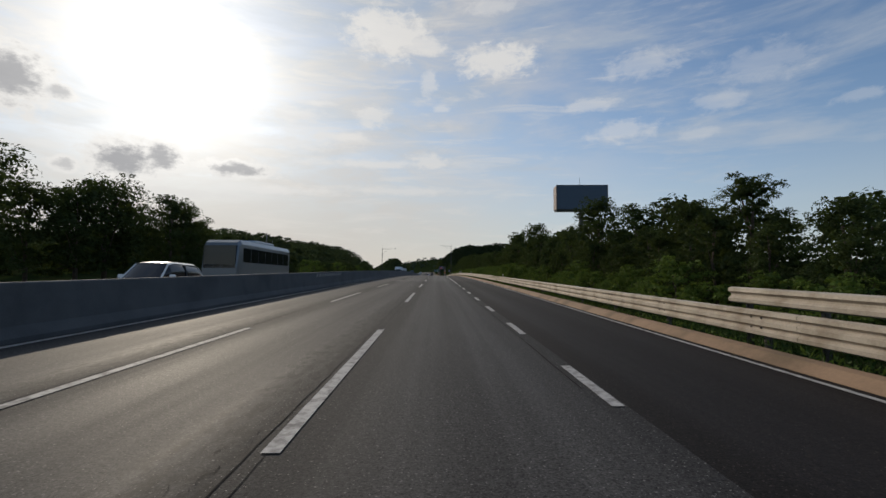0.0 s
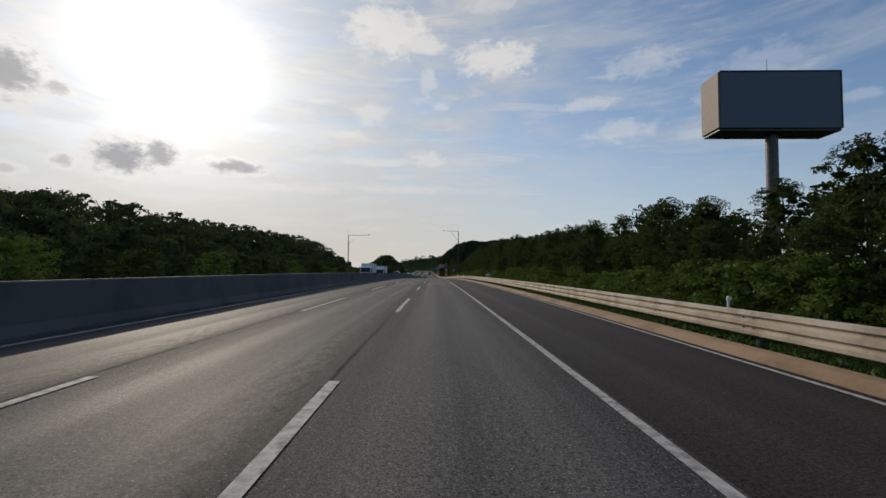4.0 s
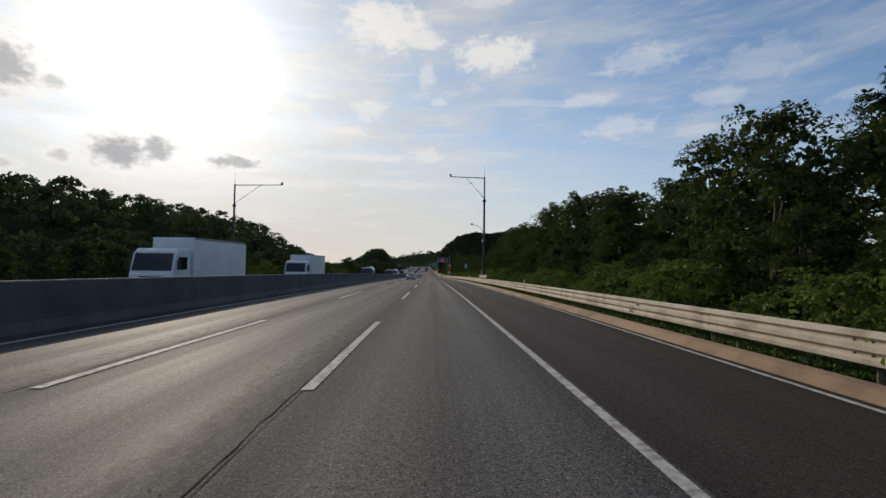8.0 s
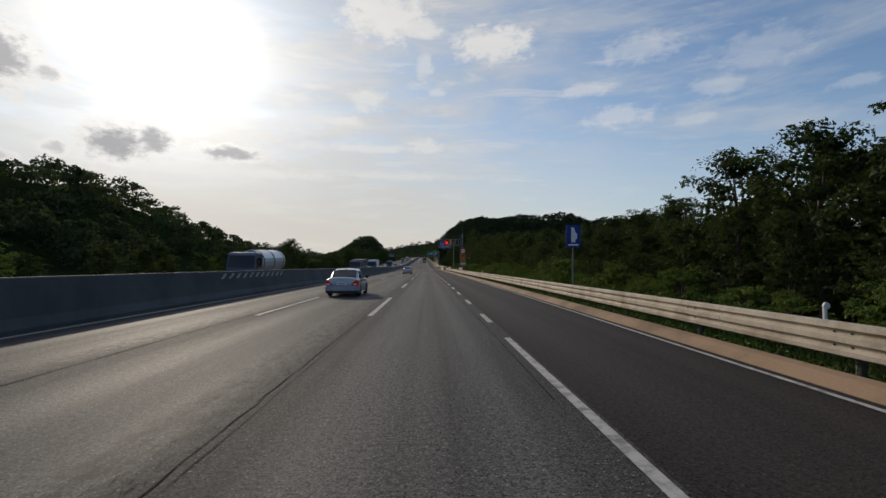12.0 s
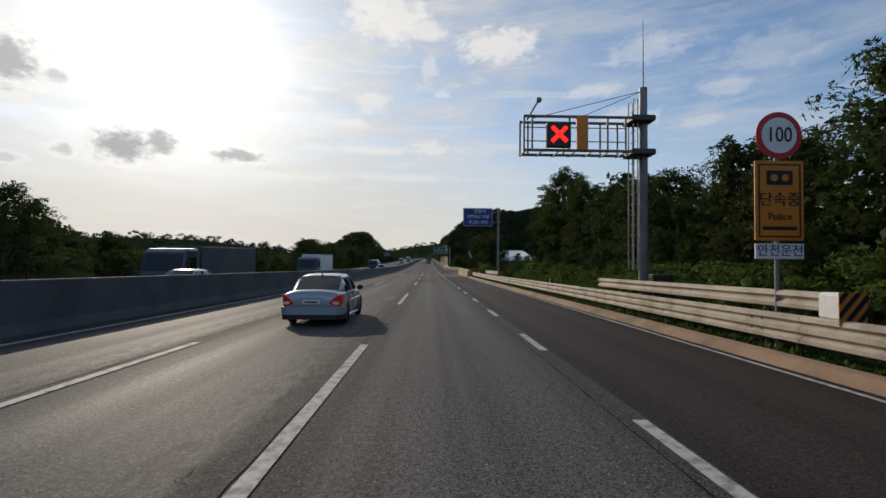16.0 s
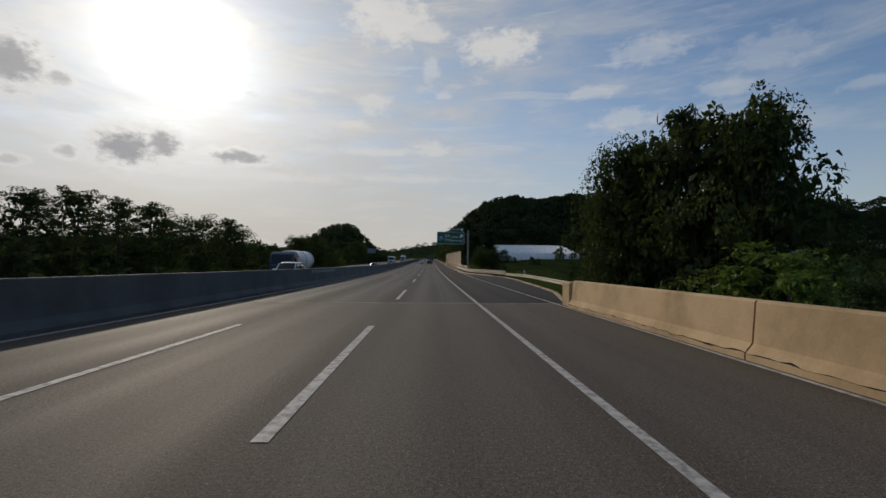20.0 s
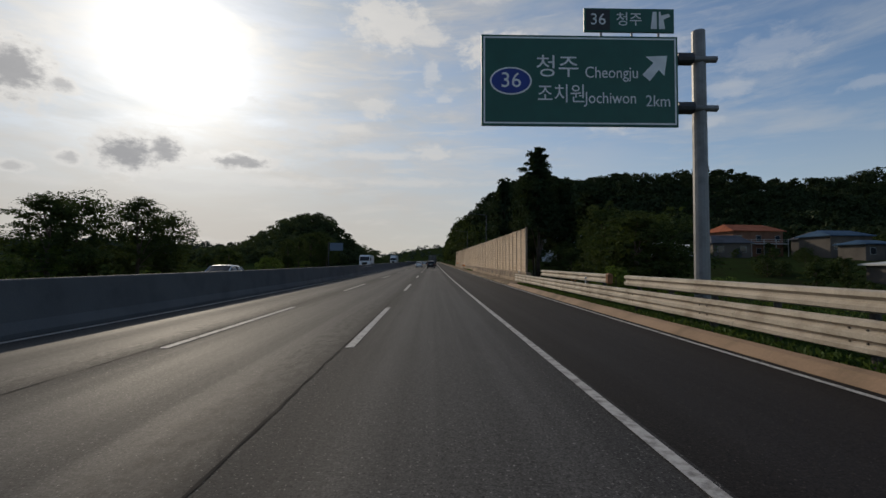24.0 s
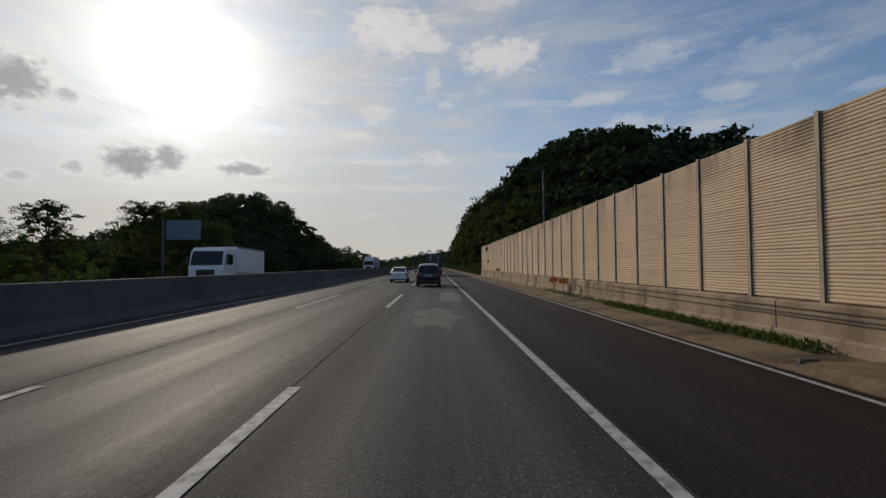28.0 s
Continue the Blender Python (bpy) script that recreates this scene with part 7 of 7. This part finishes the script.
SLIM = Matrix.Scale(0.96, 4)
saloon("silver-blue saloon car with lit tail lamps, in the next lane", at(249.8, -2.48) @ SLIM, M["silver"])
saloon("silver saloon car with red tail lamps, driving in the next lane", at(312.5, -1.85) @ Matrix.Scale(0.96, 4), M["silver"])
car("sedan", "white saloon car driving ahead in the passing lane", at(569, -1.75), M["car_white"])
car("suv", "black sport utility car driving ahead in the lane", at(558.8, 1.35), M["car_black"], "suv", False)
truck("grey box truck ahead in the lane", at(596, 1.7), M["box_dark"], M["box_white"], 6.8, 3.5)
BACK = 180.0
OPP, OPP2 = -13.4, -10.5
bus("dark silver coach in the opposite carriageway", at(43.0, OPP, 0, BACK))
car("sedan", "white estate car in the opposite carriageway", at(22.2, OPP2, 0, BACK), M["car_white"], "suv")
truck("white box truck in the opposite carriageway", at(189.5, OPP, 0, BACK), M["box_white"], M["box_white"])
truck("white cargo truck further back in the opposite carriageway", at(215.5, OPP, 0, BACK), M["box_white"], M["box_white"], 7.0)
truck("tank truck with a silver barrel in the opposite carriageway", at(273.5, OPP, 0, BACK), M["silver"], M["car_blue"], 6.5, 3.2, True)
truck("dark cargo truck in the opposite carriageway", at(336.5, OPP, 0, BACK), M["box_dark"], M["car_blue"], 8.5, 3.0)
truck("truck with a pale rear box in the opposite carriageway", at(365.5, OPP, 0, BACK), M["box_white"], M["car_blue"], 7.0, 3.2)
truck("tank truck with white barrel in the opposite carriageway", at(432, OPP, 0, BACK), M["box_white"], M["car_blue"], 7.0, 3.0, True)
car("sedan", "white estate car behind the median barrier", at(418.2, OPP2, 0, BACK), M["car_white"], "suv")
car("sedan", "silver saloon car behind the median barrier", at(480, OPP2, 0, BACK), M["silver"])
car("sedan", "pale saloon car across the median barrier", at(325, OPP2, 0, BACK), M["silver"])
truck("white box truck with a tall cargo box across the median", at(561.8, OPP, 0, BACK), M["box_white"], M["box_white"], 5.2, 2.95)
truck("white box truck far along the opposite carriageway", at(640, OPP, 0, BACK), M["box_white"], M["box_white"], 7.8, 3.6)
for s, u, c in ((650, -1.8, "car_white"), (690, 1.8, "silver"), (700, -10.5, "car_white"), (735, -13.4, "silver")):
    car("sedan", "distant car on the motorway", at(s, u, 0, 0 if u > -8 else BACK), M[c])
